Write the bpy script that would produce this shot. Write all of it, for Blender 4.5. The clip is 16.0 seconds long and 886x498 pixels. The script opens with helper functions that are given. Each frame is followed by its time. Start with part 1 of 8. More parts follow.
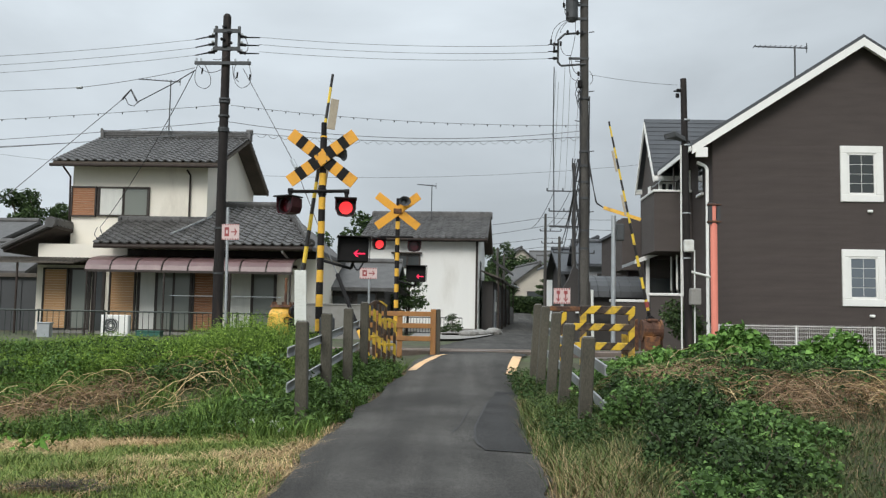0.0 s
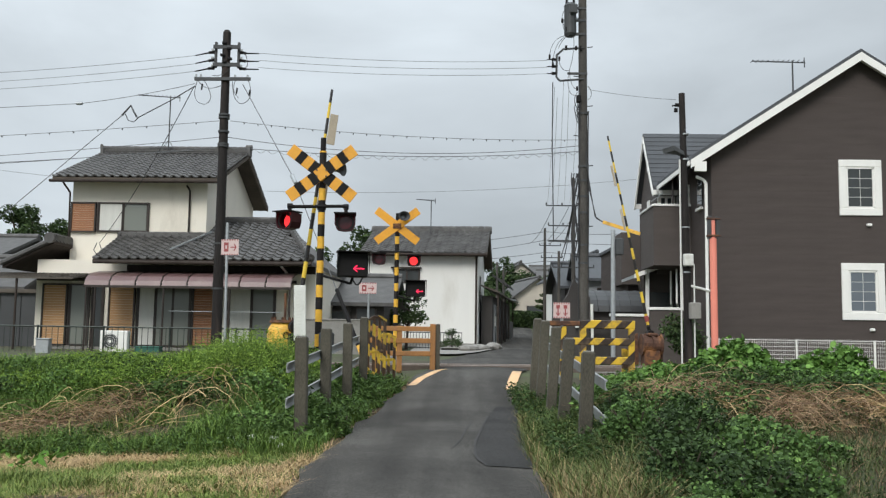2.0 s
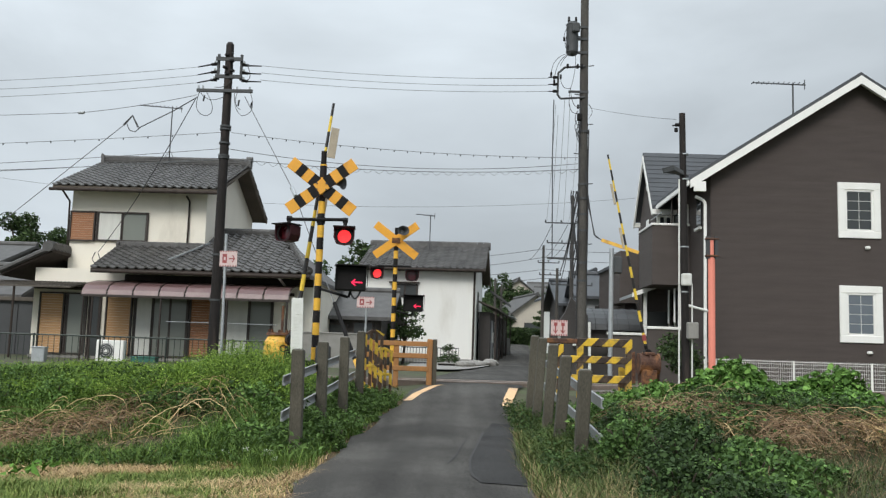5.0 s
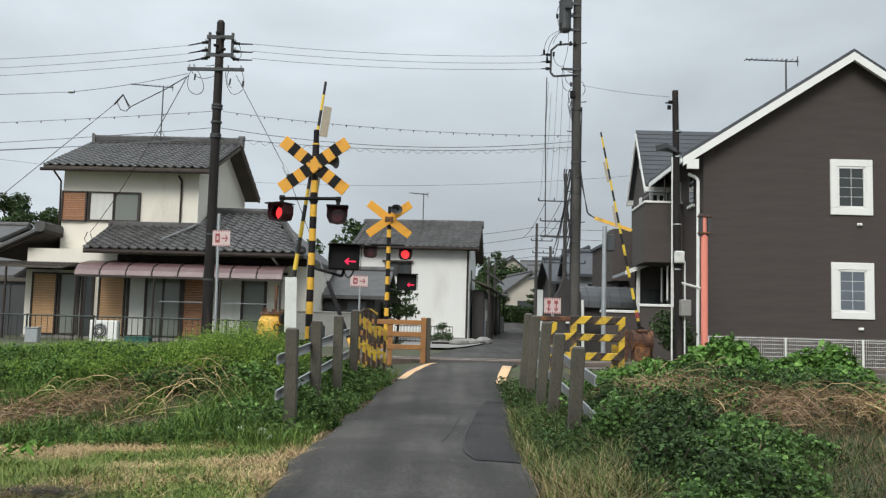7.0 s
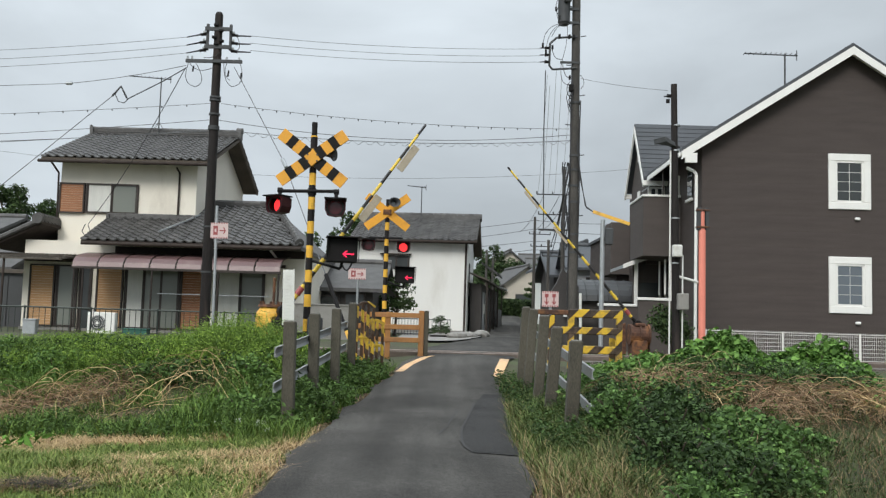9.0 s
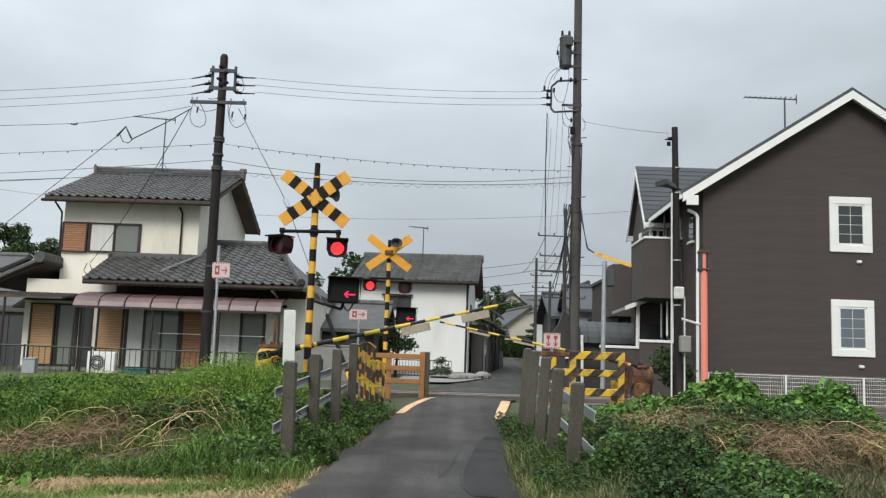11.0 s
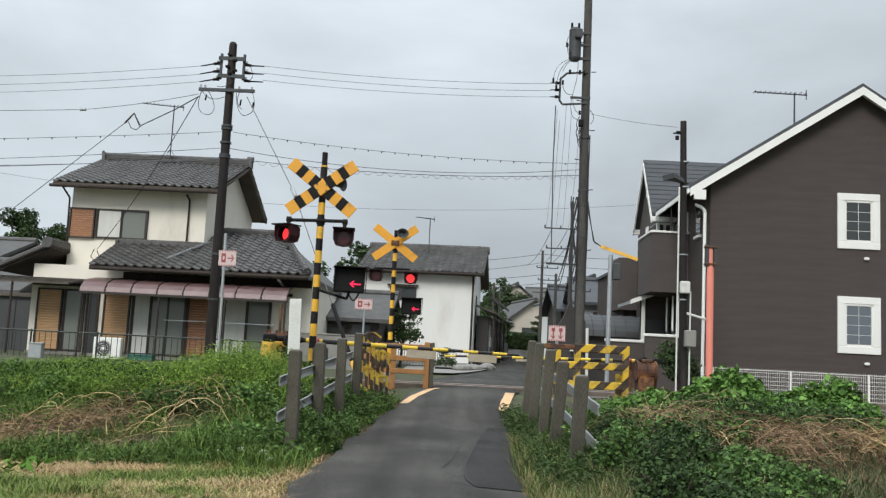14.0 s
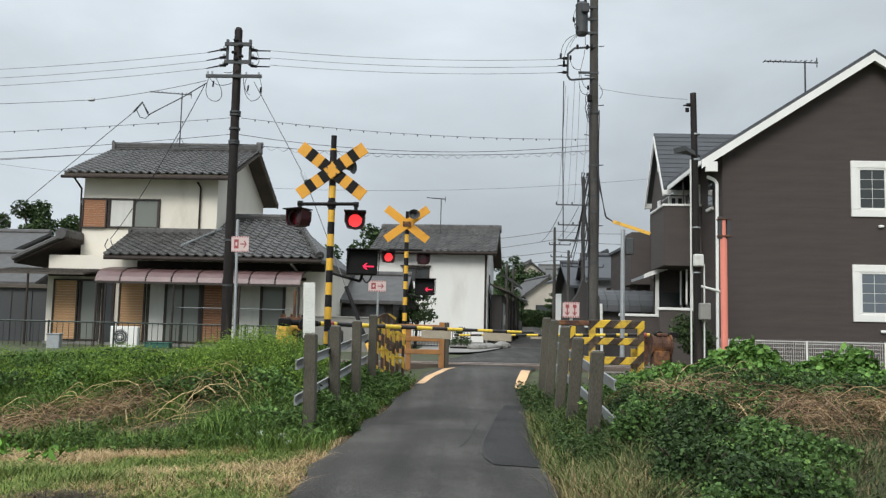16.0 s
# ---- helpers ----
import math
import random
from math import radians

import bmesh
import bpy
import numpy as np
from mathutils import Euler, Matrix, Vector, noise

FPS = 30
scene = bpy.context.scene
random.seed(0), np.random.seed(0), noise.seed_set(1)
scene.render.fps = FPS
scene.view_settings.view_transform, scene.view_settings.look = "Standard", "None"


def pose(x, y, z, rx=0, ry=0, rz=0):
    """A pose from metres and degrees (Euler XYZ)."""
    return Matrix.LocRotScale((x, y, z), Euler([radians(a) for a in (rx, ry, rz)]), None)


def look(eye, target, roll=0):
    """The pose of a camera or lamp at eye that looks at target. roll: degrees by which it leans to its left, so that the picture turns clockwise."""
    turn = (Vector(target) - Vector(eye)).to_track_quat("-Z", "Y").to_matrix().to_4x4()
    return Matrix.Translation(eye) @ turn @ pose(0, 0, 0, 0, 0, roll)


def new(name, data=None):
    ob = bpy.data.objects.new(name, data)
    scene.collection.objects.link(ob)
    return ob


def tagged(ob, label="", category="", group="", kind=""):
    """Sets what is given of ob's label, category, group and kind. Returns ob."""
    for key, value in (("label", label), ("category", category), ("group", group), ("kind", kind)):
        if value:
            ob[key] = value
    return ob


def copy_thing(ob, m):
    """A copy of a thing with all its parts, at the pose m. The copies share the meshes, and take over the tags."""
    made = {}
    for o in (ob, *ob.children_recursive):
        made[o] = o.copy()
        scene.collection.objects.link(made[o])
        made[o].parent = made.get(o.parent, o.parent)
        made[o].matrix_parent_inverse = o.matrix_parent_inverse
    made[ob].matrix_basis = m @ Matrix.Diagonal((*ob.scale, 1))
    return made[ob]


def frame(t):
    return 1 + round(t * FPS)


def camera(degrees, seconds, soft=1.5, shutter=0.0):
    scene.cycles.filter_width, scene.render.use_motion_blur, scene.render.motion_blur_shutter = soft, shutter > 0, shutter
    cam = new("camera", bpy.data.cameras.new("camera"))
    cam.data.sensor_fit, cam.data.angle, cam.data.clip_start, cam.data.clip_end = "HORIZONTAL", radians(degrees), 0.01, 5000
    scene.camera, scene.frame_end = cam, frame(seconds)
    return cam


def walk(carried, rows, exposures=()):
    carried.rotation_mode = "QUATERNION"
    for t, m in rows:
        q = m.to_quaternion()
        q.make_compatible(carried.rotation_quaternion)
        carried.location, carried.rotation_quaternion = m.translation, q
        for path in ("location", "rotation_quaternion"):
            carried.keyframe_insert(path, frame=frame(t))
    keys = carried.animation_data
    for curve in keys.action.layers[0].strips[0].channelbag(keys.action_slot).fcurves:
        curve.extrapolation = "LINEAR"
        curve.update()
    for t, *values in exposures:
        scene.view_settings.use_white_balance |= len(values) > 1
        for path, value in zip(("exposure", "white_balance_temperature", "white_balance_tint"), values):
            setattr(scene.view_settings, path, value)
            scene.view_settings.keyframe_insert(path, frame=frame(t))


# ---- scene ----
# camera: hand-held at one spot on the lane, turning slightly
cam = camera(52.0, 16.0, 1.3)
TURNS = [
    (0, 0.00, 4.66, -1.00), (0.5, -0.11, 4.76, -1.09), (1, -0.22, 5.15, -1.43), (1.5, -0.29, 5.46, -1.37),
    (2, -0.02, 5.59, -0.85), (2.5, -0.08, 5.44, -0.67), (3, 0.10, 5.32, -1.10), (3.5, 0.19, 5.83, -1.47),
    (4, -0.15, 6.46, -1.94), (4.2, -0.19, 6.68, -1.98), (6.5, -0.37, 5.65, -1.44), (7, -0.61, 5.22, -1.56), (7.5, -0.84, 5.06, -1.74),
    (8, -0.92, 5.23, -1.74), (8.5, -0.86, 4.83, -1.60), (8.7, -0.81, 4.73, -1.65), (10.8, -0.77, 7.02, -2.0), (11, -0.68, 7.36, -2.03),
    (11.5, -0.33, 7.56, -1.85), (12, -0.35, 7.39, -1.61), (12.5, -0.67, 7.54, -1.64), (13, -0.99, 7.41, -1.68),
    (13.5, -0.90, 6.96, -2.00), (14, -0.39, 6.78, -2.89), (14.5, 0.51, 6.55, -2.86), (15, 0.97, 6.36, -2.36),
    (15.5, 0.89, 5.88, -1.88), (16, 0.54, 5.48, -1.33)]
walk(cam, [(t, pose(0, 0, 1.22, 90 + p, r, y)) for t, y, p, r in TURNS])

# overcast daylight
world = bpy.data.worlds.new("overcast")
scene.world = world
world.use_nodes = True
wn, wl = world.node_tree.nodes, world.node_tree.links
wn.clear()


def wnode(kind, **kw):
    n = wn.new(kind)
    for k, v in kw.items():
        n.inputs[k].default_value = v
    return n


sky = wn.new("ShaderNodeTexSky")
sky.sky_type, sky.sun_disc, sky.sun_elevation, sky.sun_rotation = "NISHITA", False, radians(38), radians(198)
coord = wn.new("ShaderNodeTexCoord")
sep = wn.new("ShaderNodeSeparateXYZ")
wl.new(coord.outputs["Generated"], sep.inputs[0])
# cloud deck brighter towards the zenith
zz = wn.new("ShaderNodeMath")
zz.operation = "MULTIPLY"
wl.new(sep.outputs["Z"], zz.inputs[0])
wl.new(sep.outputs["Z"], zz.inputs[1])
lift = wn.new("ShaderNodeMapRange")
lift.inputs["From Min"].default_value, lift.inputs["From Max"].default_value = 0.0, 1.0
lift.inputs["To Min"].default_value, lift.inputs["To Max"].default_value = 0.565, 2.1
wl.new(zz.outputs[0], lift.inputs["Value"])
stretch = wn.new("ShaderNodeMapping")
stretch.inputs["Scale"].default_value = (1.0, 1.0, 2.2)
wl.new(coord.outputs["Generated"], stretch.inputs["Vector"])
cloud = wnode("ShaderNodeTexNoise", Scale=2.6, Detail=6.0, Roughness=0.5, Distortion=0.3)
wl.new(stretch.outputs[0], cloud.inputs["Vector"])
puff = wn.new("ShaderNodeMapRange")
puff.inputs["From Min"].default_value, puff.inputs["From Max"].default_value = 0.3, 0.7
puff.inputs["To Min"].default_value, puff.inputs["To Max"].default_value = 0.82, 1.2
wl.new(cloud.outputs["Fac"], puff.inputs["Value"])
mul = wn.new("ShaderNodeMath")
mul.operation = "MULTIPLY"
# a little brighter on the side where the sun stands behind the clouds
side = wn.new("ShaderNodeMapRange")
side.inputs["From Min"].default_value, side.inputs["From Max"].default_value = -1.0, 1.0
side.inputs["To Min"].default_value, side.inputs["To Max"].default_value = 1.38, 0.7
wl.new(sep.outputs["X"], side.inputs["Value"])
lit = wn.new("ShaderNodeMath")
lit.operation = "MULTIPLY"
wl.new(lift.outputs[0], lit.inputs[0])
wl.new(side.outputs[0], lit.inputs[1])
wl.new(lit.outputs[0], mul.inputs[0])
wl.new(puff.outputs[0], mul.inputs[1])
grey = wn.new("ShaderNodeMix")
grey.data_type = "RGBA"
grey.inputs["Factor"].default_value = 1.0
grey.blend_type = "MULTIPLY"
grey.inputs["A"].default_value = (0.905, 1.0, 1.075, 1)
wl.new(mul.outputs[0], grey.inputs["B"])
skyb = wnode("ShaderNodeBackground", Strength=0.05)
wl.new(sky.outputs[0], skyb.inputs["Color"])
cloudb = wnode("ShaderNodeBackground", Strength=1.0)
wl.new(grey.outputs["Result"], cloudb.inputs["Color"])
mixw = wnode("ShaderNodeMixShader", Fac=0.94)
wl.new(skyb.outputs[0], mixw.inputs[1])
wl.new(cloudb.outputs[0], mixw.inputs[2])
wout = wn.new("ShaderNodeOutputWorld")
wl.new(mixw.outputs[0], wout.inputs["Surface"])
sun = new("sun", bpy.data.lights.new("sun", "SUN"))
sun.data.energy, sun.data.angle, sun.data.color = 2.0, radians(24), (1.0, 0.97, 0.92)
sun.matrix_world = look((-8, -16, 20), (0, 8, 0))
scene.view_settings.exposure = 0.0


# ---- materials ----
def mat(name, col, rough=0.7, metal=0.0, var=0.12, scale=6.0, fine=60.0, bump=0.15, dirt=None, dirt_amt=0.0, island=0.0, spread=0.0, stretchz=1.0, dist=0.01):
    """Base colour with variation at two scales, a bump and, if wanted, stains or a shade per piece."""
    m = bpy.data.materials.new(name)
    m.use_nodes = True
    nt = m.node_tree
    N, L = nt.nodes, nt.links
    b = N["Principled BSDF"]
    b.inputs["Roughness"].default_value = rough
    b.inputs["Metallic"].default_value = metal
    tc = N.new("ShaderNodeTexCoord")
    mp = N.new("ShaderNodeMapping")
    mp.inputs["Scale"].default_value = (1, 1, stretchz)
    L.new(tc.outputs["Object"], mp.inputs[0])
    big = N.new("ShaderNodeTexNoise")
    big.inputs["Scale"].default_value, big.inputs["Detail"].default_value = scale, 5
    L.new(mp.outputs[0], big.inputs["Vector"])
    sm = N.new("ShaderNodeTexNoise")
    sm.inputs["Scale"].default_value, sm.inputs["Detail"].default_value = fine, 3
    L.new(mp.outputs[0], sm.inputs["Vector"])
    add = N.new("ShaderNodeMath")
    add.operation = "ADD"
    L.new(big.outputs["Fac"], add.inputs[0])
    L.new(sm.outputs["Fac"], add.inputs[1])
    rng = N.new("ShaderNodeMapRange")
    rng.inputs["From Min"].default_value, rng.inputs["From Max"].default_value = 0.6, 1.4
    rng.inputs["To Min"].default_value, rng.inputs["To Max"].default_value = 1 - var * 1.6, 1 + var * 1.6
    L.new(add.outputs[0], rng.inputs["Value"])
    out = rng.outputs[0]
    if island or spread:
        if island:
            g = N.new("ShaderNodeNewGeometry")
            src = g.outputs["Random Per Island"]
            amt = island
        else:
            g = N.new("ShaderNodeObjectInfo")
            src = g.outputs["Random"]
            amt = spread
        r2 = N.new("ShaderNodeMapRange")
        r2.inputs["To Min"].default_value, r2.inputs["To Max"].default_value = 1 - amt, 1 + amt
        L.new(src, r2.inputs["Value"])
        mm = N.new("ShaderNodeMath")
        mm.operation = "MULTIPLY"
        L.new(out, mm.inputs[0])
        L.new(r2.outputs[0], mm.inputs[1])
        out = mm.outputs[0]
    mx = N.new("ShaderNodeMix")
    mx.data_type, mx.blend_type = "RGBA", "MULTIPLY"
    mx.inputs["Factor"].default_value = 1.0
    mx.inputs["A"].default_value = (*col, 1)
    L.new(out, mx.inputs["B"])
    col_out = mx.outputs["Result"]
    if dirt:
        st = N.new("ShaderNodeTexNoise")
        st.inputs["Scale"].default_value, st.inputs["Detail"].default_value, st.inputs["Roughness"].default_value = scale * 0.5, 8, 0.65
        L.new(mp.outputs[0], st.inputs["Vector"])
        rr = N.new("ShaderNodeMapRange")
        rr.inputs["From Min"].default_value, rr.inputs["From Max"].default_value = 0.62 - 0.3 * dirt_amt, 0.8 - 0.25 * dirt_amt
        rr.inputs["To Max"].default_value = 0.9
        L.new(st.outputs["Fac"], rr.inputs["Value"])
        m2 = N.new("ShaderNodeMix")
        m2.data_type = "RGBA"
        L.new(rr.outputs[0], m2.inputs["Factor"])
        L.new(col_out, m2.inputs["A"])
        m2.inputs["B"].default_value = (*dirt, 1)
        col_out = m2.outputs["Result"]
    L.new(col_out, b.inputs["Base Color"])
    if bump:
        bp = N.new("ShaderNodeBump")
        bp.inputs["Strength"].default_value, bp.inputs["Distance"].default_value = bump, dist
        L.new(sm.outputs["Fac"], bp.inputs["Height"])
        L.new(bp.outputs[0], b.inputs["Normal"])
    return m


def stripes(name, a, bcol, width, axis="Z", offset=0.0, slant=0.0, dirt=(0.12, 0.08, 0.05), rough=0.5, amt=0.2):
    """Painted warning bands along one axis of the thing, with worn and rusty patches."""
    m = mat(name, a, rough, var=0.1, dirt=dirt, dirt_amt=amt, scale=9, fine=70)
    nt = m.node_tree
    N, L = nt.nodes, nt.links
    tc = N.new("ShaderNodeTexCoord")
    sp = N.new("ShaderNodeSeparateXYZ")
    L.new(tc.outputs["Object"], sp.inputs[0])
    val = sp.outputs[axis]
    if slant:
        other = N.new("ShaderNodeMath")
        other.operation = "MULTIPLY_ADD"
        other.inputs[1].default_value = slant
        L.new(sp.outputs["Z" if axis != "Z" else "X"], other.inputs[0])
        L.new(val, other.inputs[2])
        val = other.outputs[0]
    ad = N.new("ShaderNodeMath")
    ad.operation = "MULTIPLY_ADD"
    ad.inputs[1].default_value, ad.inputs[2].default_value = 0.5 / width, offset + 100
    L.new(val, ad.inputs[0])
    fr = N.new("ShaderNodeMath")
    fr.operation = "FRACT"
    L.new(ad.outputs[0], fr.inputs[0])
    gt = N.new("ShaderNodeMath")
    gt.operation = "GREATER_THAN"
    gt.inputs[1].default_value = 0.5
    L.new(fr.outputs[0], gt.inputs[0])
    two = N.new("ShaderNodeMix")
    two.data_type = "RGBA"
    two.inputs["A"].default_value, two.inputs["B"].default_value = (*a, 1), (*bcol, 1)
    L.new(gt.outputs[0], two.inputs["Factor"])
    for l in list(L):
        if l.to_node.type == "MIX" and l.to_socket.name == "B" and l.to_node.blend_type == "MULTIPLY":
            L.new(two.outputs["Result"], l.to_node.inputs["A"])
            break
    return m


def glow(name, col, strength, dots=False):
    m = bpy.data.materials.new(name)
    m.use_nodes = True
    b = m.node_tree.nodes["Principled BSDF"]
    b.inputs["Base Color"].default_value = (*[c * 0.5 for c in col], 1)
    b.inputs["Emission Color"].default_value = (*col, 1)
    b.inputs["Emission Strength"].default_value = strength
    if dots:
        # clustered diodes: bright points with darker gaps
        N, L = m.node_tree.nodes, m.node_tree.links
        tc, vo, mr = N.new("ShaderNodeTexCoord"), N.new("ShaderNodeTexVoronoi"), N.new("ShaderNodeMapRange")
        vo.inputs["Scale"].default_value, vo.inputs["Randomness"].default_value = 34, 0.25
        L.new(tc.outputs["Object"], vo.inputs["Vector"])
        mr.inputs["From Min"].default_value, mr.inputs["From Max"].default_value = 0.2, 0.65
        mr.inputs["To Min"].default_value, mr.inputs["To Max"].default_value = strength * 1.35, strength * 0.55
        L.new(vo.outputs["Distance"], mr.inputs["Value"])
        L.new(mr.outputs[0], b.inputs["Emission Strength"])
    return m


def glass(name, col, rough=0.08, alpha=1.0, transmission=0.0):
    m = bpy.data.materials.new(name)
    m.use_nodes = True
    b = m.node_tree.nodes["Principled BSDF"]
    b.inputs["Base Color"].default_value = (*col, 1)
    b.inputs["Roughness"].default_value = rough
    b.inputs["Transmission Weight"].default_value = transmission
    b.inputs["IOR"].default_value = 1.45
    return m


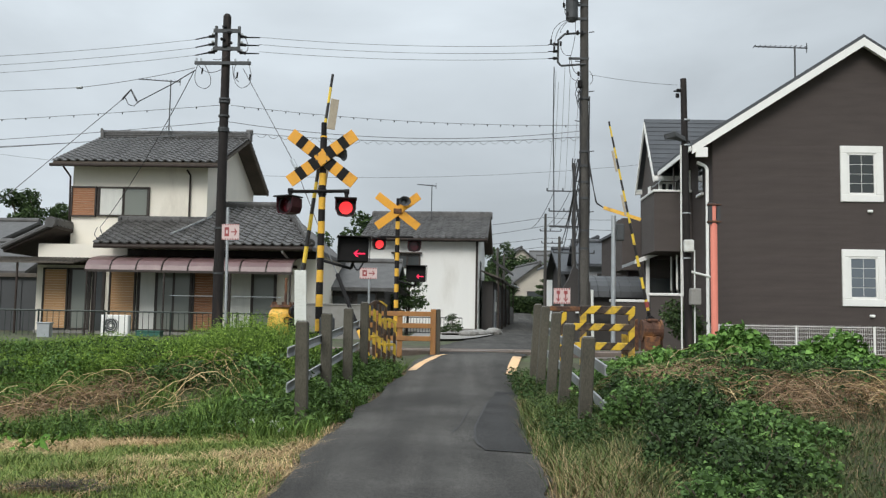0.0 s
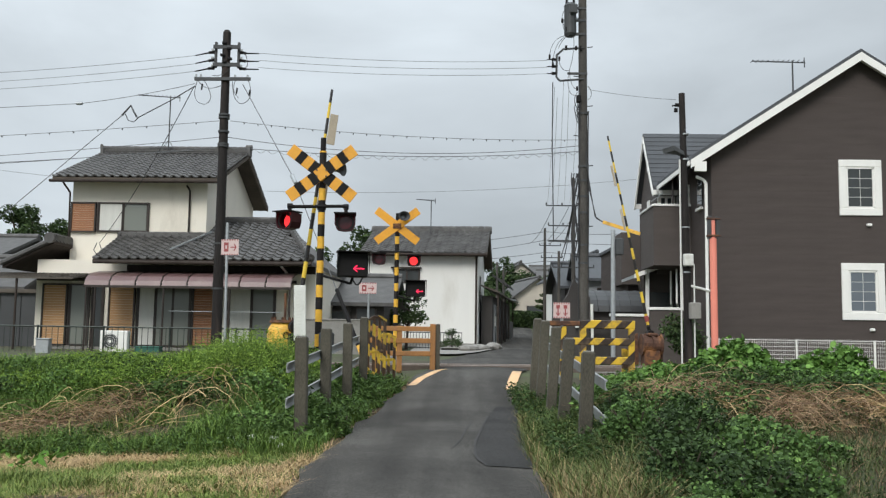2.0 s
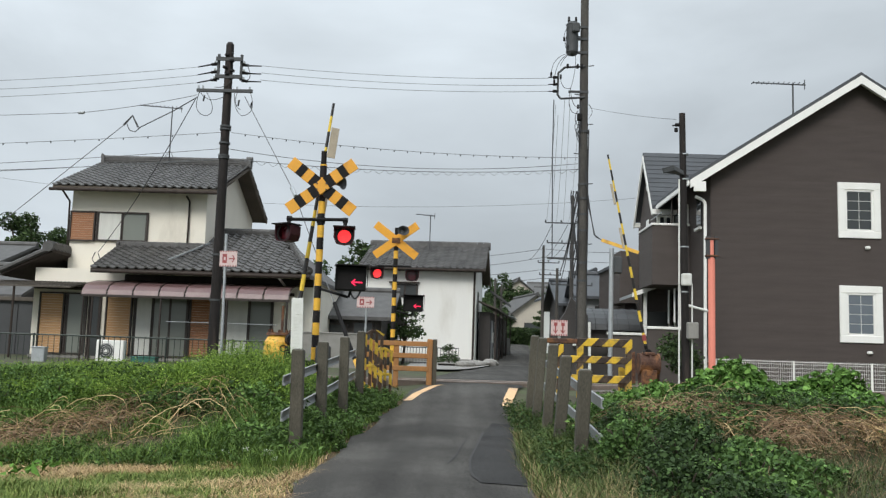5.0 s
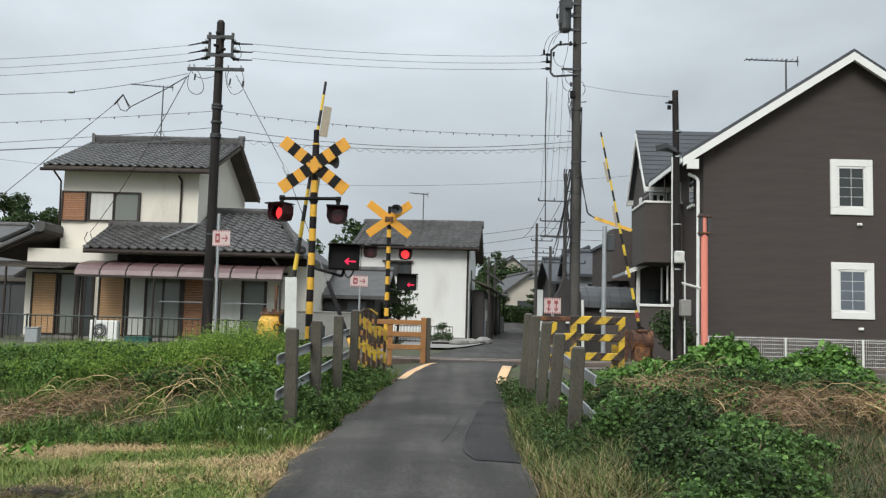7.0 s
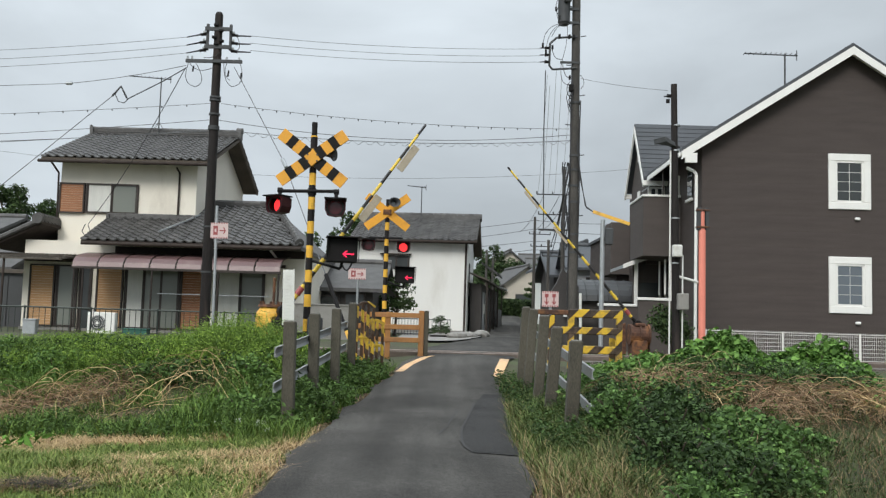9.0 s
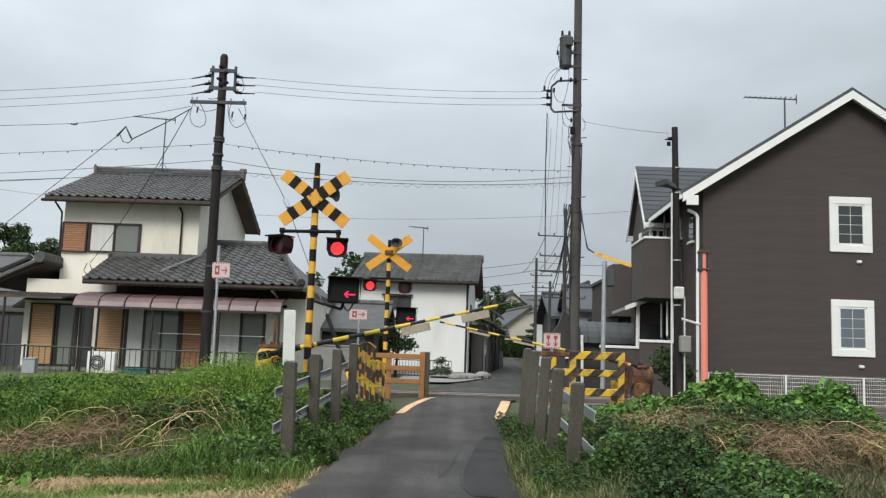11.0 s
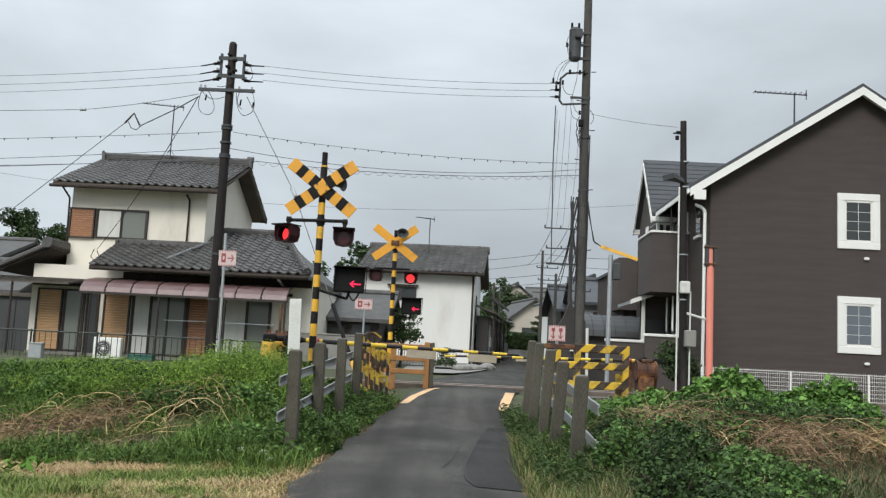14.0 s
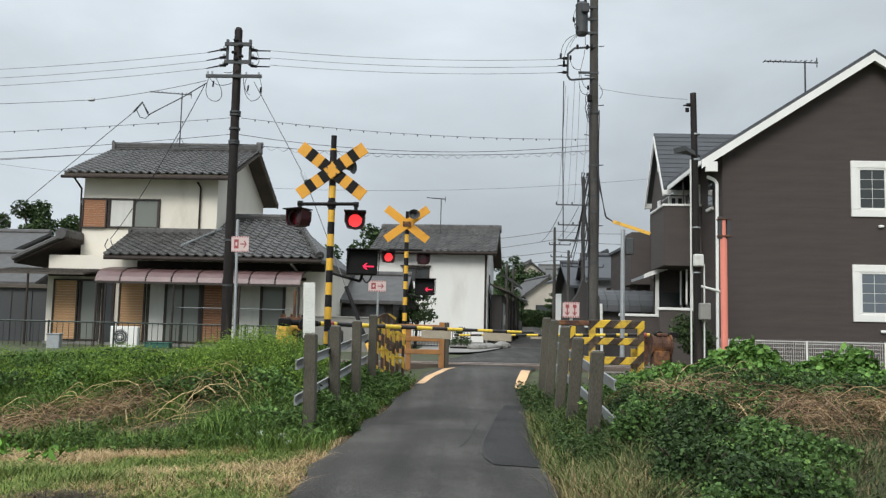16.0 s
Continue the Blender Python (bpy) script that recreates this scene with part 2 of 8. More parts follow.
YEL, BLK = (0.78, 0.44, 0.06), (0.016, 0.014, 0.014)
M = {
    "asphalt": mat("worn_asphalt", (0.05, 0.047, 0.0425), 0.85, var=0.4, scale=0.7, fine=75, bump=0.7, dirt=(0.08, 0.077, 0.07), dirt_amt=0.42),
    "asphalt2": mat("patch_asphalt", (0.034, 0.033, 0.032), 0.85, var=0.4, scale=1.5, fine=110, bump=0.6),
    "crack": mat("tarry_joint", (0.022, 0.021, 0.02), 0.8, var=0.3, scale=9),
    "ground": mat("soil", (0.06, 0.052, 0.03), 0.95, var=0.4, scale=1.2, fine=25, bump=0.6, dirt=(0.05, 0.075, 0.02), dirt_amt=0.7),
    "ballast": mat("ballast", (0.16, 0.14, 0.12), 0.9, var=0.5, scale=12, fine=50, bump=1.0, dist=0.04),
    "steel": mat("rail_steel", (0.25, 0.2, 0.17), 0.4, 0.8, var=0.2),
    "line": mat("worn_line_paint", (0.72, 0.45, 0.24), 0.8, var=0.15, scale=3, fine=40, dirt=(0.25, 0.2, 0.16), dirt_amt=0.35),
    "cream": mat("cream_render", (0.81, 0.76, 0.66), 0.9, var=0.05, scale=1.0, fine=80, bump=0.1, dirt=(0.55, 0.5, 0.42), dirt_amt=0.1, stretchz=0.35),
    "white_wall": mat("white_render", (0.76, 0.755, 0.72), 0.9, var=0.04, scale=0.8, fine=60, dirt=(0.6, 0.58, 0.53), dirt_amt=0.1, stretchz=0.3),
    "brown": mat("brown_siding", (0.074, 0.061, 0.056), 0.75, var=0.12, scale=0.9, fine=50, bump=0.3, stretchz=7.0),
    # lighter brown of the balcony; on the wing wall it paints in side light
    "brown2": mat("lighter_brown_panel", (0.088, 0.075, 0.069), 0.75, var=0.1, scale=0.9, fine=50, bump=0.3, stretchz=5.0),
    "trim": mat("white_trim", (0.80, 0.79, 0.75), 0.5, var=0.04, scale=2, fine=30, bump=0.04),
    "slate": mat("grey_slate_roof", (0.05, 0.054, 0.06), 0.6, var=0.15, scale=2, fine=40, spread=0.1),
    "tile": mat("smoked_clay_tile", (0.088, 0.085, 0.082), 0.5, var=0.25, scale=3, fine=30, spread=0.3, bump=0.2),
    "tile_i": mat("weathered_clay_tile", (0.084, 0.081, 0.078), 0.72, var=0.25, scale=3, fine=30, island=0.3, bump=0.2),
    "wood_dark": mat("dark_timber", (0.045, 0.035, 0.03), 0.75, var=0.25, scale=4, fine=60, stretchz=0.2),
    "shutter": mat("brown_shutter_steel", (0.36, 0.17, 0.085), 0.55, var=0.08, scale=2),
    "shutter2": mat("tan_shutter_steel", (0.55, 0.33, 0.165), 0.55, var=0.08, scale=2),
    "frame_br": mat("bronze_sash", (0.045, 0.035, 0.03), 0.4, 0.3, var=0.08),
    # window glass; also colours the sheet that paints the entrance recess's shade
    "pane": glass("dark_glass_and_recess_shade", (0.05, 0.055, 0.055), 0.05),
    "pane2": glass("greenish_window_glass", (0.2, 0.215, 0.19), 0.08),
    "curtain": mat("pale_curtain", (0.62, 0.62, 0.58), 0.9, var=0.08, scale=4, stretchz=0.05),
    "awning": mat("dusty_rose_polycarbonate", (0.15, 0.088, 0.085), 0.4, var=0.12, scale=2, fine=20, bump=0.05, dirt=(0.19, 0.135, 0.12), dirt_amt=0.3),
    "canopy": mat("weathered_brown_sheet", (0.085, 0.07, 0.055), 0.7, var=0.2, scale=3),
    "pole_dark": mat("tarred_wood_pole", (0.022, 0.019, 0.018), 0.7, var=0.3, scale=5, fine=50, stretchz=0.12, bump=0.3, dirt=(0.075, 0.055, 0.045), dirt_amt=0.35),
    "pole_conc": mat("aged_concrete_pole", (0.085, 0.078, 0.068), 0.85, var=0.35, scale=5, fine=60, stretchz=0.25, bump=0.3, dirt=(0.03, 0.028, 0.026), dirt_amt=0.7),
    "galv": mat("galvanised_steel", (0.38, 0.40, 0.41), 0.5, 0.6, var=0.12, scale=8),
    "galv_dk": mat("dull_hardware_steel", (0.075, 0.078, 0.08), 0.6, 0.3, var=0.15),
    "wire": mat("black_cable_sheath", (0.028, 0.028, 0.030), 0.6, var=0.05, bump=0),
    "wire_lt": mat("grey_strand", (0.13, 0.135, 0.14), 0.6, 0.2, var=0.05, bump=0),
    "black": mat("black_enamel", (0.011, 0.010, 0.010), 0.65, var=0.15, scale=10),
    "hood": mat("faded_dark_maroon_hood", (0.045, 0.014, 0.018), 0.55, var=0.2, scale=10),
    "yellow": mat("chipped_yellow_paint", YEL, 0.5, var=0.12, scale=8, dirt=(0.2, 0.09, 0.03), dirt_amt=0.25),
    "yb_post": stripes("post_bands", YEL, BLK, 0.195, offset=0.372),
    "yb_board": mat("amber_board", (0.74, 0.34, 0.025), 0.4, var=0.06, scale=6, dirt=(0.5, 0.22, 0.03), dirt_amt=0.15),
    "yb_arm": stripes("arm_bands", (0.75, 0.52, 0.05), BLK, 0.27, "X", offset=0.55),
    "yb_bar": stripes("barrier_bands", (0.66, 0.42, 0.03), (0.03, 0.018, 0.012), 0.19, "X", slant=-1.0, amt=0.5),
    "yb_wing": stripes("wing_bands", (0.62, 0.40, 0.035), (0.06, 0.03, 0.015), 0.2, "Z", slant=0.7, amt=0.45),
    "orange_wood": mat("amber_painted_timber", (0.36, 0.165, 0.05), 0.7, var=0.15, scale=5, dirt=(0.2, 0.11, 0.06), dirt_amt=0.35, stretchz=0.4),
    "rust": mat("rusted_machine", (0.085, 0.038, 0.022), 0.8, var=0.4, scale=7, fine=50, bump=0.4, dirt=(0.3, 0.13, 0.04), dirt_amt=0.4),
    "conc_post": mat("mossy_concrete_post", (0.078, 0.07, 0.052), 0.9, var=0.3, scale=6, fine=60, bump=0.5, dirt=(0.055, 0.05, 0.036), dirt_amt=0.6, stretchz=0.5, spread=0.15),
    "conc": mat("grey_concrete", (0.26, 0.25, 0.23), 0.9, var=0.15, scale=3, fine=50, dirt=(0.14, 0.13, 0.11), dirt_amt=0.35),
    "rail_white": mat("faded_white_beam", (0.27, 0.28, 0.28), 0.5, 0.2, var=0.12, scale=5, dirt=(0.2, 0.18, 0.15), dirt_amt=0.35),
    "panel_white": mat("dirty_white_panel", (0.66, 0.66, 0.62), 0.6, var=0.08, scale=4, dirt=(0.4, 0.38, 0.33), dirt_amt=0.3),
    "sign_pink": mat("faded_pale_sign", (0.60, 0.47, 0.45), 0.5, var=0.06),
    "sign_red": mat("faded_red_ink", (0.30, 0.06, 0.06), 0.5, var=0.1),
    "salmon": mat("salmon_pvc_guard", (0.80, 0.26, 0.19), 0.5, var=0.06, scale=2, dirt=(0.85, 0.45, 0.36), dirt_amt=0.15),
    "green_rail": mat("dark_green_railing", (0.032, 0.042, 0.036), 0.5, 0.3, var=0.15),
    "red_lit": glow("red_lamp_glow", (1.0, 0.04, 0.045), 1.2, True),
    "red_dark": mat("unlit_red_lens", (0.07, 0.008, 0.012), 0.25, var=0.05, bump=0),
    "arrow": glow("red_arrow_glow", (1.0, 0.02, 0.09), 1.1),
    "tan": mat("beaten_tin_tag", (0.42, 0.36, 0.27), 0.6, var=0.15, scale=8, dirt=(0.3, 0.24, 0.17), dirt_amt=0.4),
    "dark_house": mat("dark_board_wall", (0.05, 0.045, 0.042), 0.8, var=0.25, scale=2, stretchz=0.3),
    "grey_house": mat("grey_render", (0.33, 0.34, 0.35), 0.85, var=0.1, scale=1),
    "beige_house": mat("pale_beige_render", (0.52, 0.47, 0.40), 0.85, var=0.1, scale=1),
    "grey_sheet": mat("grey_profiled_sheet", (0.062, 0.064, 0.066), 0.5, 0.3, var=0.1, scale=1.2),
    "bark": mat("bark", (0.07, 0.055, 0.04), 0.9, var=0.3, scale=5),
}


for key in ("black", "pole_dark", "galv_dk", "hood", "wood_dark", "yb_post", "brown", "brown2", "asphalt", "asphalt2"):
    M[key].node_tree.nodes["Principled BSDF"].inputs["Specular IOR Level"].default_value = 0.18


def aggregate(m, lo, hi, streak):
    """Stone specks and long worn streaks over an asphalt colour."""
    N, L = m.node_tree.nodes, m.node_tree.links
    b = N["Principled BSDF"]
    src = b.inputs["Base Color"].links[0].from_socket
    tc = N.new("ShaderNodeTexCoord")
    for sc, stretch_, a, z, f0, f1 in ((120.0, (1, 1, 1), lo, hi, 0.36, 0.64), (38.0, (1, 1, 1), 0.82, 1.2, 0.35, 0.65), (1.0, (2.6, 0.16, 1), 1 - streak, 1 + streak, 0.35, 0.65)):
        mp = N.new("ShaderNodeMapping")
        mp.inputs["Scale"].default_value = stretch_
        L.new(tc.outputs["Object"], mp.inputs[0])
        no = N.new("ShaderNodeTexNoise")
        no.inputs["Scale"].default_value, no.inputs["Detail"].default_value = sc, 2
        L.new(mp.outputs[0], no.inputs["Vector"])
        mr = N.new("ShaderNodeMapRange")
        mr.inputs["From Min"].default_value, mr.inputs["From Max"].default_value = f0, f1
        mr.inputs["To Min"].default_value, mr.inputs["To Max"].default_value = a, z
        L.new(no.outputs["Fac"], mr.inputs["Value"])
        mx = N.new("ShaderNodeMix")
        mx.data_type, mx.blend_type = "RGBA", "MULTIPLY"
        mx.inputs["Factor"].default_value = 1.0
        L.new(src, mx.inputs["A"])
        L.new(mr.outputs[0], mx.inputs["B"])
        src = mx.outputs["Result"]
    L.new(src, b.inputs["Base Color"])


aggregate(M["asphalt"], 0.5, 1.6, 0.22)
aggregate(M["asphalt2"], 0.55, 1.5, 0.12)
# pane with the reflected sky put into its base colour
M["pane_sky"] = glass("sky_reflection_glass", (0.13, 0.15, 0.17), 0.06)


def leaf_mat(name, a, b, rough=0.7):
    """Leaf colour from piece to piece between two greens, with large patches."""
    m = mat(name, a, rough, var=0.2, scale=1.3, fine=20, bump=0, island=0.25)
    m.node_tree.nodes["Principled BSDF"].inputs["Specular IOR Level"].default_value = 0.2
    N, L = m.node_tree.nodes, m.node_tree.links
    g = N.new("ShaderNodeNewGeometry")
    two = N.new("ShaderNodeMix")
    two.data_type = "RGBA"
    two.inputs["A"].default_value, two.inputs["B"].default_value = (*a, 1), (*b, 1)
    L.new(g.outputs["Random Per Island"], two.inputs["Factor"])
    for n in N:
        if n.type == "MIX" and n.blend_type == "MULTIPLY":
            L.new(two.outputs["Result"], n.inputs["A"])
    return m


M.update(
    leaf_dark=leaf_mat("bramble_leaf", (0.023, 0.045, 0.014), (0.058, 0.105, 0.03)),
    leaf_bright=leaf_mat("bright_vine_leaf", (0.07, 0.17, 0.025), (0.15, 0.30, 0.05)),
    leaf_tree=leaf_mat("tree_leaf", (0.022, 0.042, 0.015), (0.06, 0.095, 0.03)),
    grass=leaf_mat("green_grass", (0.055, 0.112, 0.02), (0.155, 0.235, 0.05)),
    grass_mown=leaf_mat("mown_grass", (0.07, 0.122, 0.022), (0.2, 0.25, 0.062)),
    straw=leaf_mat("dry_straw", (0.29, 0.185, 0.085), (0.56, 0.42, 0.22)),
    straw_dark=leaf_mat("rotting_brown_stalks", (0.12, 0.075, 0.045), (0.32, 0.215, 0.125)),
    leaf_mid=leaf_mat("vine_leaf", (0.058, 0.12, 0.028), (0.14, 0.235, 0.06)),
    leaf_bramble=leaf_mat("bramble_top_leaf", (0.022, 0.042, 0.014), (0.05, 0.09, 0.027)),
    soffit_wood=leaf_mat("aged_soffit_timber", (0.085, 0.07, 0.055), (0.13, 0.105, 0.085)),
    weed_lime=leaf_mat("feathery_weed", (0.1, 0.19, 0.026), (0.23, 0.33, 0.06)),
    grass_dull=leaf_mat("dull_grass", (0.042, 0.06, 0.022), (0.1, 0.115, 0.043)),
    char=leaf_mat("rotted_clippings", (0.02, 0.015, 0.011), (0.06, 0.042, 0.028)),
    leaf_bank=leaf_mat("bank_weed_leaf", (0.036, 0.072, 0.018), (0.095, 0.16, 0.04)),
    grass_strip=leaf_mat("coarse_grass", (0.046, 0.078, 0.02), (0.12, 0.155, 0.044)),
    leaf_vine=leaf_mat("vine_mound_leaf", (0.06, 0.135, 0.026), (0.135, 0.25, 0.055)),
    leaf_slope=leaf_mat("slope_bramble_leaf", (0.038, 0.08, 0.02), (0.096, 0.172, 0.046)),
    straw_strip=leaf_mat("tall_dry_grass", (0.16, 0.112, 0.055), (0.38, 0.29, 0.155)),
    hedge=leaf_mat("far_foliage", (0.025, 0.045, 0.018), (0.058, 0.092, 0.032)),
)


# ---- mesh helpers ----
def part(name, bm, material, parent=None, label="", smooth=False):
    me = bpy.data.meshes.new(name)
    bm.to_mesh(me)
    bm.free()
    me.materials.append(M[material] if isinstance(material, str) else material)
    if smooth:
        for p in me.polygons:
            p.use_smooth = True
    ob = new(name, me)
    if parent:
        ob.parent = parent
    if label:
        ob["label"] = label
    return ob


def thing(name, m, label, category, group="", kind=""):
    ob = new(name)
    ob.empty_display_size = 0.2
    ob.matrix_basis = m
    return tagged(ob, label, category, group, kind)


def B():
    return bmesh.new()


def box(bm, x0, y0, z0, x1, y1, z1, bevel=0.0, m=None):
    r = bmesh.ops.create_cube(bm, size=1.0)
    t = Matrix.Translation(((x0 + x1) / 2, (y0 + y1) / 2, (z0 + z1) / 2)) @ Matrix.Diagonal((abs(x1 - x0), abs(y1 - y0), abs(z1 - z0), 1))
    bmesh.ops.transform(bm, matrix=(m @ t) if m else t, verts=r["verts"])
    if bevel:
        es = list({e for v in r["verts"] for e in v.link_edges})
        bmesh.ops.bevel(bm, geom=es, offset=bevel, segments=1, affect="EDGES", profile=0.5)
    return bm


def rod(bm, p, q, r0, r1=None, n=8):
    p, q = Vector(p), Vector(q)
    d = q - p
    res = bmesh.ops.create_cone(bm, cap_ends=True, segments=n, radius1=r0, radius2=r0 if r1 is None else r1, depth=d.length)
    t = Matrix.Translation((p + q) / 2) @ d.to_track_quat("Z", "Y").to_matrix().to_4x4()
    bmesh.ops.transform(bm, matrix=t, verts=res["verts"])
    return bm


def beam(bm, p, q, w, h):
    """A bar with a rectangular section, w across and h high."""
    p, q = Vector(p), Vector(q)
    d = q - p
    t = Matrix.Translation((p + q) / 2) @ d.to_track_quat("X", "Z").to_matrix().to_4x4()
    r = bmesh.ops.create_cube(bm, size=1.0)
    bmesh.ops.transform(bm, matrix=t @ Matrix.Diagonal((d.length, w, h, 1)), verts=r["verts"])
    return bm


def slab(bm, pts, d):
    """A flat polygon given thickness by the vector d."""
    a = [bm.verts.new(p) for p in pts]
    b = [bm.verts.new(Vector(p) + Vector(d)) for p in pts]
    bm.faces.new(a)
    bm.faces.new(b[::-1])
    n = len(a)
    for i in range(n):
        bm.faces.new((a[i], b[i], b[(i + 1) % n], a[(i + 1) % n]))
    bmesh.ops.recalc_face_normals(bm, faces=bm.faces)
    return bm


def wire(name, pts, r, material, label, category="cable", parent=None):
    cu = bpy.data.curves.new(name, "CURVE")
    cu.dimensions, cu.bevel_depth, cu.bevel_resolution = "3D", r, 1
    sp = cu.splines.new("POLY")
    sp.points.add(len(pts) - 1)
    for p, c in zip(sp.points, pts):
        p.co = (*c, 1)
    cu.materials.append(M[material])
    tmp = bpy.data.objects.new(name, cu)
    scene.collection.objects.link(tmp)
    me = bpy.data.meshes.new_from_object(tmp.evaluated_get(bpy.context.evaluated_depsgraph_get()))
    bpy.data.objects.remove(tmp)
    ob = new(name, me)
    if parent:
        ob.parent = parent
    else:
        tagged(ob, label, category)
    return ob


def sagged(p, q, sag, n=14):
    p, q = Vector(p), Vector(q)
    return [p.lerp(q, i / n) - Vector((0, 0, sag * 4 * (i / n) * (1 - i / n))) for i in range(n + 1)]


def ss(a, b, x):
    t = np.clip((np.asarray(x, float) - a) / (b - a), 0, 1)
    return t * t * (3 - 2 * t)


# ---- ground and lane ----
RY = [-30, 6.3, 9.6, 13.1, 16.4, 18.5, 24, 28, 32, 36, 45, 60, 72, 90]
RL = [-1.3, -1.19, -1.12, -0.90, -0.62, -0.35, 0.05, 0.6, 1.3, 1.95, 2.75, 4.3, 5.0, 3.4]
RR = [0.72, 0.77, 0.85, 1.08, 1.26, 1.62, 2.4, 2.8, 3.2, 3.6, 4.5, 6.0, 6.9, 5.6]
ZY = [-30, 6.3, 9.6, 13.1, 16.4, 18.2, 24, 32, 45, 60, 75, 110, 180, 700]
ZZ = [0, 0.03, 0.11, 0.19, 0.37, 0.56, 0.66, 0.72, 0.85, 1.45, 2.3, 6.5, 9.0, 12.0]


def zroad(y):
    return np.interp(y, ZY, ZZ)


def lumps(x, y):
    return 0.5 * np.sin(1.3 * x + 0.7 * y) * np.sin(0.9 * y - 0.5 * x + 1) + 0.3 * np.sin(3.1 * x + 1.7) * np.sin(2.7 * y + 0.4)


def gz(x, y):
    x, y = np.asarray(x, float), np.asarray(y, float)
    zr = zroad(y) - 0.03
    dl, dr = np.interp(y, RY, RL) - x, x - np.interp(y, RY, RR)
    left = (0.68 - 0.03 * np.clip(-x - 3, 0, 4)) * ss(8.6, 12.4, y - 0.1 * np.clip(-x - 2, 0, 8)) - 0.2 * ss(13.0, 16, y) + 0.05 * lumps(x, y)
    right = -0.1 + 0.82 * ss(4.6, 11.2, y) - 0.32 * ss(4.4, 6.4, x) * ss(7, 11, y) - 0.2 * ss(3.3, 2.2, x) * ss(8.5, 11, y) - 0.25 * ss(13.0, 16, y) + 0.06 * lumps(x + 3, y)
    far = ss(16, 18, y)
    wl_, wr_ = ss(0.15, 1.3, dl), ss(0.2, 1.5, dr)
    z = zr * (1 - wl_ - wr_) + wl_ * left + wr_ * right
    zf = zr - 0.05 * (ss(0.0, 0.6, dl) + ss(0.0, 0.6, dr))
    return z * (1 - far) + zf * far


def axis(lo, hi, step, far0, far1):
    a = list(np.arange(lo, hi + 1e-6, step))
    d, v = step * 1.6, hi
    while v < far1:
        v += d
        d *= 1.35
        a.append(min(v, far1))
    d, v = step * 1.6, lo
    while v > far0:
        v -= d
        d *= 1.35
        a.insert(0, max(v, far0))
    return np.array(a)


def sheet(name, X, Y, Z, material):
    ny, nx = Z.shape
    v = np.stack([np.broadcast_to(X, Z.shape) if X.ndim == 1 else X, np.broadcast_to(Y[:, None], Z.shape), Z], -1).reshape(-1, 3)
    i = np.arange(ny * nx).reshape(ny, nx)
    f = np.stack([i[:-1, :-1], i[:-1, 1:], i[1:, 1:], i[1:, :-1]], -1).reshape(-1, 4)
    return mesh_np(name, v, f, material, True)


def mesh_np(name, v, f, material, smooth=False):
    me = bpy.data.meshes.new(name)
    v, f = np.ascontiguousarray(v, np.float32), np.ascontiguousarray(f, np.int32)
    k = f.shape[1]
    me.vertices.add(len(v))
    me.vertices.foreach_set("co", v.ravel())
    me.loops.add(f.size)
    me.loops.foreach_set("vertex_index", f.ravel())
    me.polygons.add(len(f))
    me.polygons.foreach_set("loop_start", np.arange(0, f.size, k, dtype=np.int32))
    me.polygons.foreach_set("use_smooth", np.full(len(f), smooth))
    me.update(calc_edges=True)
    me.materials.append(M[material])
    return new(name, me)


gx, gy = axis(-15, 15, 0.3, -600, 600), axis(-2, 27, 0.3, -200, 700)
ground = tagged(sheet("ground", gx, gy, gz(gx[None, :], gy[:, None]), "ground"), "weedy soil banks either side of the lane", "ground", kind="structure")
ry = np.arange(-12, 88, 0.5)
u = np.linspace(0, 1, 9)
rl, rr = np.interp(ry, RY, RL), np.interp(ry, RY, RR)
edge = 0.05 * np.sin(ry * 2.1) + 0.03 * np.sin(ry * 5.3)
rx = (rl + edge)[:, None] * (1 - u) + (rr - edge[::-1])[:, None] * u
crown = 0.03 * (1 - (2 * u - 1) ** 2)
road = tagged(sheet("road", rx, ry, zroad(ry)[:, None] + crown[None, :], "asphalt"), "narrow worn grey asphalt lane", "road", kind="structure")


def zlane(x, y):
    l, r = np.interp(y, RY, RL), np.interp(y, RY, RR)
    t = np.clip((x - l) / (r - l), 0, 1)
    return zroad(y) + 0.03 * (1 - (2 * t - 1) ** 2)


def strip(name, rows, lift_, material, label):
    """A thin painted or patched strip lying on the lane: rows of y, left x, right x."""
    ys = np.linspace(rows[0][0], rows[-1][0], 14)
    a = np.interp(ys, [r[0] for r in rows], [r[1] for r in rows])
    b = np.interp(ys, [r[0] for r in rows], [r[2] for r in rows])
    uu = np.linspace(0, 1, 5)
    X = a[:, None] * (1 - uu) + b[:, None] * uu
    Z = zlane(X, ys[:, None]) + lift_
    return tagged(sheet(name, X, ys, Z, material), label, "road marking", kind="structure")


apron = np.linspace(30.0, 43.9, 20)
ax = np.interp(apron, RY, RL)[:, None] * np.linspace(0, 1, 6)[None, :] + (1 - np.linspace(0, 1, 6))[None, :] * -1.2
tagged(sheet("pavement", ax, apron, gz(ax, apron[:, None]) + 0.075, "conc"), "pale concrete apron beside the street", "pavement", kind="structure")
strip("road_patch", [(8.2, 0.42, 0.82), (8.6, 0.33, 0.84), (9.6, 0.36, 0.88), (10.6, 0.46, 0.92), (12.2, 0.62, 1.0), (13.5, 0.80, 1.08)], 0.005, "asphalt2", "darker asphalt patch at the lane's edge")
strip("road_crack", [(8.18, 0.40, 0.83), (8.215, 0.37, 0.83)], 0.009, "crack", "dark tarry crack at the patch's edge")
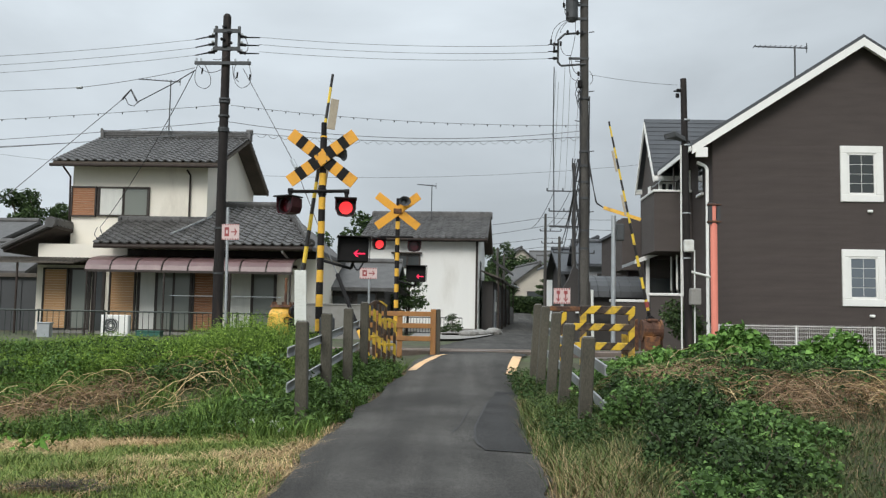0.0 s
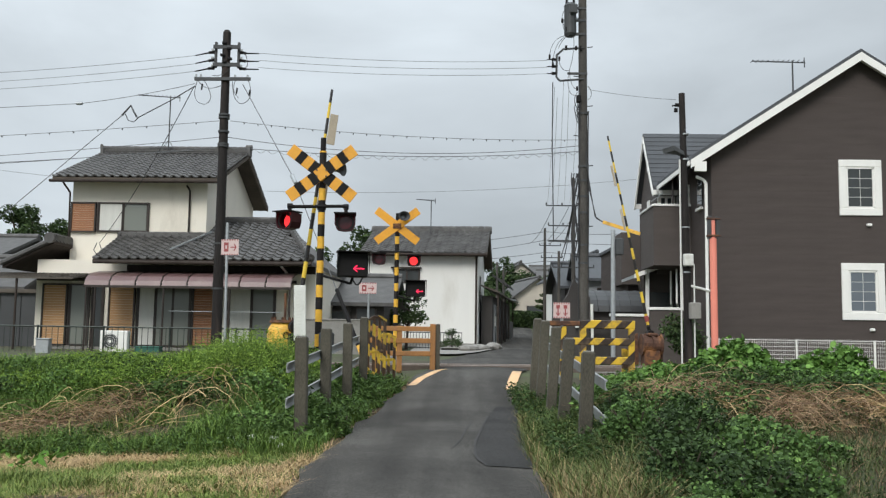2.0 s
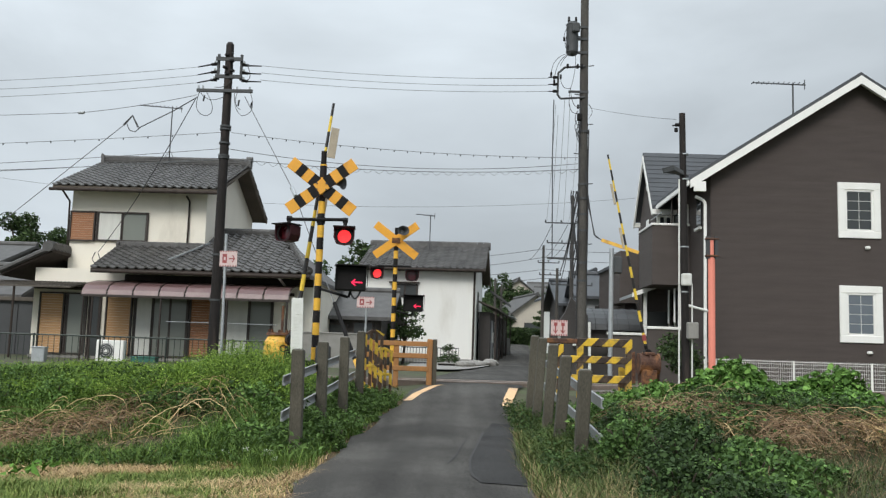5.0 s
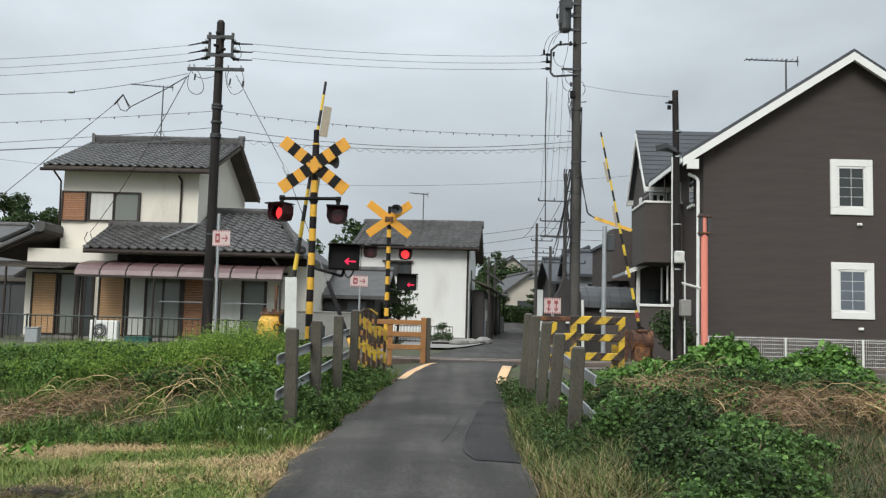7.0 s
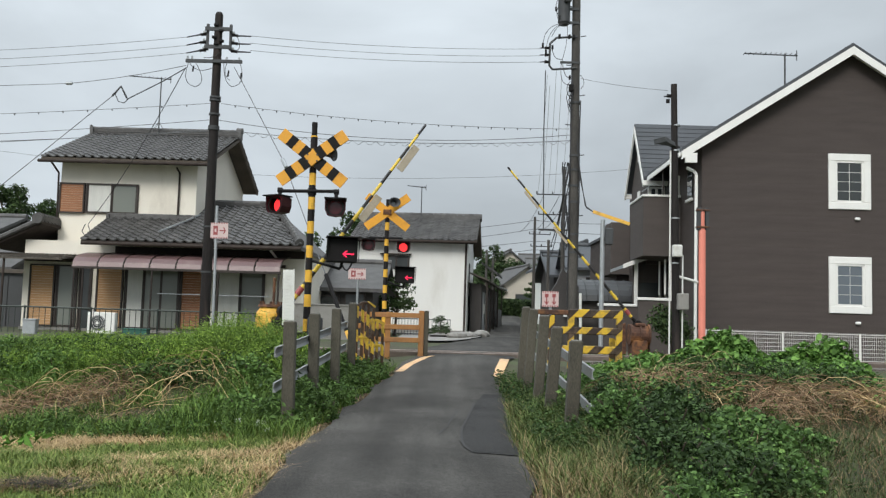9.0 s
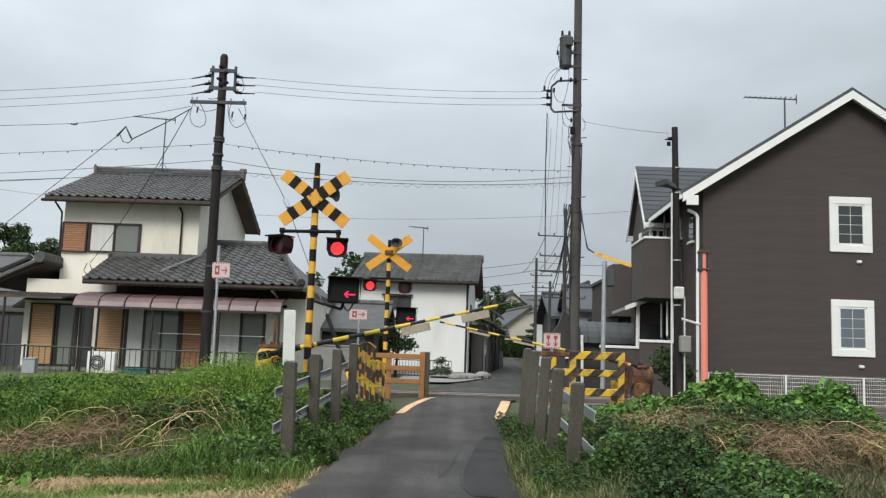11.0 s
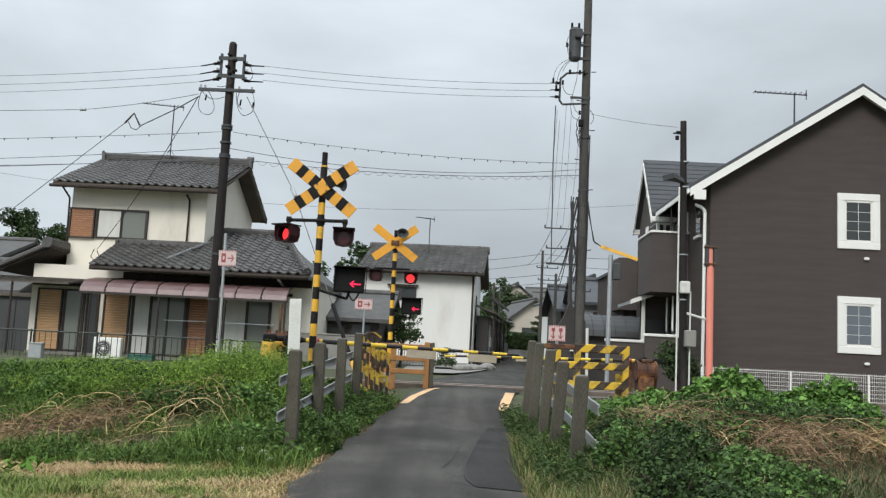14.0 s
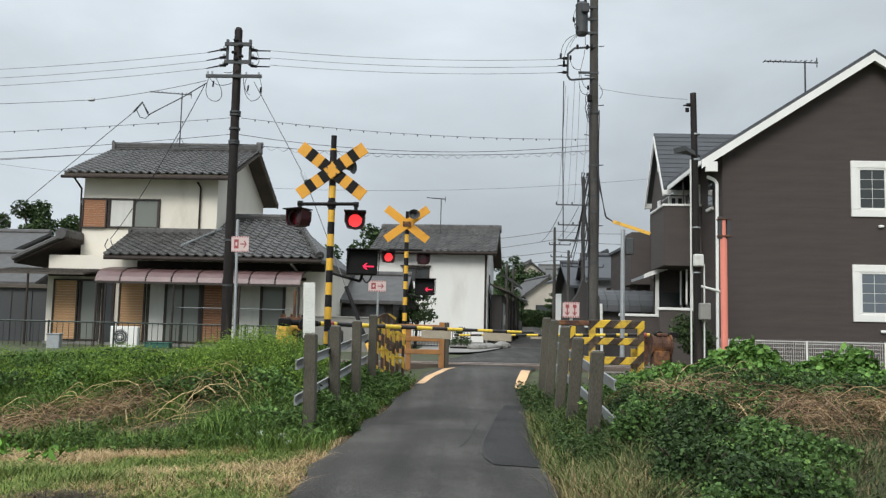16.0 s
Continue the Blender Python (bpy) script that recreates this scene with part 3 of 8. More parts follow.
strip("road_crack", [(8.2, 0.40, 0.42), (8.6, 0.31, 0.335), (9.6, 0.34, 0.36), (10.6, 0.44, 0.46), (12.2, 0.60, 0.62)], 0.009, "crack", "dark tarry crack at the patch's edge")
strip("road_crack", [(9.2, 0.1, 0.12), (9.8, 0.2, 0.215), (10.5, 0.26, 0.275), (11.4, 0.36, 0.375)], 0.006, "crack", "fine crack in the asphalt")
for yc in (18.9, 19.45, 20.9, 21.6):
    strip("crossing_joint", [(yc, -0.3, 1.85), (yc + 0.1, -0.3, 1.85)], 0.006, "crack", "dark joint across the crossing deck")
strip("road_line", [(16.3, -0.62, -0.47), (17.2, -0.47, -0.31), (18.0, -0.22, -0.07), (18.6, 0.0, 0.11)], 0.005, "line", "worn orange edge line at the crossing")
strip("road_line", [(15.9, 1.10, 1.26), (17.0, 1.22, 1.40), (18.4, 1.42, 1.60)], 0.005, "line", "worn orange edge line at the crossing")
# single track across the lane, running slightly askew
TR = pose(0.6, 20.2, 0.6, 0, 0, 7)
bm = B()
box(bm, -60, -1.5, -0.35, -1.9, 1.5, -0.06)
box(bm, 2.4, -1.5, -0.35, 60, 1.5, -0.06)
bed = part("track_bed", bm, "ballast")
bed.matrix_basis = TR
tagged(bed, "brown stone ballast of the single track", "ballast", kind="structure")
for dy in (-0.535, 0.535):
    bm = B()
    box(bm, -60, dy - 0.033, -0.1, 60, dy + 0.033, 0.045, 0.01)
    r_ = part("rail", bm, "steel")
    r_.matrix_basis = TR
    tagged(r_, "worn steel rail set into the crossing", "rail", "track rails", "structure")


# ---- roofs ----
def tile_mesh(name, w, l, material):
    """One curved clay tile with a rolled edge, lying along +y."""
    prof = [(0.0, 0.03), (0.16, 0.0), (0.4, -0.015), (0.6, 0.0), (0.76, 0.05), (0.88, 0.065), (1.0, 0.034)]
    bm = B()
    top = [[bm.verts.new((px * w, y, pz + (0.04 if y < l / 2 else 0.0))) for px, pz in prof] for y in (-0.02, l)]
    low = [bm.verts.new((px * w, -0.02, pz - 0.008)) for px, pz in prof]
    for i in range(len(prof) - 1):
        bm.faces.new((top[0][i], top[0][i + 1], top[1][i + 1], top[1][i]))
        bm.faces.new((low[i], low[i + 1], top[0][i + 1], top[0][i]))
    me = bpy.data.meshes.new(name)
    bm.to_mesh(me)
    bm.free()
    me.materials.append(M[material])
    return me


def tiled_slope(parent, x0, x1, y0, z0, y1, z1, limit=300, w=0.32, l=0.3, cut=None):
    """Clay tiles on a slope that rises from (y0, z0) to (y1, z1) between x0 and x1."""
    ln = math.hypot(y1 - y0, z1 - z0)
    nx, ny = max(1, round((x1 - x0) / w)), max(1, round(ln / l))
    w, l = (x1 - x0) / nx, ln / ny
    one = tile_mesh("tile", w, l, "tile")
    pitch = math.degrees(math.atan2(z1 - z0, abs(y1 - y0)))
    made, rest = 0, []
    back = y1 < y0
    for j in range(ny):
        for i in range(nx):
            x, t = x0 + i * w, j / ny
            if cut and cut(x + w / 2, y0 + (y1 - y0) * (t + 0.5 / ny)):
                continue
            if back:
                m = Matrix.Translation((x + w, y0 + (y1 - y0) * t, z0 + (z1 - z0) * t)) @ Matrix.Rotation(math.pi, 4, "Z") @ Matrix.Rotation(radians(pitch), 4, "X")
            else:
                m = Matrix.Translation((x, y0 + (y1 - y0) * t, z0 + (z1 - z0) * t)) @ Matrix.Rotation(radians(pitch), 4, "X")
            if made < limit:
                o = new("tile", one)
                o.parent, o.matrix_basis = parent, m
                made += 1
            else:
                rest.append(m)
    if rest:
        vs = np.array([v.co for v in one.vertices])
        fs = np.array([list(p.vertices) for p in one.polygons])
        V = np.concatenate([vs @ np.array(m.to_3x3()).T + np.array(m.translation) for m in rest])
        F = np.concatenate([fs + k * len(vs) for k in range(len(rest))])
        o = mesh_np("roof_tiles", V, F, "tile_i")
        o.parent = parent
        o["kind"] = "stuff"


def ridge_row(parent, p, q, r=0.13, material="tile_i"):
    """Stacked ridge tiles with round caps along the top."""
    p, q = Vector(p), Vector(q)
    d = q - p
    n = max(2, int(d.length / 0.3))
    bm = B()
    beam(bm, p, q, r * 1.7, r * 1.6)
    for i in range(n):
        a, b = p + d * (i / n) + Vector((0, 0, r * 0.9)), p + d * ((i + 0.94) / n) + Vector((0, 0, r * 0.9))
        rod(bm, a, b, r * 0.85, r * 0.75, 8)
    rod(bm, p - d.normalized() * 0.06, p + d.normalized() * 0.05, r * 1.6, r * 1.6, 10)
    rod(bm, q - d.normalized() * 0.05, q + d.normalized() * 0.06, r * 1.6, r * 1.6, 10)
    return part("ridge", bm, material, parent)


def tall_ridge(parent, p, q, h):
    """A high ridge of stacked flat courses under round cap tiles, closed by end tiles."""
    p, q = Vector(p), Vector(q)
    d = (q - p).normalized()
    rdg = part("ridge", beam(B(), p + Vector((0, 0, h * 0.3)), q + Vector((0, 0, h * 0.3)), 0.2, h * 0.9), "tile_i", parent)
    for k in range(3):
        z = Vector((0, 0, h * (0.18 + 0.26 * k)))
        part("course", beam(B(), p + z, q + z, 0.29 - 0.03 * k, 0.025), "tile_i", rdg)
    n = max(2, int((q - p).length / 0.3))
    bm = B()
    for i in range(n):
        a = p + (q - p) * (i / n) + Vector((0, 0, h * 0.84))
        rod(bm, a, a + (q - p) * (0.95 / n), 0.095, 0.085, 8)
    part("cap_tile", bm, "tile_i", rdg)["kind"] = "stuff"
    for e, sg in ((p, -1), (q, 1)):
        bm = B()
        beam(bm, e + Vector((0, 0, h * 0.45)) + d * (sg * -0.02), e + Vector((0, 0, h * 0.45)) + d * (sg * 0.1), 0.36, h * 1.25)
        rod(bm, e + Vector((0, 0, h * 1.0)) - d * 0.1, e + Vector((0, 0, h * 1.0)) + d * (sg * 0.14), 0.12, 0.12, 10)
        part("end_tile", bm, "tile_i", rdg)


def gable_roof(parent, x0, x1, yf, yb, ze, yr, zr, limit=300, tiles=True, material="tile_i", under="soffit_wood", th=0.14, cap=True):
    """Two slopes with the ridge along x; eaves at yf and yb."""
    for y0 in (yf, yb):
        bm = B()
        slab(bm, [(x0, y0, ze - 0.03), (x1, y0, ze - 0.03), (x1, yr, zr - 0.03), (x0, yr, zr - 0.03)], (0, 0, -th))
        part("roof_deck", bm, under if tiles else material, parent)
    if tiles:
        tiled_slope(parent, x0, x1, yf, ze, yr, zr, limit)
        tiled_slope(parent, x0, x1, yb, ze, yr, zr, 0, 0.28, 0.5)
    if cap:
        ridge_row(parent, (x0 - 0.02, yr, zr + 0.05), (x1 + 0.02, yr, zr + 0.05))
    # barge boards and rafters under the verge
    for x in (x0 + 0.04, x1 - 0.04):
        for y0 in (yf, yb):
            bm = B()
            beam(bm, (x, y0, ze - th - 0.02), (x, yr, zr - th - 0.02), 0.05, 0.1)
            part("barge_board", bm, under, parent)


def gutter(parent, x0, x1, y, z, r=0.06, material="wood_dark"):
    bm = B()
    rod(bm, (x0, y, z), (x1, y, z), r, r, 8)
    part("gutter", bm, material, parent)


def sash(parent, x0, x1, z0, z1, y, leaves=2, frame_m="frame_br", pane_m="pane", curtain=(), t=0.06, name="window"):
    """A sliding window set in the wall: frame, panes and any curtain seen behind them."""
    bm = B()
    for a, b, c, d in ((x0, z0, x1, z0 + t), (x0, z1 - t, x1, z1), (x0, z0 + t, x0 + t, z1 - t), (x1 - t, z0 + t, x1, z1 - t)):
        box(bm, a, y - 0.07, b, c, y + 0.04, d, 0.006)
    w = part(name, bm, frame_m, parent)
    st = (x1 - x0 - 2 * t) / leaves
    for i in range(leaves):
        a = x0 + t + i * st
        yy = y - 0.03 + 0.03 * (i % 2)
        for p_, q_, r_, s_ in ((a, z0 + t, a + 0.045, z1 - t), (a + st - 0.045, z0 + t, a + st, z1 - t)):
            part("stile", box(B(), p_, yy - 0.015, q_, r_, yy + 0.015, s_), frame_m, w)
        bm = B()
        box(bm, a + 0.045, yy - 0.004, z0 + t, a + st - 0.045, yy + 0.004, z1 - t)
        part("pane", bm, "curtain" if i in curtain else pane_m, w)
    return w


def shutter(parent, x0, x1, z0, z1, y, material):
    """A ribbed roller-shutter box panel beside a window."""
    bm = B()
    for a, b, c, d in ((x0, z0, x1, z0 + 0.05), (x0, z1 - 0.05, x1, z1), (x0, z0, x0 + 0.05, z1), (x1 - 0.05, z0, x1, z1)):
        box(bm, a, y - 0.1, b, c, y, d)
    s = part("shutter", bm, "frame_br", parent)
    n = max(4, int((z1 - z0) / 0.09))
    h = (z1 - z0 - 0.1) / n
    bm = B()
    box(bm, x0 + 0.05, y - 0.06, 0, x1 - 0.05, y - 0.03, h * 0.9, 0.008)
    me = bpy.data.meshes.new("slat")
    bm.to_mesh(me)
    bm.free()
    me.materials.append(M[material])
    for i in range(n):
        o = new("slat", me)
        o.parent = s
        o.location = (0, 0, z0 + 0.05 + i * h)
    return s


def pipe(parent, pts, r, material, name="downpipe"):
    bm = B()
    for a, b in zip(pts, pts[1:]):
        rod(bm, a, b, r, r, 8)
    return part(name, bm, material, parent)


def antenna(m, h, label, size=1.0):
    a = thing("tv_antenna", m, label, "antenna")
    bm = B()
    rod(bm, (0, 0, 0), (0, 0, h), 0.027, 0.024, 6)
    for k in (-1, 1):
        rod(bm, (0, 0, 0.5), (0.28 * k, 0.2, 0), 0.008, 0.008, 5)
        rod(bm, (0, 0, 0.5), (0.28 * k, -0.2, 0), 0.008, 0.008, 5)
    part("mast", bm, "galv_dk", a)
    bm = B()
    rod(bm, (-0.95 * size, 0, h - 0.02), (0.3 * size, 0, h - 0.06), 0.02, 0.02, 6)
    for i in range(11):
        x = -0.95 * size + i * 0.12 * size
        rod(bm, (x, -0.13, h - 0.02), (x, 0.13, h - 0.02), 0.012, 0.012, 5)
    rod(bm, (0.28 * size, 0, h - 0.2), (0.28 * size, 0, h + 0.1), 0.014, 0.014, 6)
    part("boom", bm, "galv_dk", a)
    return a


# ---- old two-storey house by the track ----
def old_house():
    h = thing("house", pose(-14.3, 31.9, 0.42, 0, 0, -2.0), "cream two-storey house with dark clay tile roofs", "house")
    # local: x along the front, y back, z up
    bm = B()
    box(bm, 0.0, 0.0, 0, 9.85, 7, 3.35)
    part("wall", bm, "cream", h)
    bm = B()
    box(bm, 0.62, 1.1, 3.35, 5.6, 7.9, 6.4)
    slab(bm, [(0.62, 1.1, 6.4), (0.62, 7.9, 6.4), (0.62, 4.5, 7.95)], (4.98, 0, 0))
    part("upper_wall", bm, "cream", h)
    up = part("upper_roof", box(B(), 0.7, 4.2, 7.7, 5.4, 4.8, 7.9), "wood_dark", h)
    gable_roof(up, 0.18, 6.24, 0.35, 8.05, 6.38, 4.45, 8.05, th=0.09, cap=False)
    tall_ridge(up, (0.3, 4.45, 8.02), (6.2, 4.45, 8.02), 0.3)
    gutter(h, 0.1, 6.2, 0.3, 6.22)
    # lower roof in front, running up behind the upper storey at the side
    low = part("lower_roof", box(B(), 2.9, 0.2, 3.35, 9.7, 0.5, 3.45), "wood_dark", h)
    bm = B()
    slab(bm, [(2.5, -1.3, 3.27), (9.95, -1.3, 3.27), (8.15, 2.7, 5.02), (5.52, 2.7, 5.02), (5.52, 1.08, 4.31), (2.5, 1.08, 4.31)], (0, 0, -0.14))
    part("roof_deck", bm, "wood_dark", low)
    tiled_slope(low, 2.5, 9.95, -1.3, 3.3, 2.7, 5.05, 300, cut=lambda x, y: (x < 5.5 and y > 1.1) or x > 9.95 - 0.45 * (y + 1.3))
    bm = B()
    slab(bm, [(5.52, 6.7, 3.3), (9.95, 6.7, 3.3), (8.15, 2.7, 5.02), (5.52, 2.7, 5.02)], (0, 0, -0.14))
    part("roof_deck", bm, "tile_i", low)
    bm = B()
    slab(bm, [(9.95, -1.3, 3.27), (9.95, 6.7, 3.27), (8.15, 2.7, 5.02)], (0, 0, -0.14))
    part("hip_slope", bm, "tile_i", low)
    tall_ridge(low, (5.58, 2.7, 5.02), (8.25, 2.7, 5.02), 0.2)
    ridge_row(low, (2.5, 1.0, 4.33), (5.6, 1.0, 4.33), 0.09)
    ridge_row(low, (9.85, -1.2, 3.4), (8.2, 2.65, 5.1), 0.1)
    bm = B()
    beam(bm, (4.9, -0.6, 3.7), (5.75, 1.2, 4.52), 0.07, 0.05)
    part("valley_flashing", bm, "galv", low)
    gutter(low, 2.55, 9.95, -1.36, 3.18)
    bm = B()
    box(bm, 3.2, -0.04, 2.93, 9.85, -0.005, 3.2)
    part("fascia", bm, "wood_dark", h)
    # side lean-to roof
    bm = B()
    slab(bm, [(-1.05, -0.4, 3.12), (0.72, -0.4, 3.98), (0.72, 5, 3.98), (-1.05, 5, 3.12)], (0, 0, -0.12))
    lean = part("side_roof", bm, "wood_dark", h)
    for k in range(20):
        bm = B()
        y = -0.45 + k * 0.28
        rod(bm, (-1.1, y, 3.16), (0.72, y, 4.04), 0.09, 0.09, 6)
        part("roof_roll", bm, "tile_i", lean)
    ridge_row(lean, (0.62, -0.5, 4.06), (0.62, 4, 4.06), 0.12)
    # upper window with its shutter case
    shutter(h, 0.62, 1.55, 4.44, 5.55, 1.08, "shutter")
    sash(h, 1.58, 3.5, 4.46, 5.55, 1.08, 2, "frame_br", "pane2", (0,))
    sash(h, 5.52, 5.9, 4.75, 5.05, 6.6, 1)
    # ground floor openings
    shutter(h, 0.26, 1.15, 0.35, 2.5, -0.0, "shutter2")
    sash(h, 1.18, 1.95, 0.35, 2.5, -0.0, 1, "frame_br", "pane2", name="sliding_door")
    sash(h, 2.0, 2.45, 0.1, 2.5, -0.0, 1, "frame_br", "pane", name="sliding_door")
    shutter(h, 2.62, 3.55, 0.35, 2.55, -0.0, "shutter2")
    sash(h, 3.6, 5.55, 0.35, 2.55, -0.0, 3, "frame_br", "pane2", (0,), name="sliding_door")
    shutter(h, 5.58, 6.5, 0.35, 2.55, -0.0, "shutter")
    sash(h, 6.8, 8.5, 0.45, 2.5, -0.0, 2, "frame_br", "pane2", (0,), name="sliding_door")
    bm = B()
    box(bm, 0.05, -0.1, 2.6, 9.2, -0.02, 2.7)
    part("lintel", bm, "wood_dark", h)
    bm = B()
    box(bm, 1.0, -0.5, 2.62, 2.3, -0.02, 2.68)
    part("door_hood", bm, "wood_dark", h)
    # curved polycarbonate awning in bays
    aw = part("awning", box(B(), 2.42, -1.72, 2.3, 9.38, -1.66, 2.38), "frame_br", h, "dusty rose curved awning over the porch")
    n = 8
    for k in range(n):
        x0, x1 = 2.42 + k * 6.96 / n, 2.42 + (k + 0.96) * 6.96 / n
        bm = B()
        prof = [(-1.68, 2.36), (-1.62, 2.52), (-1.45, 2.68), (-1.1, 2.8), (-0.5, 2.9), (0, 2.94)]
        lo = [(bm.verts.new((x0, a, b)), bm.verts.new((x1, a, b))) for a, b in prof]
        hi = [(bm.verts.new((x0, a, b + 0.02)), bm.verts.new((x1, a, b + 0.02))) for a, b in prof]
        for i in range(len(prof) - 1):
            bm.faces.new((hi[i][0], hi[i][1], hi[i + 1][1], hi[i + 1][0]))
            bm.faces.new((lo[i][1], lo[i][0], lo[i + 1][0], lo[i + 1][1]))
        bm.faces.new((lo[0][0], lo[0][1], hi[0][1], hi[0][0]))
        part("awning_panel", bm, "awning", aw)
        bm = B()
        for i in range(len(prof) - 1):
            rod(bm, (x1, prof[i][0], prof[i][1] + 0.02), (x1, prof[i + 1][0], prof[i + 1][1] + 0.02), 0.02, 0.02, 5)
        part("rib", bm, "frame_br", aw)
    for x in (2.5, 2.8, 5.1, 7.3, 9.3):
        bm = B()
        rod(bm, (x, -1.66, 0.02), (x, -1.66, 2.34), 0.035, 0.035, 8)
        part("awning_post", bm, "frame_br", h)
    for z in (1.0, 1.55):
        bm = B()
        rod(bm, (5.3, -1.6, z), (9.0, -1.6, z), 0.012, 0.012, 6)
        part("drying_rail", bm, "galv", h)
    # flat brown canopy beside it
    bm = B()
    slab(bm, [(-1.35, -1.6, 2.62), (2.0, -1.6, 2.62), (2.0, 0, 2.86), (-1.35, 0, 2.86)], (0, 0, -0.05))
    can = part("canopy", bm, "canopy", h, "weathered flat brown porch canopy")
    for k in range(24):
        bm = B()
        x = -1.32 + k * 0.142
        beam(bm, (x, -1.6, 2.63), (x, 0, 2.87), 0.04, 0.025)
        part("rib", bm, "canopy", can)
    for x in (-1.0, 0.05):
        bm = B()
        rod(bm, (x, -1.5, 0), (x, -1.5, 2.6), 0.04, 0.04, 8)
        part("canopy_post", bm, "wood_dark", h)
    bm = B()
    box(bm, -0.02, -0.05, 0, 9.0, 0.0, 0.32)
    part("plinth", bm, "conc", h)
    pipe(h, [(4.85, 1.03, 6.2), (4.98, 1.03, 6.0), (4.98, 1.03, 3.95)], 0.035, "wood_dark")
    pipe(h, [(0.5, 0.5, 6.2), (0.55, 1.02, 5.9), (0.58, 1.05, 3.7)], 0.035, "wood_dark")
    pipe(h, [(8.9, -1.2, 3.1), (8.95, -0.06, 2.85), (8.95, -0.06, 0.1)], 0.04, "trim")
    return h


old_house()
antenna(pose(-11.15, 36.0, 8.5, 0, 0, 8), 2.3, "rusty yagi aerial on the old house's ridge", 1.3)


# ---- dark brown house beside the crossing ----
def brown_house():
    h = thing("house", pose(7.42, 25.0, 0.5, 0, 0, -1.5), "dark brown sided house with white trim and gable", "house")
    W, D, E, A = 8.16, 10.5, 6.03, 8.69
    bm = B()
    slab(bm, [(0, 0, 0), (W, 0, 0), (W, 0, E), (W / 2, 0, A), (0, 0, E)], (0, D, 0))
    part("wall", bm, "brown", h)
    # horizontal siding courses
    bm = B()
    box(bm, 0.02, -0.012, 0, W - 0.02, -0.002, 0.444, 0.001)
    course = bpy.data.meshes.new("siding_board")
    bm.to_mesh(course)
    bm.free()
    course.materials.append(M["brown"])
    for k in range(13):
        o = new("siding_board", course)
        o.parent, o.location = h, (0, 0, 0.02 + k * 0.445)
    for k in range(6):
        z = 0.02 + (13 + k) * 0.445
        ins = (z + 0.444 - E) / (A - E) * W / 2
        if ins > W / 2 - 0.3:
            break
        bm = B()
        box(bm, ins, -0.012, z, W - ins, -0.002, z + 0.444, 0.001)
        part("siding_board", bm, "brown", h)
    # main roof, ridge running back
    sl = (A - E) / (W / 2)
    for s in (-1, 1):
        ex, rz = W / 2 + s * (W / 2 + 0.65), A + 0.1
        ez = A + 0.1 - sl * (W / 2 + 0.65)
        bm = B()
        back = 4.3 if s < 0 else D + 0.3
        slab(bm, [(W / 2, -0.35, rz), (ex, -0.35, ez), (ex, back, ez), (W / 2, D + 0.3, rz)], (0, 0, 0.1))
        part("roof", bm, "slate", h)
        bm = B()
        slab(bm, [(W / 2, -0.38, rz - 0.005), (ex, -0.38, ez - 0.005), (ex, -0.38, ez - 0.24), (W / 2, -0.38, rz - 0.24)], (0, 0.06, 0))
        part("barge_board", bm, "trim", h, "white barge board")
        bm = B()
        box(bm, ex - 0.1 * s, -0.4, ez - 0.32, ex - 0.42 * s, -0.3, ez - 0.05)
        part("barge_end", bm, "trim", h)
        bm = B()
        box(bm, ex - 0.02, -0.34, ez - 0.16, ex + 0.06 * s, 3.9 if s < 0 else D, ez - 0.02, 0.01)
        part("gutter", bm, "trim", h)
        bm = B()
        slab(bm, [(W / 2, -0.31, rz - 0.1), (ex, -0.31, ez - 0.1), (ex, -0.02, ez - 0.1), (W / 2, -0.02, rz - 0.1)], (0, 0, 0.06))
        part("soffit", bm, "trim", h)
    # two casement windows with broad white surrounds
    for z in (1.37, 4.25):
        x0, x1 = 3.5, 4.67
        bm = B()
        for a, b, c, d in ((x0, z, x1, z + 0.2), (x0, z + 1.36, x1, z + 1.56), (x0, z + 0.2, x0 + 0.2, z + 1.36), (x1 - 0.2, z + 0.2, x1, z + 1.36)):
            box(bm, a, -0.06, b, c, 0.01, d, 0.01)
        w = part("window", bm, "trim", h, "white-framed window with glazing bars")
        gx0, gx1, gz0, gz1 = x0 + 0.2, x1 - 0.2, z + 0.2, z + 1.36
        bm = B()
        for a, b, c, d in ((gx0, gz0, gx1, gz0 + 0.05), (gx0, gz1 - 0.05, gx1, gz1), (gx0, gz0, gx0 + 0.05, gz1), (gx1 - 0.05, gz0, gx1, gz1)):
            box(bm, a, -0.04, b, c, 0.02, d)
        part("window_frame", bm, "trim", w)
        pw, ph = (gx1 - gx0 - 0.1) / 2, (gz1 - gz0 - 0.1) / 4
        for i in range(2):
            for j in range(4):
                bm = B()
                a, b = gx0 + 0.05 + i * pw, gz0 + 0.05 + j * ph
                box(bm, a + 0.008, -0.022, b + 0.008, a + pw - 0.008, -0.016, b + ph - 0.008)
                # lower panes carry the sky's reflection as a lighter colour
                part("pane", bm, "pane" if z > 3 else "pane_sky", w)
        bm = B()
        box(bm, gx0 + 0.05, -0.014, gz0 + 0.05, gx1 - 0.05, -0.013, gz1 - 0.05)
        part("glazing_grid", bm, "trim", w)
        bm = B()
        box(bm, x0 + 0.72, -0.09, z - 0.3, x0 + 0.86, -0.01, z - 0.22, 0.02)
        part("vent_hood", bm, "trim", h)
    pipe(h, [(-0.42, 0.0, 5.3), (-0.24, -0.08, 5.2), (-0.17, -0.08, 5.1), (-0.17, -0.08, 0.05)], 0.045, "trim")
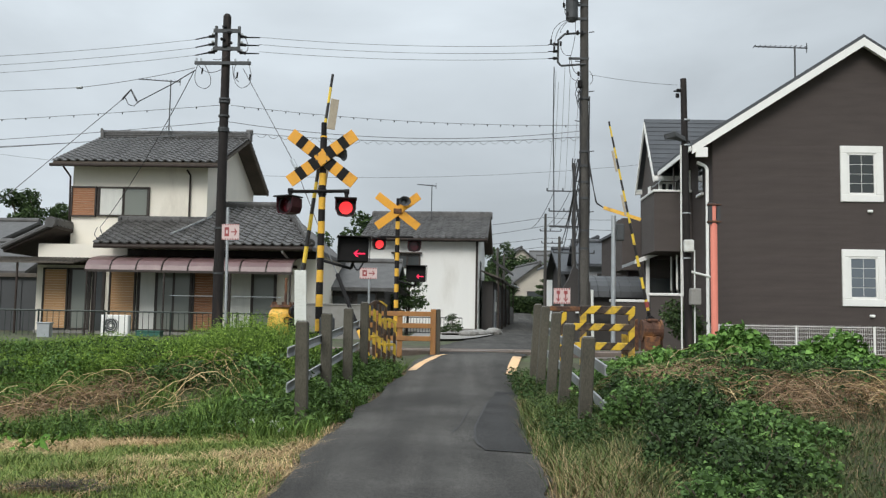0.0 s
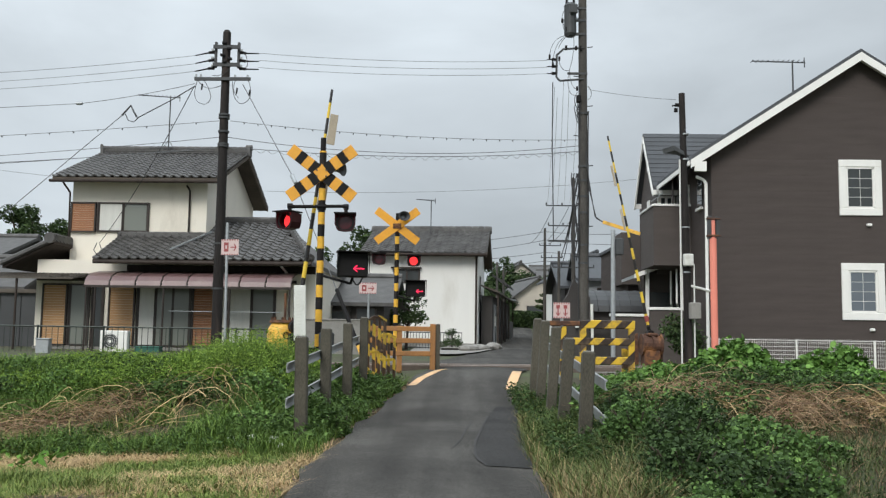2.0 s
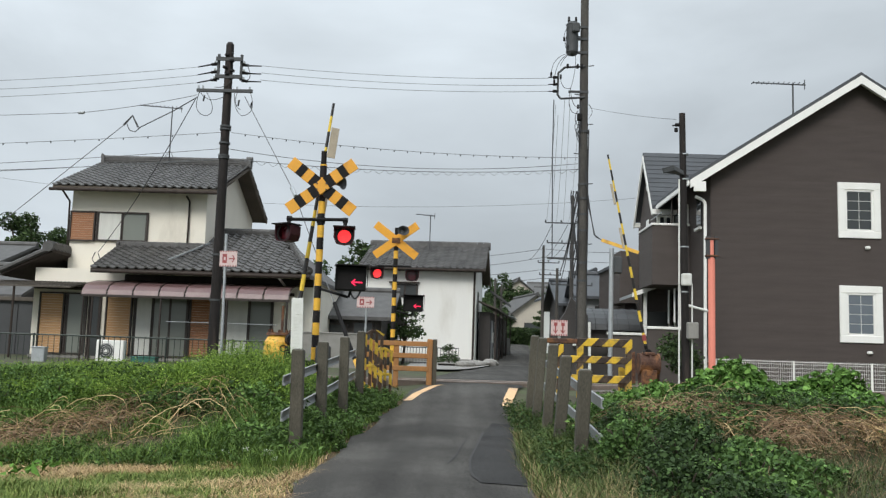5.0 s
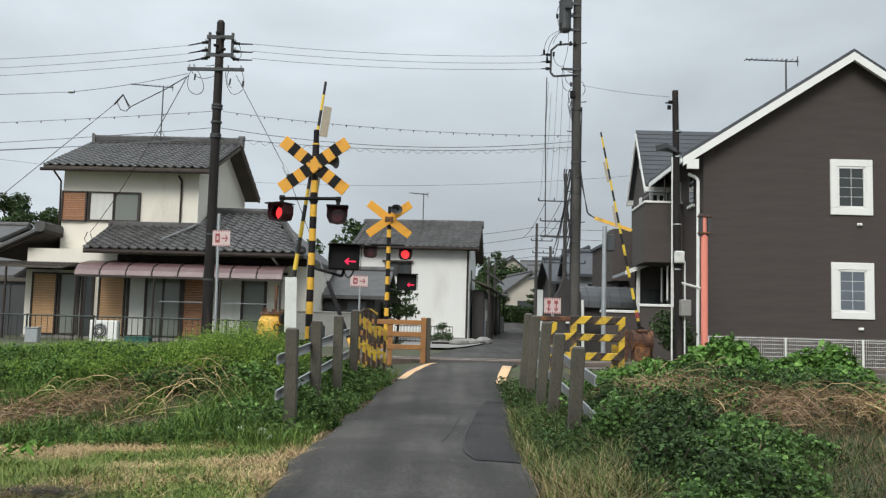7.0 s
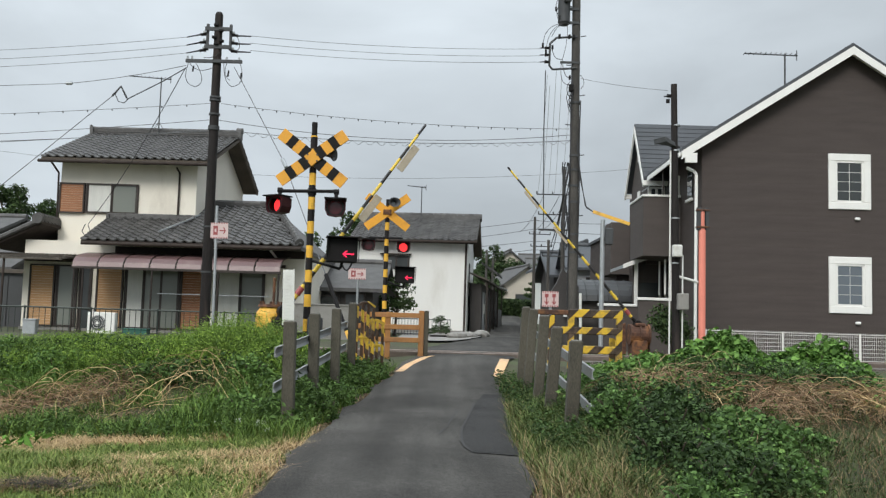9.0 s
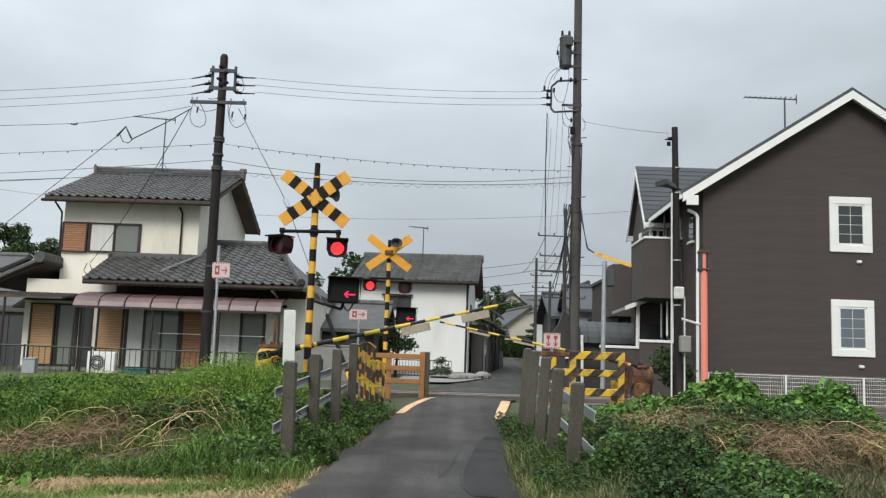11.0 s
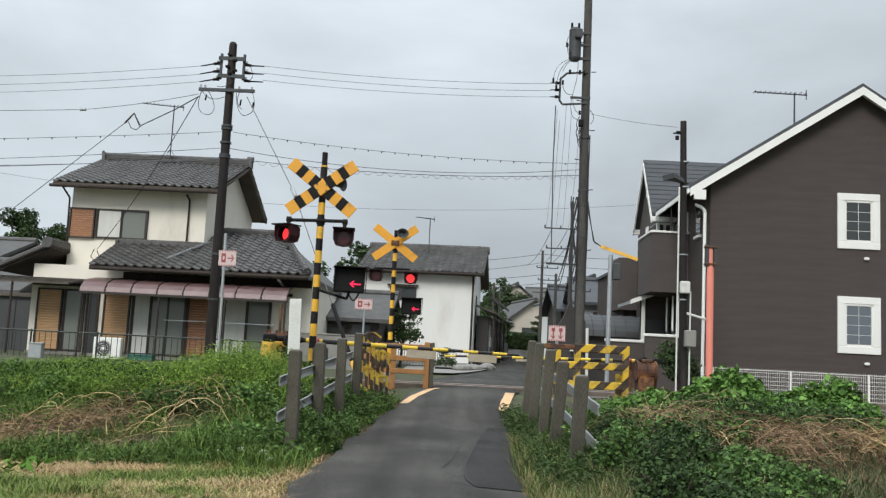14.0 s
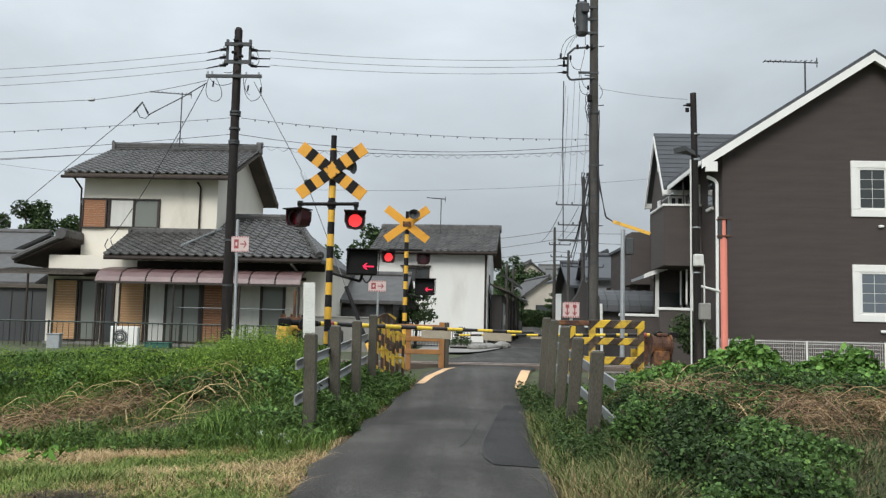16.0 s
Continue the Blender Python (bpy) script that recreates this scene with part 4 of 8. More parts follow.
    pipe(h, [(-0.75, -0.3, 2.25), (-0.06, -0.09, 2.1)], 0.035, "trim", "conduit")
    # cross wing with its gable towards the lane
    wx, y0, y1 = -0.62, 4.05, 7.21
    ym, we, wa = (y0 + y1) / 2, 5.62, 7.7
    bm = B()
    slab(bm, [(wx, y0 + 0.3, 2.9), (wx, y1 - 0.3, 2.9), (wx, y1 - 0.3, we), (wx, ym, wa - 0.2), (wx, y0 + 0.3, we)], (2.5, 0, 0))
    # the lane side's stronger light is put into this lighter brown
    part("wing_wall", bm, "brown2", h)
    for s, ye in ((-1, y0), (1, y1)):
        bm = B()
        slab(bm, [(wx - 0.17, ye, we - 0.02), (3.6, ye, we - 0.02), (3.6, ym, wa), (wx - 0.17, ym, wa)], (0, 0, 0.09))
        wr = part("wing_roof", bm, "slate", h)
        n = 12
        for k in range(n):
            t0 = k / n
            bm = B()
            ya, za = ye + (ym - ye) * t0, we + 0.075 + (wa - we + 0.02) * t0
            yb, zb = ye + (ym - ye) * (t0 + 0.98 / n), we + 0.075 + (wa - we + 0.02) * (t0 + 0.98 / n)
            slab(bm, [(wx - 0.18, ya, za + 0.018), (3.6, ya, za + 0.018), (3.6, yb, zb), (wx - 0.18, yb, zb)], (0, 0, 0.012))
            part("slate_course", bm, "slate", wr)
        bm = B()
        slab(bm, [(wx - 0.2, ye, we - 0.02), (wx - 0.2, ym, wa), (wx - 0.2, ym, wa - 0.22), (wx - 0.2, ye, we - 0.24)], (0.05, 0, 0))
        part("barge_board", bm, "trim", h)
        bm = B()
        box(bm, wx - 0.2, ye - 0.06, we - 0.2, 1.5, ye + 0.06, we - 0.04, 0.01)
        part("gutter", bm, "trim", h)
    # wing: gable vent, tall white corner panel, narrow window with its sill
    part("gable_vent", box(B(), wx - 0.03, ym - 0.14, 6.5, wx - 0.002, ym + 0.14, 6.95, 0.005), "trim", h)
    part("corner_trim", box(B(), wx - 0.04, 5.35, 3.45, wx - 0.002, 5.72, 5.45, 0.006), "trim", h)
    sash(h, wx + 0.03, -0.04, 4.72, 5.42, y0 + 0.27, 2, "trim", "pane")
    nw = part("window", box(B(), wx - 0.035, 4.55, 4.1, wx - 0.002, 5.02, 5.0, 0.005), "frame_br", h)
    part("pane", box(B(), wx - 0.042, 4.6, 4.15, wx - 0.037, 4.97, 4.95), "pane", nw)
    part("window_sill", box(B(), wx - 0.09, 4.5, 4.02, wx - 0.002, 5.08, 4.1, 0.006), "trim", nw)
    # balcony standing out on the lane side, with white coping
    bx, by0, by1, bz0, bz1 = -1.14, 2.3, 4.3, 3.0, 4.8
    bm = B()
    for a in ((bx, by0, bz0, bx + 0.12, by1, bz1), (bx + 0.12, by0, bz0, -0.01, by0 + 0.12, bz1), (bx + 0.12, by0 + 0.12, bz0, -0.01, by1, bz0 + 0.12)):
        box(bm, *a)
    bal = part("balcony", bm, "brown2", h, "brown balcony with white coping")
    bm = B()
    for a in ((bx - 0.04, by0 - 0.04, bz1, bx + 0.16, by1, bz1 + 0.07), (bx + 0.16, by0 - 0.04, bz1, -0.01, by0 + 0.16, bz1 + 0.07)):
        box(bm, *a, 0.01)
    part("coping", bm, "trim", bal)
    part("balcony_opening", box(B(), -0.03, 2.55, 3.2, -0.005, 4.2, 5.45), "pane", h)
    for y in (2.45, 3.4):
        part("opening_frame", box(B(), -0.06, y, 3.15, -0.004, y + 0.07, 5.5, 0.006), "trim", h)
    part("balcony_post", rod(B(), (bx + 0.6, by0 + 0.06, bz1 + 0.06), (bx + 0.6, by0 + 0.06, 5.75), 0.025, 0.025, 8), "frame_br", h)
    part("laundry_pole", rod(B(), (bx + 0.35, by0 + 0.3, 5.25), (bx + 0.35, by1, 5.25), 0.016, 0.016, 8), "galv", h)
    part("window", box(B(), -0.03, 0.95, 4.6, -0.004, 1.45, 5.5, 0.005), "pane", h)
    part("window_sill", box(B(), -0.09, 0.9, 4.52, -0.004, 1.5, 4.6, 0.006), "trim", h)
    # entrance below: flat dark sheet painting the recess's shade, white columns, small sloping porch roof
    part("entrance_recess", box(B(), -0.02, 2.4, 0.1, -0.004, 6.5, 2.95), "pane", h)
    for x, y in ((-1.02, 4.15), (-0.3, 2.45)):
        part("column", box(B(), x, y, 0, x + 0.11, y + 0.11, 3.0, 0.01), "trim", h)
    # added wall that closes the open view where the recess lies dark
    part("entrance_wall", box(B(), -0.98, 4.6, 0, -0.03, 4.72, 2.95), "brown2", h)
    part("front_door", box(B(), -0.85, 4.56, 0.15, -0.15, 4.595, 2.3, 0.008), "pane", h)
    bm = B()
    slab(bm, [(-1.42, 3.9, 2.82), (-0.42, 3.9, 3.22), (-0.42, 6.4, 3.22), (-1.42, 6.4, 2.82)], (0, 0, -0.1))
    pr = part("porch_roof", bm, "galv", h, "pale metal porch roof")
    part("fascia", slab(B(), [(-1.44, 3.87, 2.84), (-0.42, 3.87, 3.25), (-0.42, 3.87, 3.1), (-1.44, 3.87, 2.7)], (0, 0.03, 0)), "trim", pr)
    for y in (3.0, 3.8):
        pipe(h, [(-0.3, y, 2.95), (-0.3, y, 1.9), (-0.2, y + 0.3, 1.8)], 0.03, "trim")
    return h


brown_house()
antenna(pose(10.3, 26.4, 8.15, 0, 0, -2), 1.45, "yagi aerial on the brown house's roof", 1.25)
dish = thing("satellite_dish", pose(9.85, 26.0, 7.75, 70, 0, 30), "small pale satellite dish beside the aerial", "dish")
bm = B()
bmesh.ops.create_cone(bm, cap_ends=True, segments=20, radius1=0.24, radius2=0.1, depth=0.06)
part("reflector", bm, "galv", dish)
part("bracket", rod(B(), (0, 0, 0), (0, -0.35, -0.1), 0.02), "galv_dk", dish)

# garden wall and rear wing of the brown house
gw = thing("garden_wall", pose(5.9, 25.9, 0.5, 0, 0, 0), "brown rendered garden wall with white coping", "wall")
part("wall", box(B(), 0, 0, 0, 1.2, 0.15, 1.6), "brown2", gw)
part("coping", box(B(), -0.04, -0.04, 1.6, 1.24, 0.19, 1.68, 0.01), "trim", gw)
gw2 = copy_thing(gw, pose(4.98, 26.9, 0.33, 0, 0, 0))
rear = thing("house", pose(7.0, 36.0, 0.5), "brown house beyond with a boxy balcony", "house")
part("wall", box(B(), 0.3, 0, 0, 7, 6, 4.6), "brown", rear)
part("balcony", box(B(), -0.05, -0.6, 2.9, 1.0, 1.5, 4.95, 0.01), "brown2", rear)
part("roof", box(B(), 0.2, -0.1, 4.6, 7.1, 6.1, 4.72), "slate", rear)


# ---- white house beyond the crossing ----
def white_house():
    h = thing("house", pose(-3.76, 44.475, 0.85, 0, 0, -5.0), "white-walled house with a grey tile roof", "house")
    W, D, E, A = 5.45, 7.0, 4.4, 5.93
    bm = B()
    slab(bm, [(0, 0, 0), (0, D, 0), (0, D, E), (0, D / 2, A - 0.1), (0, 0, E)], (W, 0, 0))
    part("wall", bm, "white_wall", h)
    rf = part("roof", box(B(), 0.2, D / 2 - 0.2, A - 0.6, W - 0.2, D / 2 + 0.2, A - 0.3), "wood_dark", h)
    gable_roof(rf, -0.3, W + 0.45, -0.55, D + 0.55, E + 0.05, D / 2, A + 0.05, 0)
    gutter(h, -0.3, W + 0.45, -0.6, E - 0.03)
    sash(h, 1.32, 2.62, 3.02, 3.68, 0.0, 2)
    part("window_hood", box(B(), 1.2, -0.2, 3.72, 2.7, 0.0, 3.78), "wood_dark", h)
    sash(h, 1.3, 1.7, 2.4, 2.95, 0.0, 1, "trim", "panel_white")
    pipe(h, [(W - 0.08, -0.06, E), (W - 0.08, -0.06, 0.05)], 0.05, "wood_dark")
    part("plinth", box(B(), -0.02, -0.03, -0.3, W + 0.02, 0.0, 0.12), "conc", h)
    part("side_window", box(B(), W - 0.01, 1.6, 2.6, W + 0.03, 2.6, 3.5), "pane", h)
    return h


white_house()
antenna(pose(-0.7, 47.0, 6.5, 0, 0, 15), 1.9, "thin television aerial on the grey tile roof", 0.8)


# ---- overhead poles ----
def insulator(bm, x, y, z, side):
    rod(bm, (x, y, z), (x + side * 0.42, y, z - 0.02), 0.018, 0.018, 6)
    for k in range(3):
        rod(bm, (x + side * (0.08 + 0.07 * k), y, z), (x + side * (0.12 + 0.07 * k), y, z), 0.045, 0.045, 8)


def arc(a, c, b, n=12):
    """A smooth curve from a to b, drawn towards c."""
    a, c, b = Vector(a), Vector(c), Vector(b)
    return [a * (1 - t) ** 2 + c * 2 * t * (1 - t) + b * t * t for t in np.linspace(0, 1, n)]


def power_pole():
    p = thing("utility_pole", pose(-5.95, 24.0, 0.5, 0, 0, 0), "dark tarred timber pole with wire brackets", "utility pole", "utility poles")
    bm = B()
    rod(bm, (0, 0, 0), (-0.03, 0, 8.88), 0.145, 0.107, 16)
    rod(bm, (-0.03, 0, 8.88), (-0.03, 0, 8.95), 0.107, 0.07, 16)
    part("shaft", bm, "pole_dark", p, smooth=False)
    for s, drop in ((-1, 0.1), (1, 0.02)):
        bm = B()
        box(bm, s * 0.31 - 0.035, -0.035, 7.9, s * 0.31 + 0.035, 0.035, 8.62, 0.01)
        br = part("insulator_frame", bm, "galv_dk", p)
        for z in (7.9, 8.12, 8.34):
            bm = B()
            rod(bm, (s * 0.34, 0, z), (s * 0.44, 0, z - 0.01), 0.05, 0.04, 8)
            rod(bm, (s * 0.44, 0, z - 0.01), (s * 0.5, 0, z - 0.02), 0.035, 0.045, 8)
            rod(bm, (s * 0.5, 0, z - 0.02), (s * 0.86, 0, z - drop), 0.022, 0.016, 8)
            part("insulator", bm, "black", br)
            part("clevis", box(B(), s * 0.39 - 0.03, -0.07, z + 0.02, s * 0.39 + 0.03, -0.02, z + 0.08, 0.01), "galv", br)
    for z in (7.97, 8.46):
        bm = B()
        beam(bm, (-0.36, -0.1, z), (0.36, -0.1, z), 0.05, 0.1)
        part("bracket", bm, "galv_dk", p)
    for z, dx in ((8.56, -0.06), (8.4, 0.08), (8.22, -0.1), (8.12, 0.1), (8.04, -0.04)):
        part("clamp", box(B(), dx - 0.06, -0.18, z - 0.035, dx + 0.06, -0.09, z + 0.035, 0.015), "black", p)
    bm = B()
    beam(bm, (-0.82, -0.14, 7.55), (0.68, -0.14, 7.57), 0.08, 0.08)
    part("crossarm", bm, "galv_dk", p)
    for x in (-0.78, -0.66, 0.26, 0.6):
        bm = B()
        rod(bm, (x, -0.14, 7.57), (x, -0.14, 7.68), 0.03, 0.025, 8)
        part("pin_insulator", bm, "galv", p)
    for z in (5.72, 5.78, 6.12, 6.5, 6.58, 3.1, 1.9):
        bm = B()
        rod(bm, (-0.02, 0, z), (-0.02, 0, z + 0.05), 0.15, 0.15, 16)
        part("band", bm, "galv_dk", p)
    for a, c, b in (((-0.72, -0.16, 7.55), (-0.95, -0.16, 6.9), (-0.52, -0.16, 6.85)), ((-0.52, -0.16, 6.85), (-0.2, -0.16, 6.95), (-0.55, -0.16, 7.5)), ((-0.72, -0.16, 7.5), (-0.5, -0.16, 7.15), (-0.05, -0.16, 7.4)), ((0.62, -0.16, 7.55), (0.85, -0.16, 6.95), (0.45, -0.16, 6.88)), ((0.45, -0.16, 6.88), (0.22, -0.16, 6.95), (0.2, -0.16, 7.5)), ((0.34, -0.16, 7.9), (0.75, -0.16, 7.75), (0.5, -0.16, 8.3)), ((0.3, -0.16, 7.56), (0.15, -0.16, 7.2), (0.38, -0.16, 7.05)), ((-0.35, -0.12, 7.66), (0.0, -0.16, 7.6), (0.15, -0.14, 7.95))):
        wire("jumper", arc(a, c, b), 0.0085, "wire", "", parent=p)
    for x, z in ((0.66, 7.1), (0.32, 7.15), (-0.62, 7.25)):
        part("line_joint", rod(B(), (x, -0.16, z), (x + 0.02, -0.16, z + 0.16), 0.022), "black", p)


power_pole()


def transformer_pole():
    p = thing("utility_pole", pose(3.85, 25.0, 0.6, 0, 0, 0), "tall stained concrete pole with a transformer", "utility pole", "utility poles")
    bm = B()
    rod(bm, (0.02, 0, 0), (-0.03, 0, 12.5), 0.143, 0.108, 18)
    part("shaft", bm, "pole_conc", p)
    bm = B()
    rod(bm, (-0.38, -0.1, 9.2), (-0.38, -0.1, 10.0), 0.172, 0.172, 16)
    rod(bm, (-0.38, -0.1, 10.0), (-0.38, -0.1, 10.08), 0.185, 0.13, 16)
    rod(bm, (-0.38, -0.1, 9.13), (-0.38, -0.1, 9.2), 0.13, 0.172, 16)
    tr = part("transformer", bm, "galv_dk", p, "grey cylindrical transformer", smooth=False)
    part("terminal_box", box(B(), -0.42, -0.36, 9.72, -0.2, -0.27, 10.0, 0.03), "galv_dk", tr)
    for x in (-0.48, -0.28):
        part("bushing", rod(B(), (x, -0.1, 10.08), (x, -0.1, 10.24), 0.04, 0.03), "black", tr)
    for z in (9.2, 9.6, 9.95):
        part("bracket", beam(B(), (-0.24, -0.1, z), (0.05, -0.1, z), 0.06, 0.07), "galv_dk", p)
    bm = B()
    for a, b in (((0, -0.12, 8.8), (-0.58, -0.12, 8.75)), ((-0.58, -0.12, 8.75), (-0.76, -0.12, 8.58)), ((-0.76, -0.12, 8.58), (-0.77, -0.12, 7.95)), ((-0.77, -0.12, 7.95), (-0.68, -0.12, 7.84)), ((-0.68, -0.12, 7.84), (0, -0.12, 7.9))):
        rod(bm, a, b, 0.03, 0.03, 8)
    fr = part("wire_frame", bm, "galv_dk", p)
    for z in (8.45, 8.25, 8.05):
        bm = B()
        rod(bm, (-0.77, -0.12, z), (-0.9, -0.12, z), 0.035, 0.05, 8)
        rod(bm, (-0.9, -0.12, z), (-1.04, -0.12, z - 0.01), 0.018, 0.014, 6)
        part("insulator", bm, "black", fr)
    for x in (-0.5, -0.22, -0.1):
        part("frame_clip", box(B(), x - 0.03, -0.17, 8.73, x + 0.03, -0.08, 8.85, 0.01), "black", fr)
    part("crossarm", beam(B(), (-0.46, -0.1, 8.06), (0.1, -0.1, 8.06), 0.05, 0.06), "galv_dk", p)
    part("crossarm", beam(B(), (-0.95, 0.1, 3.35), (0.1, 0.1, 3.35), 0.05, 0.05), "galv_dk", p)
    for z in (2.7, 4.1, 4.55, 5.0, 5.4, 6.9, 3.2):
        part("band", rod(B(), (0, 0, z), (0, 0, z + 0.06), 0.147, 0.147, 16), "galv_dk", p)
    for k in range(9):
        z, s = 2.9 + k * 0.85, 1 if k % 2 else -1
        part("step_bolt", rod(B(), (0.12 * s, 0, z), (0.27 * s, 0, z + 0.02), 0.014, 0.014, 6), "galv_dk", p)
    # thin leads round the transformer and the frame
    for a, c, b in (((-0.46, -0.2, 9.14), (-0.95, -0.2, 9.05), (-0.97, -0.2, 8.5)), ((-0.42, -0.2, 9.14), (-0.85, -0.2, 9.0), (-0.88, -0.2, 8.3)), ((-0.36, -0.2, 9.14), (-0.6, -0.2, 9.1), (-0.72, -0.2, 8.75)), ((-0.5, -0.2, 9.95), (-0.75, -0.2, 9.6), (-0.5, -0.2, 9.3)), ((-0.52, -0.2, 9.7), (-0.7, -0.2, 9.35), (-0.46, -0.2, 9.15)), ((-0.72, -0.2, 8.5), (-0.68, -0.2, 8.05), (-0.42, -0.2, 8.12)), ((-0.42, -0.2, 8.12), (-0.38, -0.2, 7.5), (-0.12, -0.2, 7.6)), ((-0.44, -0.2, 8.02), (-0.52, -0.2, 7.3), (-0.14, -0.2, 7.42)), ((-0.3, -0.2, 9.13), (-0.25, -0.2, 8.7), (-0.42, -0.2, 8.1)), ((0.1, -0.15, 7.7), (0.3, -0.15, 7.5), (0.12, -0.15, 7.3))):
        wire("lead", arc(a, c, b), 0.008, "wire", "", parent=p)
    for x, z in ((-0.97, 8.5), (-0.88, 8.3), (-0.7, 8.45), (-0.5, 9.3), (-0.62, 9.55), (-0.2, 7.6)):
        part("line_joint", rod(B(), (x, -0.2, z - 0.06), (x, -0.2, z + 0.06), 0.03), "black", p)
    rs = random.Random(4)
    for k in range(9):
        x0 = -0.1 - 0.1 * rs.random()
        z0 = 7.65 - 0.08 * k
        wire("cable_loop", arc((x0, -0.2, z0), (x0 - 0.25 * rs.random(), -0.2, z0 - 0.25), (-0.1, -0.18, z0 - 0.4 - 0.2 * rs.random())), 0.011, "wire", "", parent=p)
    part("cable_joint", box(B(), -0.22, -0.24, 7.2, -0.09, -0.12, 7.42, 0.03), "black", p)
    for k in range(5):
        x = -0.2 - 0.03 * k
        pts = [(x + 0.05 * math.sin(i * 0.9 + k), -0.18 - 0.02 * k, 5.2 - i * 0.22) for i in range(12)]
        wire("service_cable", pts, 0.016, "wire", "", parent=p)
    for k, (x, z0, z1) in enumerate(((-0.135, 1.2, 8.4), (-0.14, 2.6, 7.6), (0.145, 2.2, 7.0))):
        pts = [(x * (1 - 0.018 * z) + 0.008 * math.sin(z * 2.3 + k * 2), -0.06, z) for z in np.linspace(z0, z1, 26)]
        wire("riser_cable", pts, 0.018, "wire", "", parent=p)
    for k in range(3):
        pts = [(0.02 + 0.02 * k, -0.1, 5.88), (0.18 - 0.015 * k, -0.12, 4.78), (0.3 + 0.02 * k, -0.15, 4.02 - 0.03 * k), (0.51, -0.2, 3.86)]
        wire("service_cable", pts, 0.014, "wire", "", parent=p)
    # yellow insulated guard arm
    g = part("guard_arm", beam(B(), (0.51, -0.2, 3.86), (1.49, -0.4, 3.52), 0.06, 0.09), "yellow", p, "yellow guard arm")
    part("cable_guard", rod(B(), (0.24, -0.15, -0.05), (0.21, -0.15, 1.6), 0.04), "panel_white", p)


transformer_pole()


def lamp_pole():
    p = thing("street_lamp", pose(5.62, 21.0, 0.45, 0, 0, 0), "black pole with a street lamp and meter boxes", "street lamp")
    part("shaft", rod(B(), (0.05, 0, 0), (-0.06, 0, 6.6), 0.1, 0.072, 14), "pole_dark", p)
    bm = B()
    slab(bm, [(-0.52, -0.03, 5.26), (-0.3, -0.16, 5.31), (-0.06, -0.12, 5.2), (-0.06, 0.1, 5.2), (-0.3, 0.14, 5.31), (-0.52, 0.03, 5.26)], (0.03, 0, -0.11))
    part("lamp_head", bm, "galv_dk", p)
    part("lamp_arm", rod(B(), (-0.15, 0, 5.2), (0.1, 0, 5.1), 0.03), "galv_dk", p)
    part("meter_box", box(B(), -0.1, -0.22, 2.5, 0.12, -0.08, 2.78, 0.02), "panel_white", p, "white meter box")
    part("junction_box", box(B(), 0.02, -0.28, 1.28, 0.26, -0.08, 1.66, 0.02), "conc", p, "grey junction box")
    part("conduit", rod(B(), (-0.13, -0.06, 0), (-0.14, -0.06, 5.0), 0.02), "panel_white", p)
    part("conduit", rod(B(), (0.15, -0.12, 0), (0.15, -0.12, 2.55), 0.018), "panel_white", p)
    for z in (2.35, 3.4, 5.0, 5.6):
        part("band", rod(B(), (0, 0, z), (0, 0, z + 0.03), 0.098, 0.098, 14), "galv", p)
    bm = B()
    insulator(bm, -0.1, 0, 6.32, -0.45)
    rod(bm, (-0.2, 0, 6.15), (-0.2, 0, 6.24), 0.045)
    part("insulator", bm, "black", p)


lamp_pole()
gp = thing("guy_guard", pose(6.62, 22.2, 0.45), "salmon plastic guy-wire guard with metal clamps", "guy guard")
part("sleeve", rod(B(), (0, 0, 0), (-0.01, 0, 3.3), 0.085, 0.085, 14), "salmon", gp)
part("bracket", box(B(), -0.14, -0.06, 3.3, -0.06, 0.06, 3.85), "galv_dk", gp)
part("bracket", box(B(), 0.06, -0.06, 3.3, 0.14, 0.06, 3.85), "galv_dk", gp)
part("sleeve_top", rod(B(), (-0.01, 0, 3.3), (-0.01, 0, 3.8), 0.06), "salmon", gp)
for z in (3.34, 3.76):
    part("clamp", box(B(), -0.16, -0.08, z, 0.16, 0.08, z + 0.05, 0.01), "rust", gp)
sp = thing("signal_post", pose(4.03, 21.6, 0.5), "plain galvanised post with a small box", "post")
part("shaft", rod(B(), (0, 0, 0), (0.01, 0, 3.35), 0.055, 0.055, 12), "galv", sp)
part("box", box(B(), 0.06, -0.1, 2.75, 0.25, 0.08, 3.15, 0.02), "galv_dk", sp)


# ---- level crossing ----
def crossing_signal(x, y, z, bands):
    """The base of a warning post."""
    return thing("crossing_signal", pose(x, y, z), "banded warning post with crossed boards and twin red lamps" if bands else "warning post with plain amber crossed boards, horn and lamps", "crossing signal", "crossing signals")


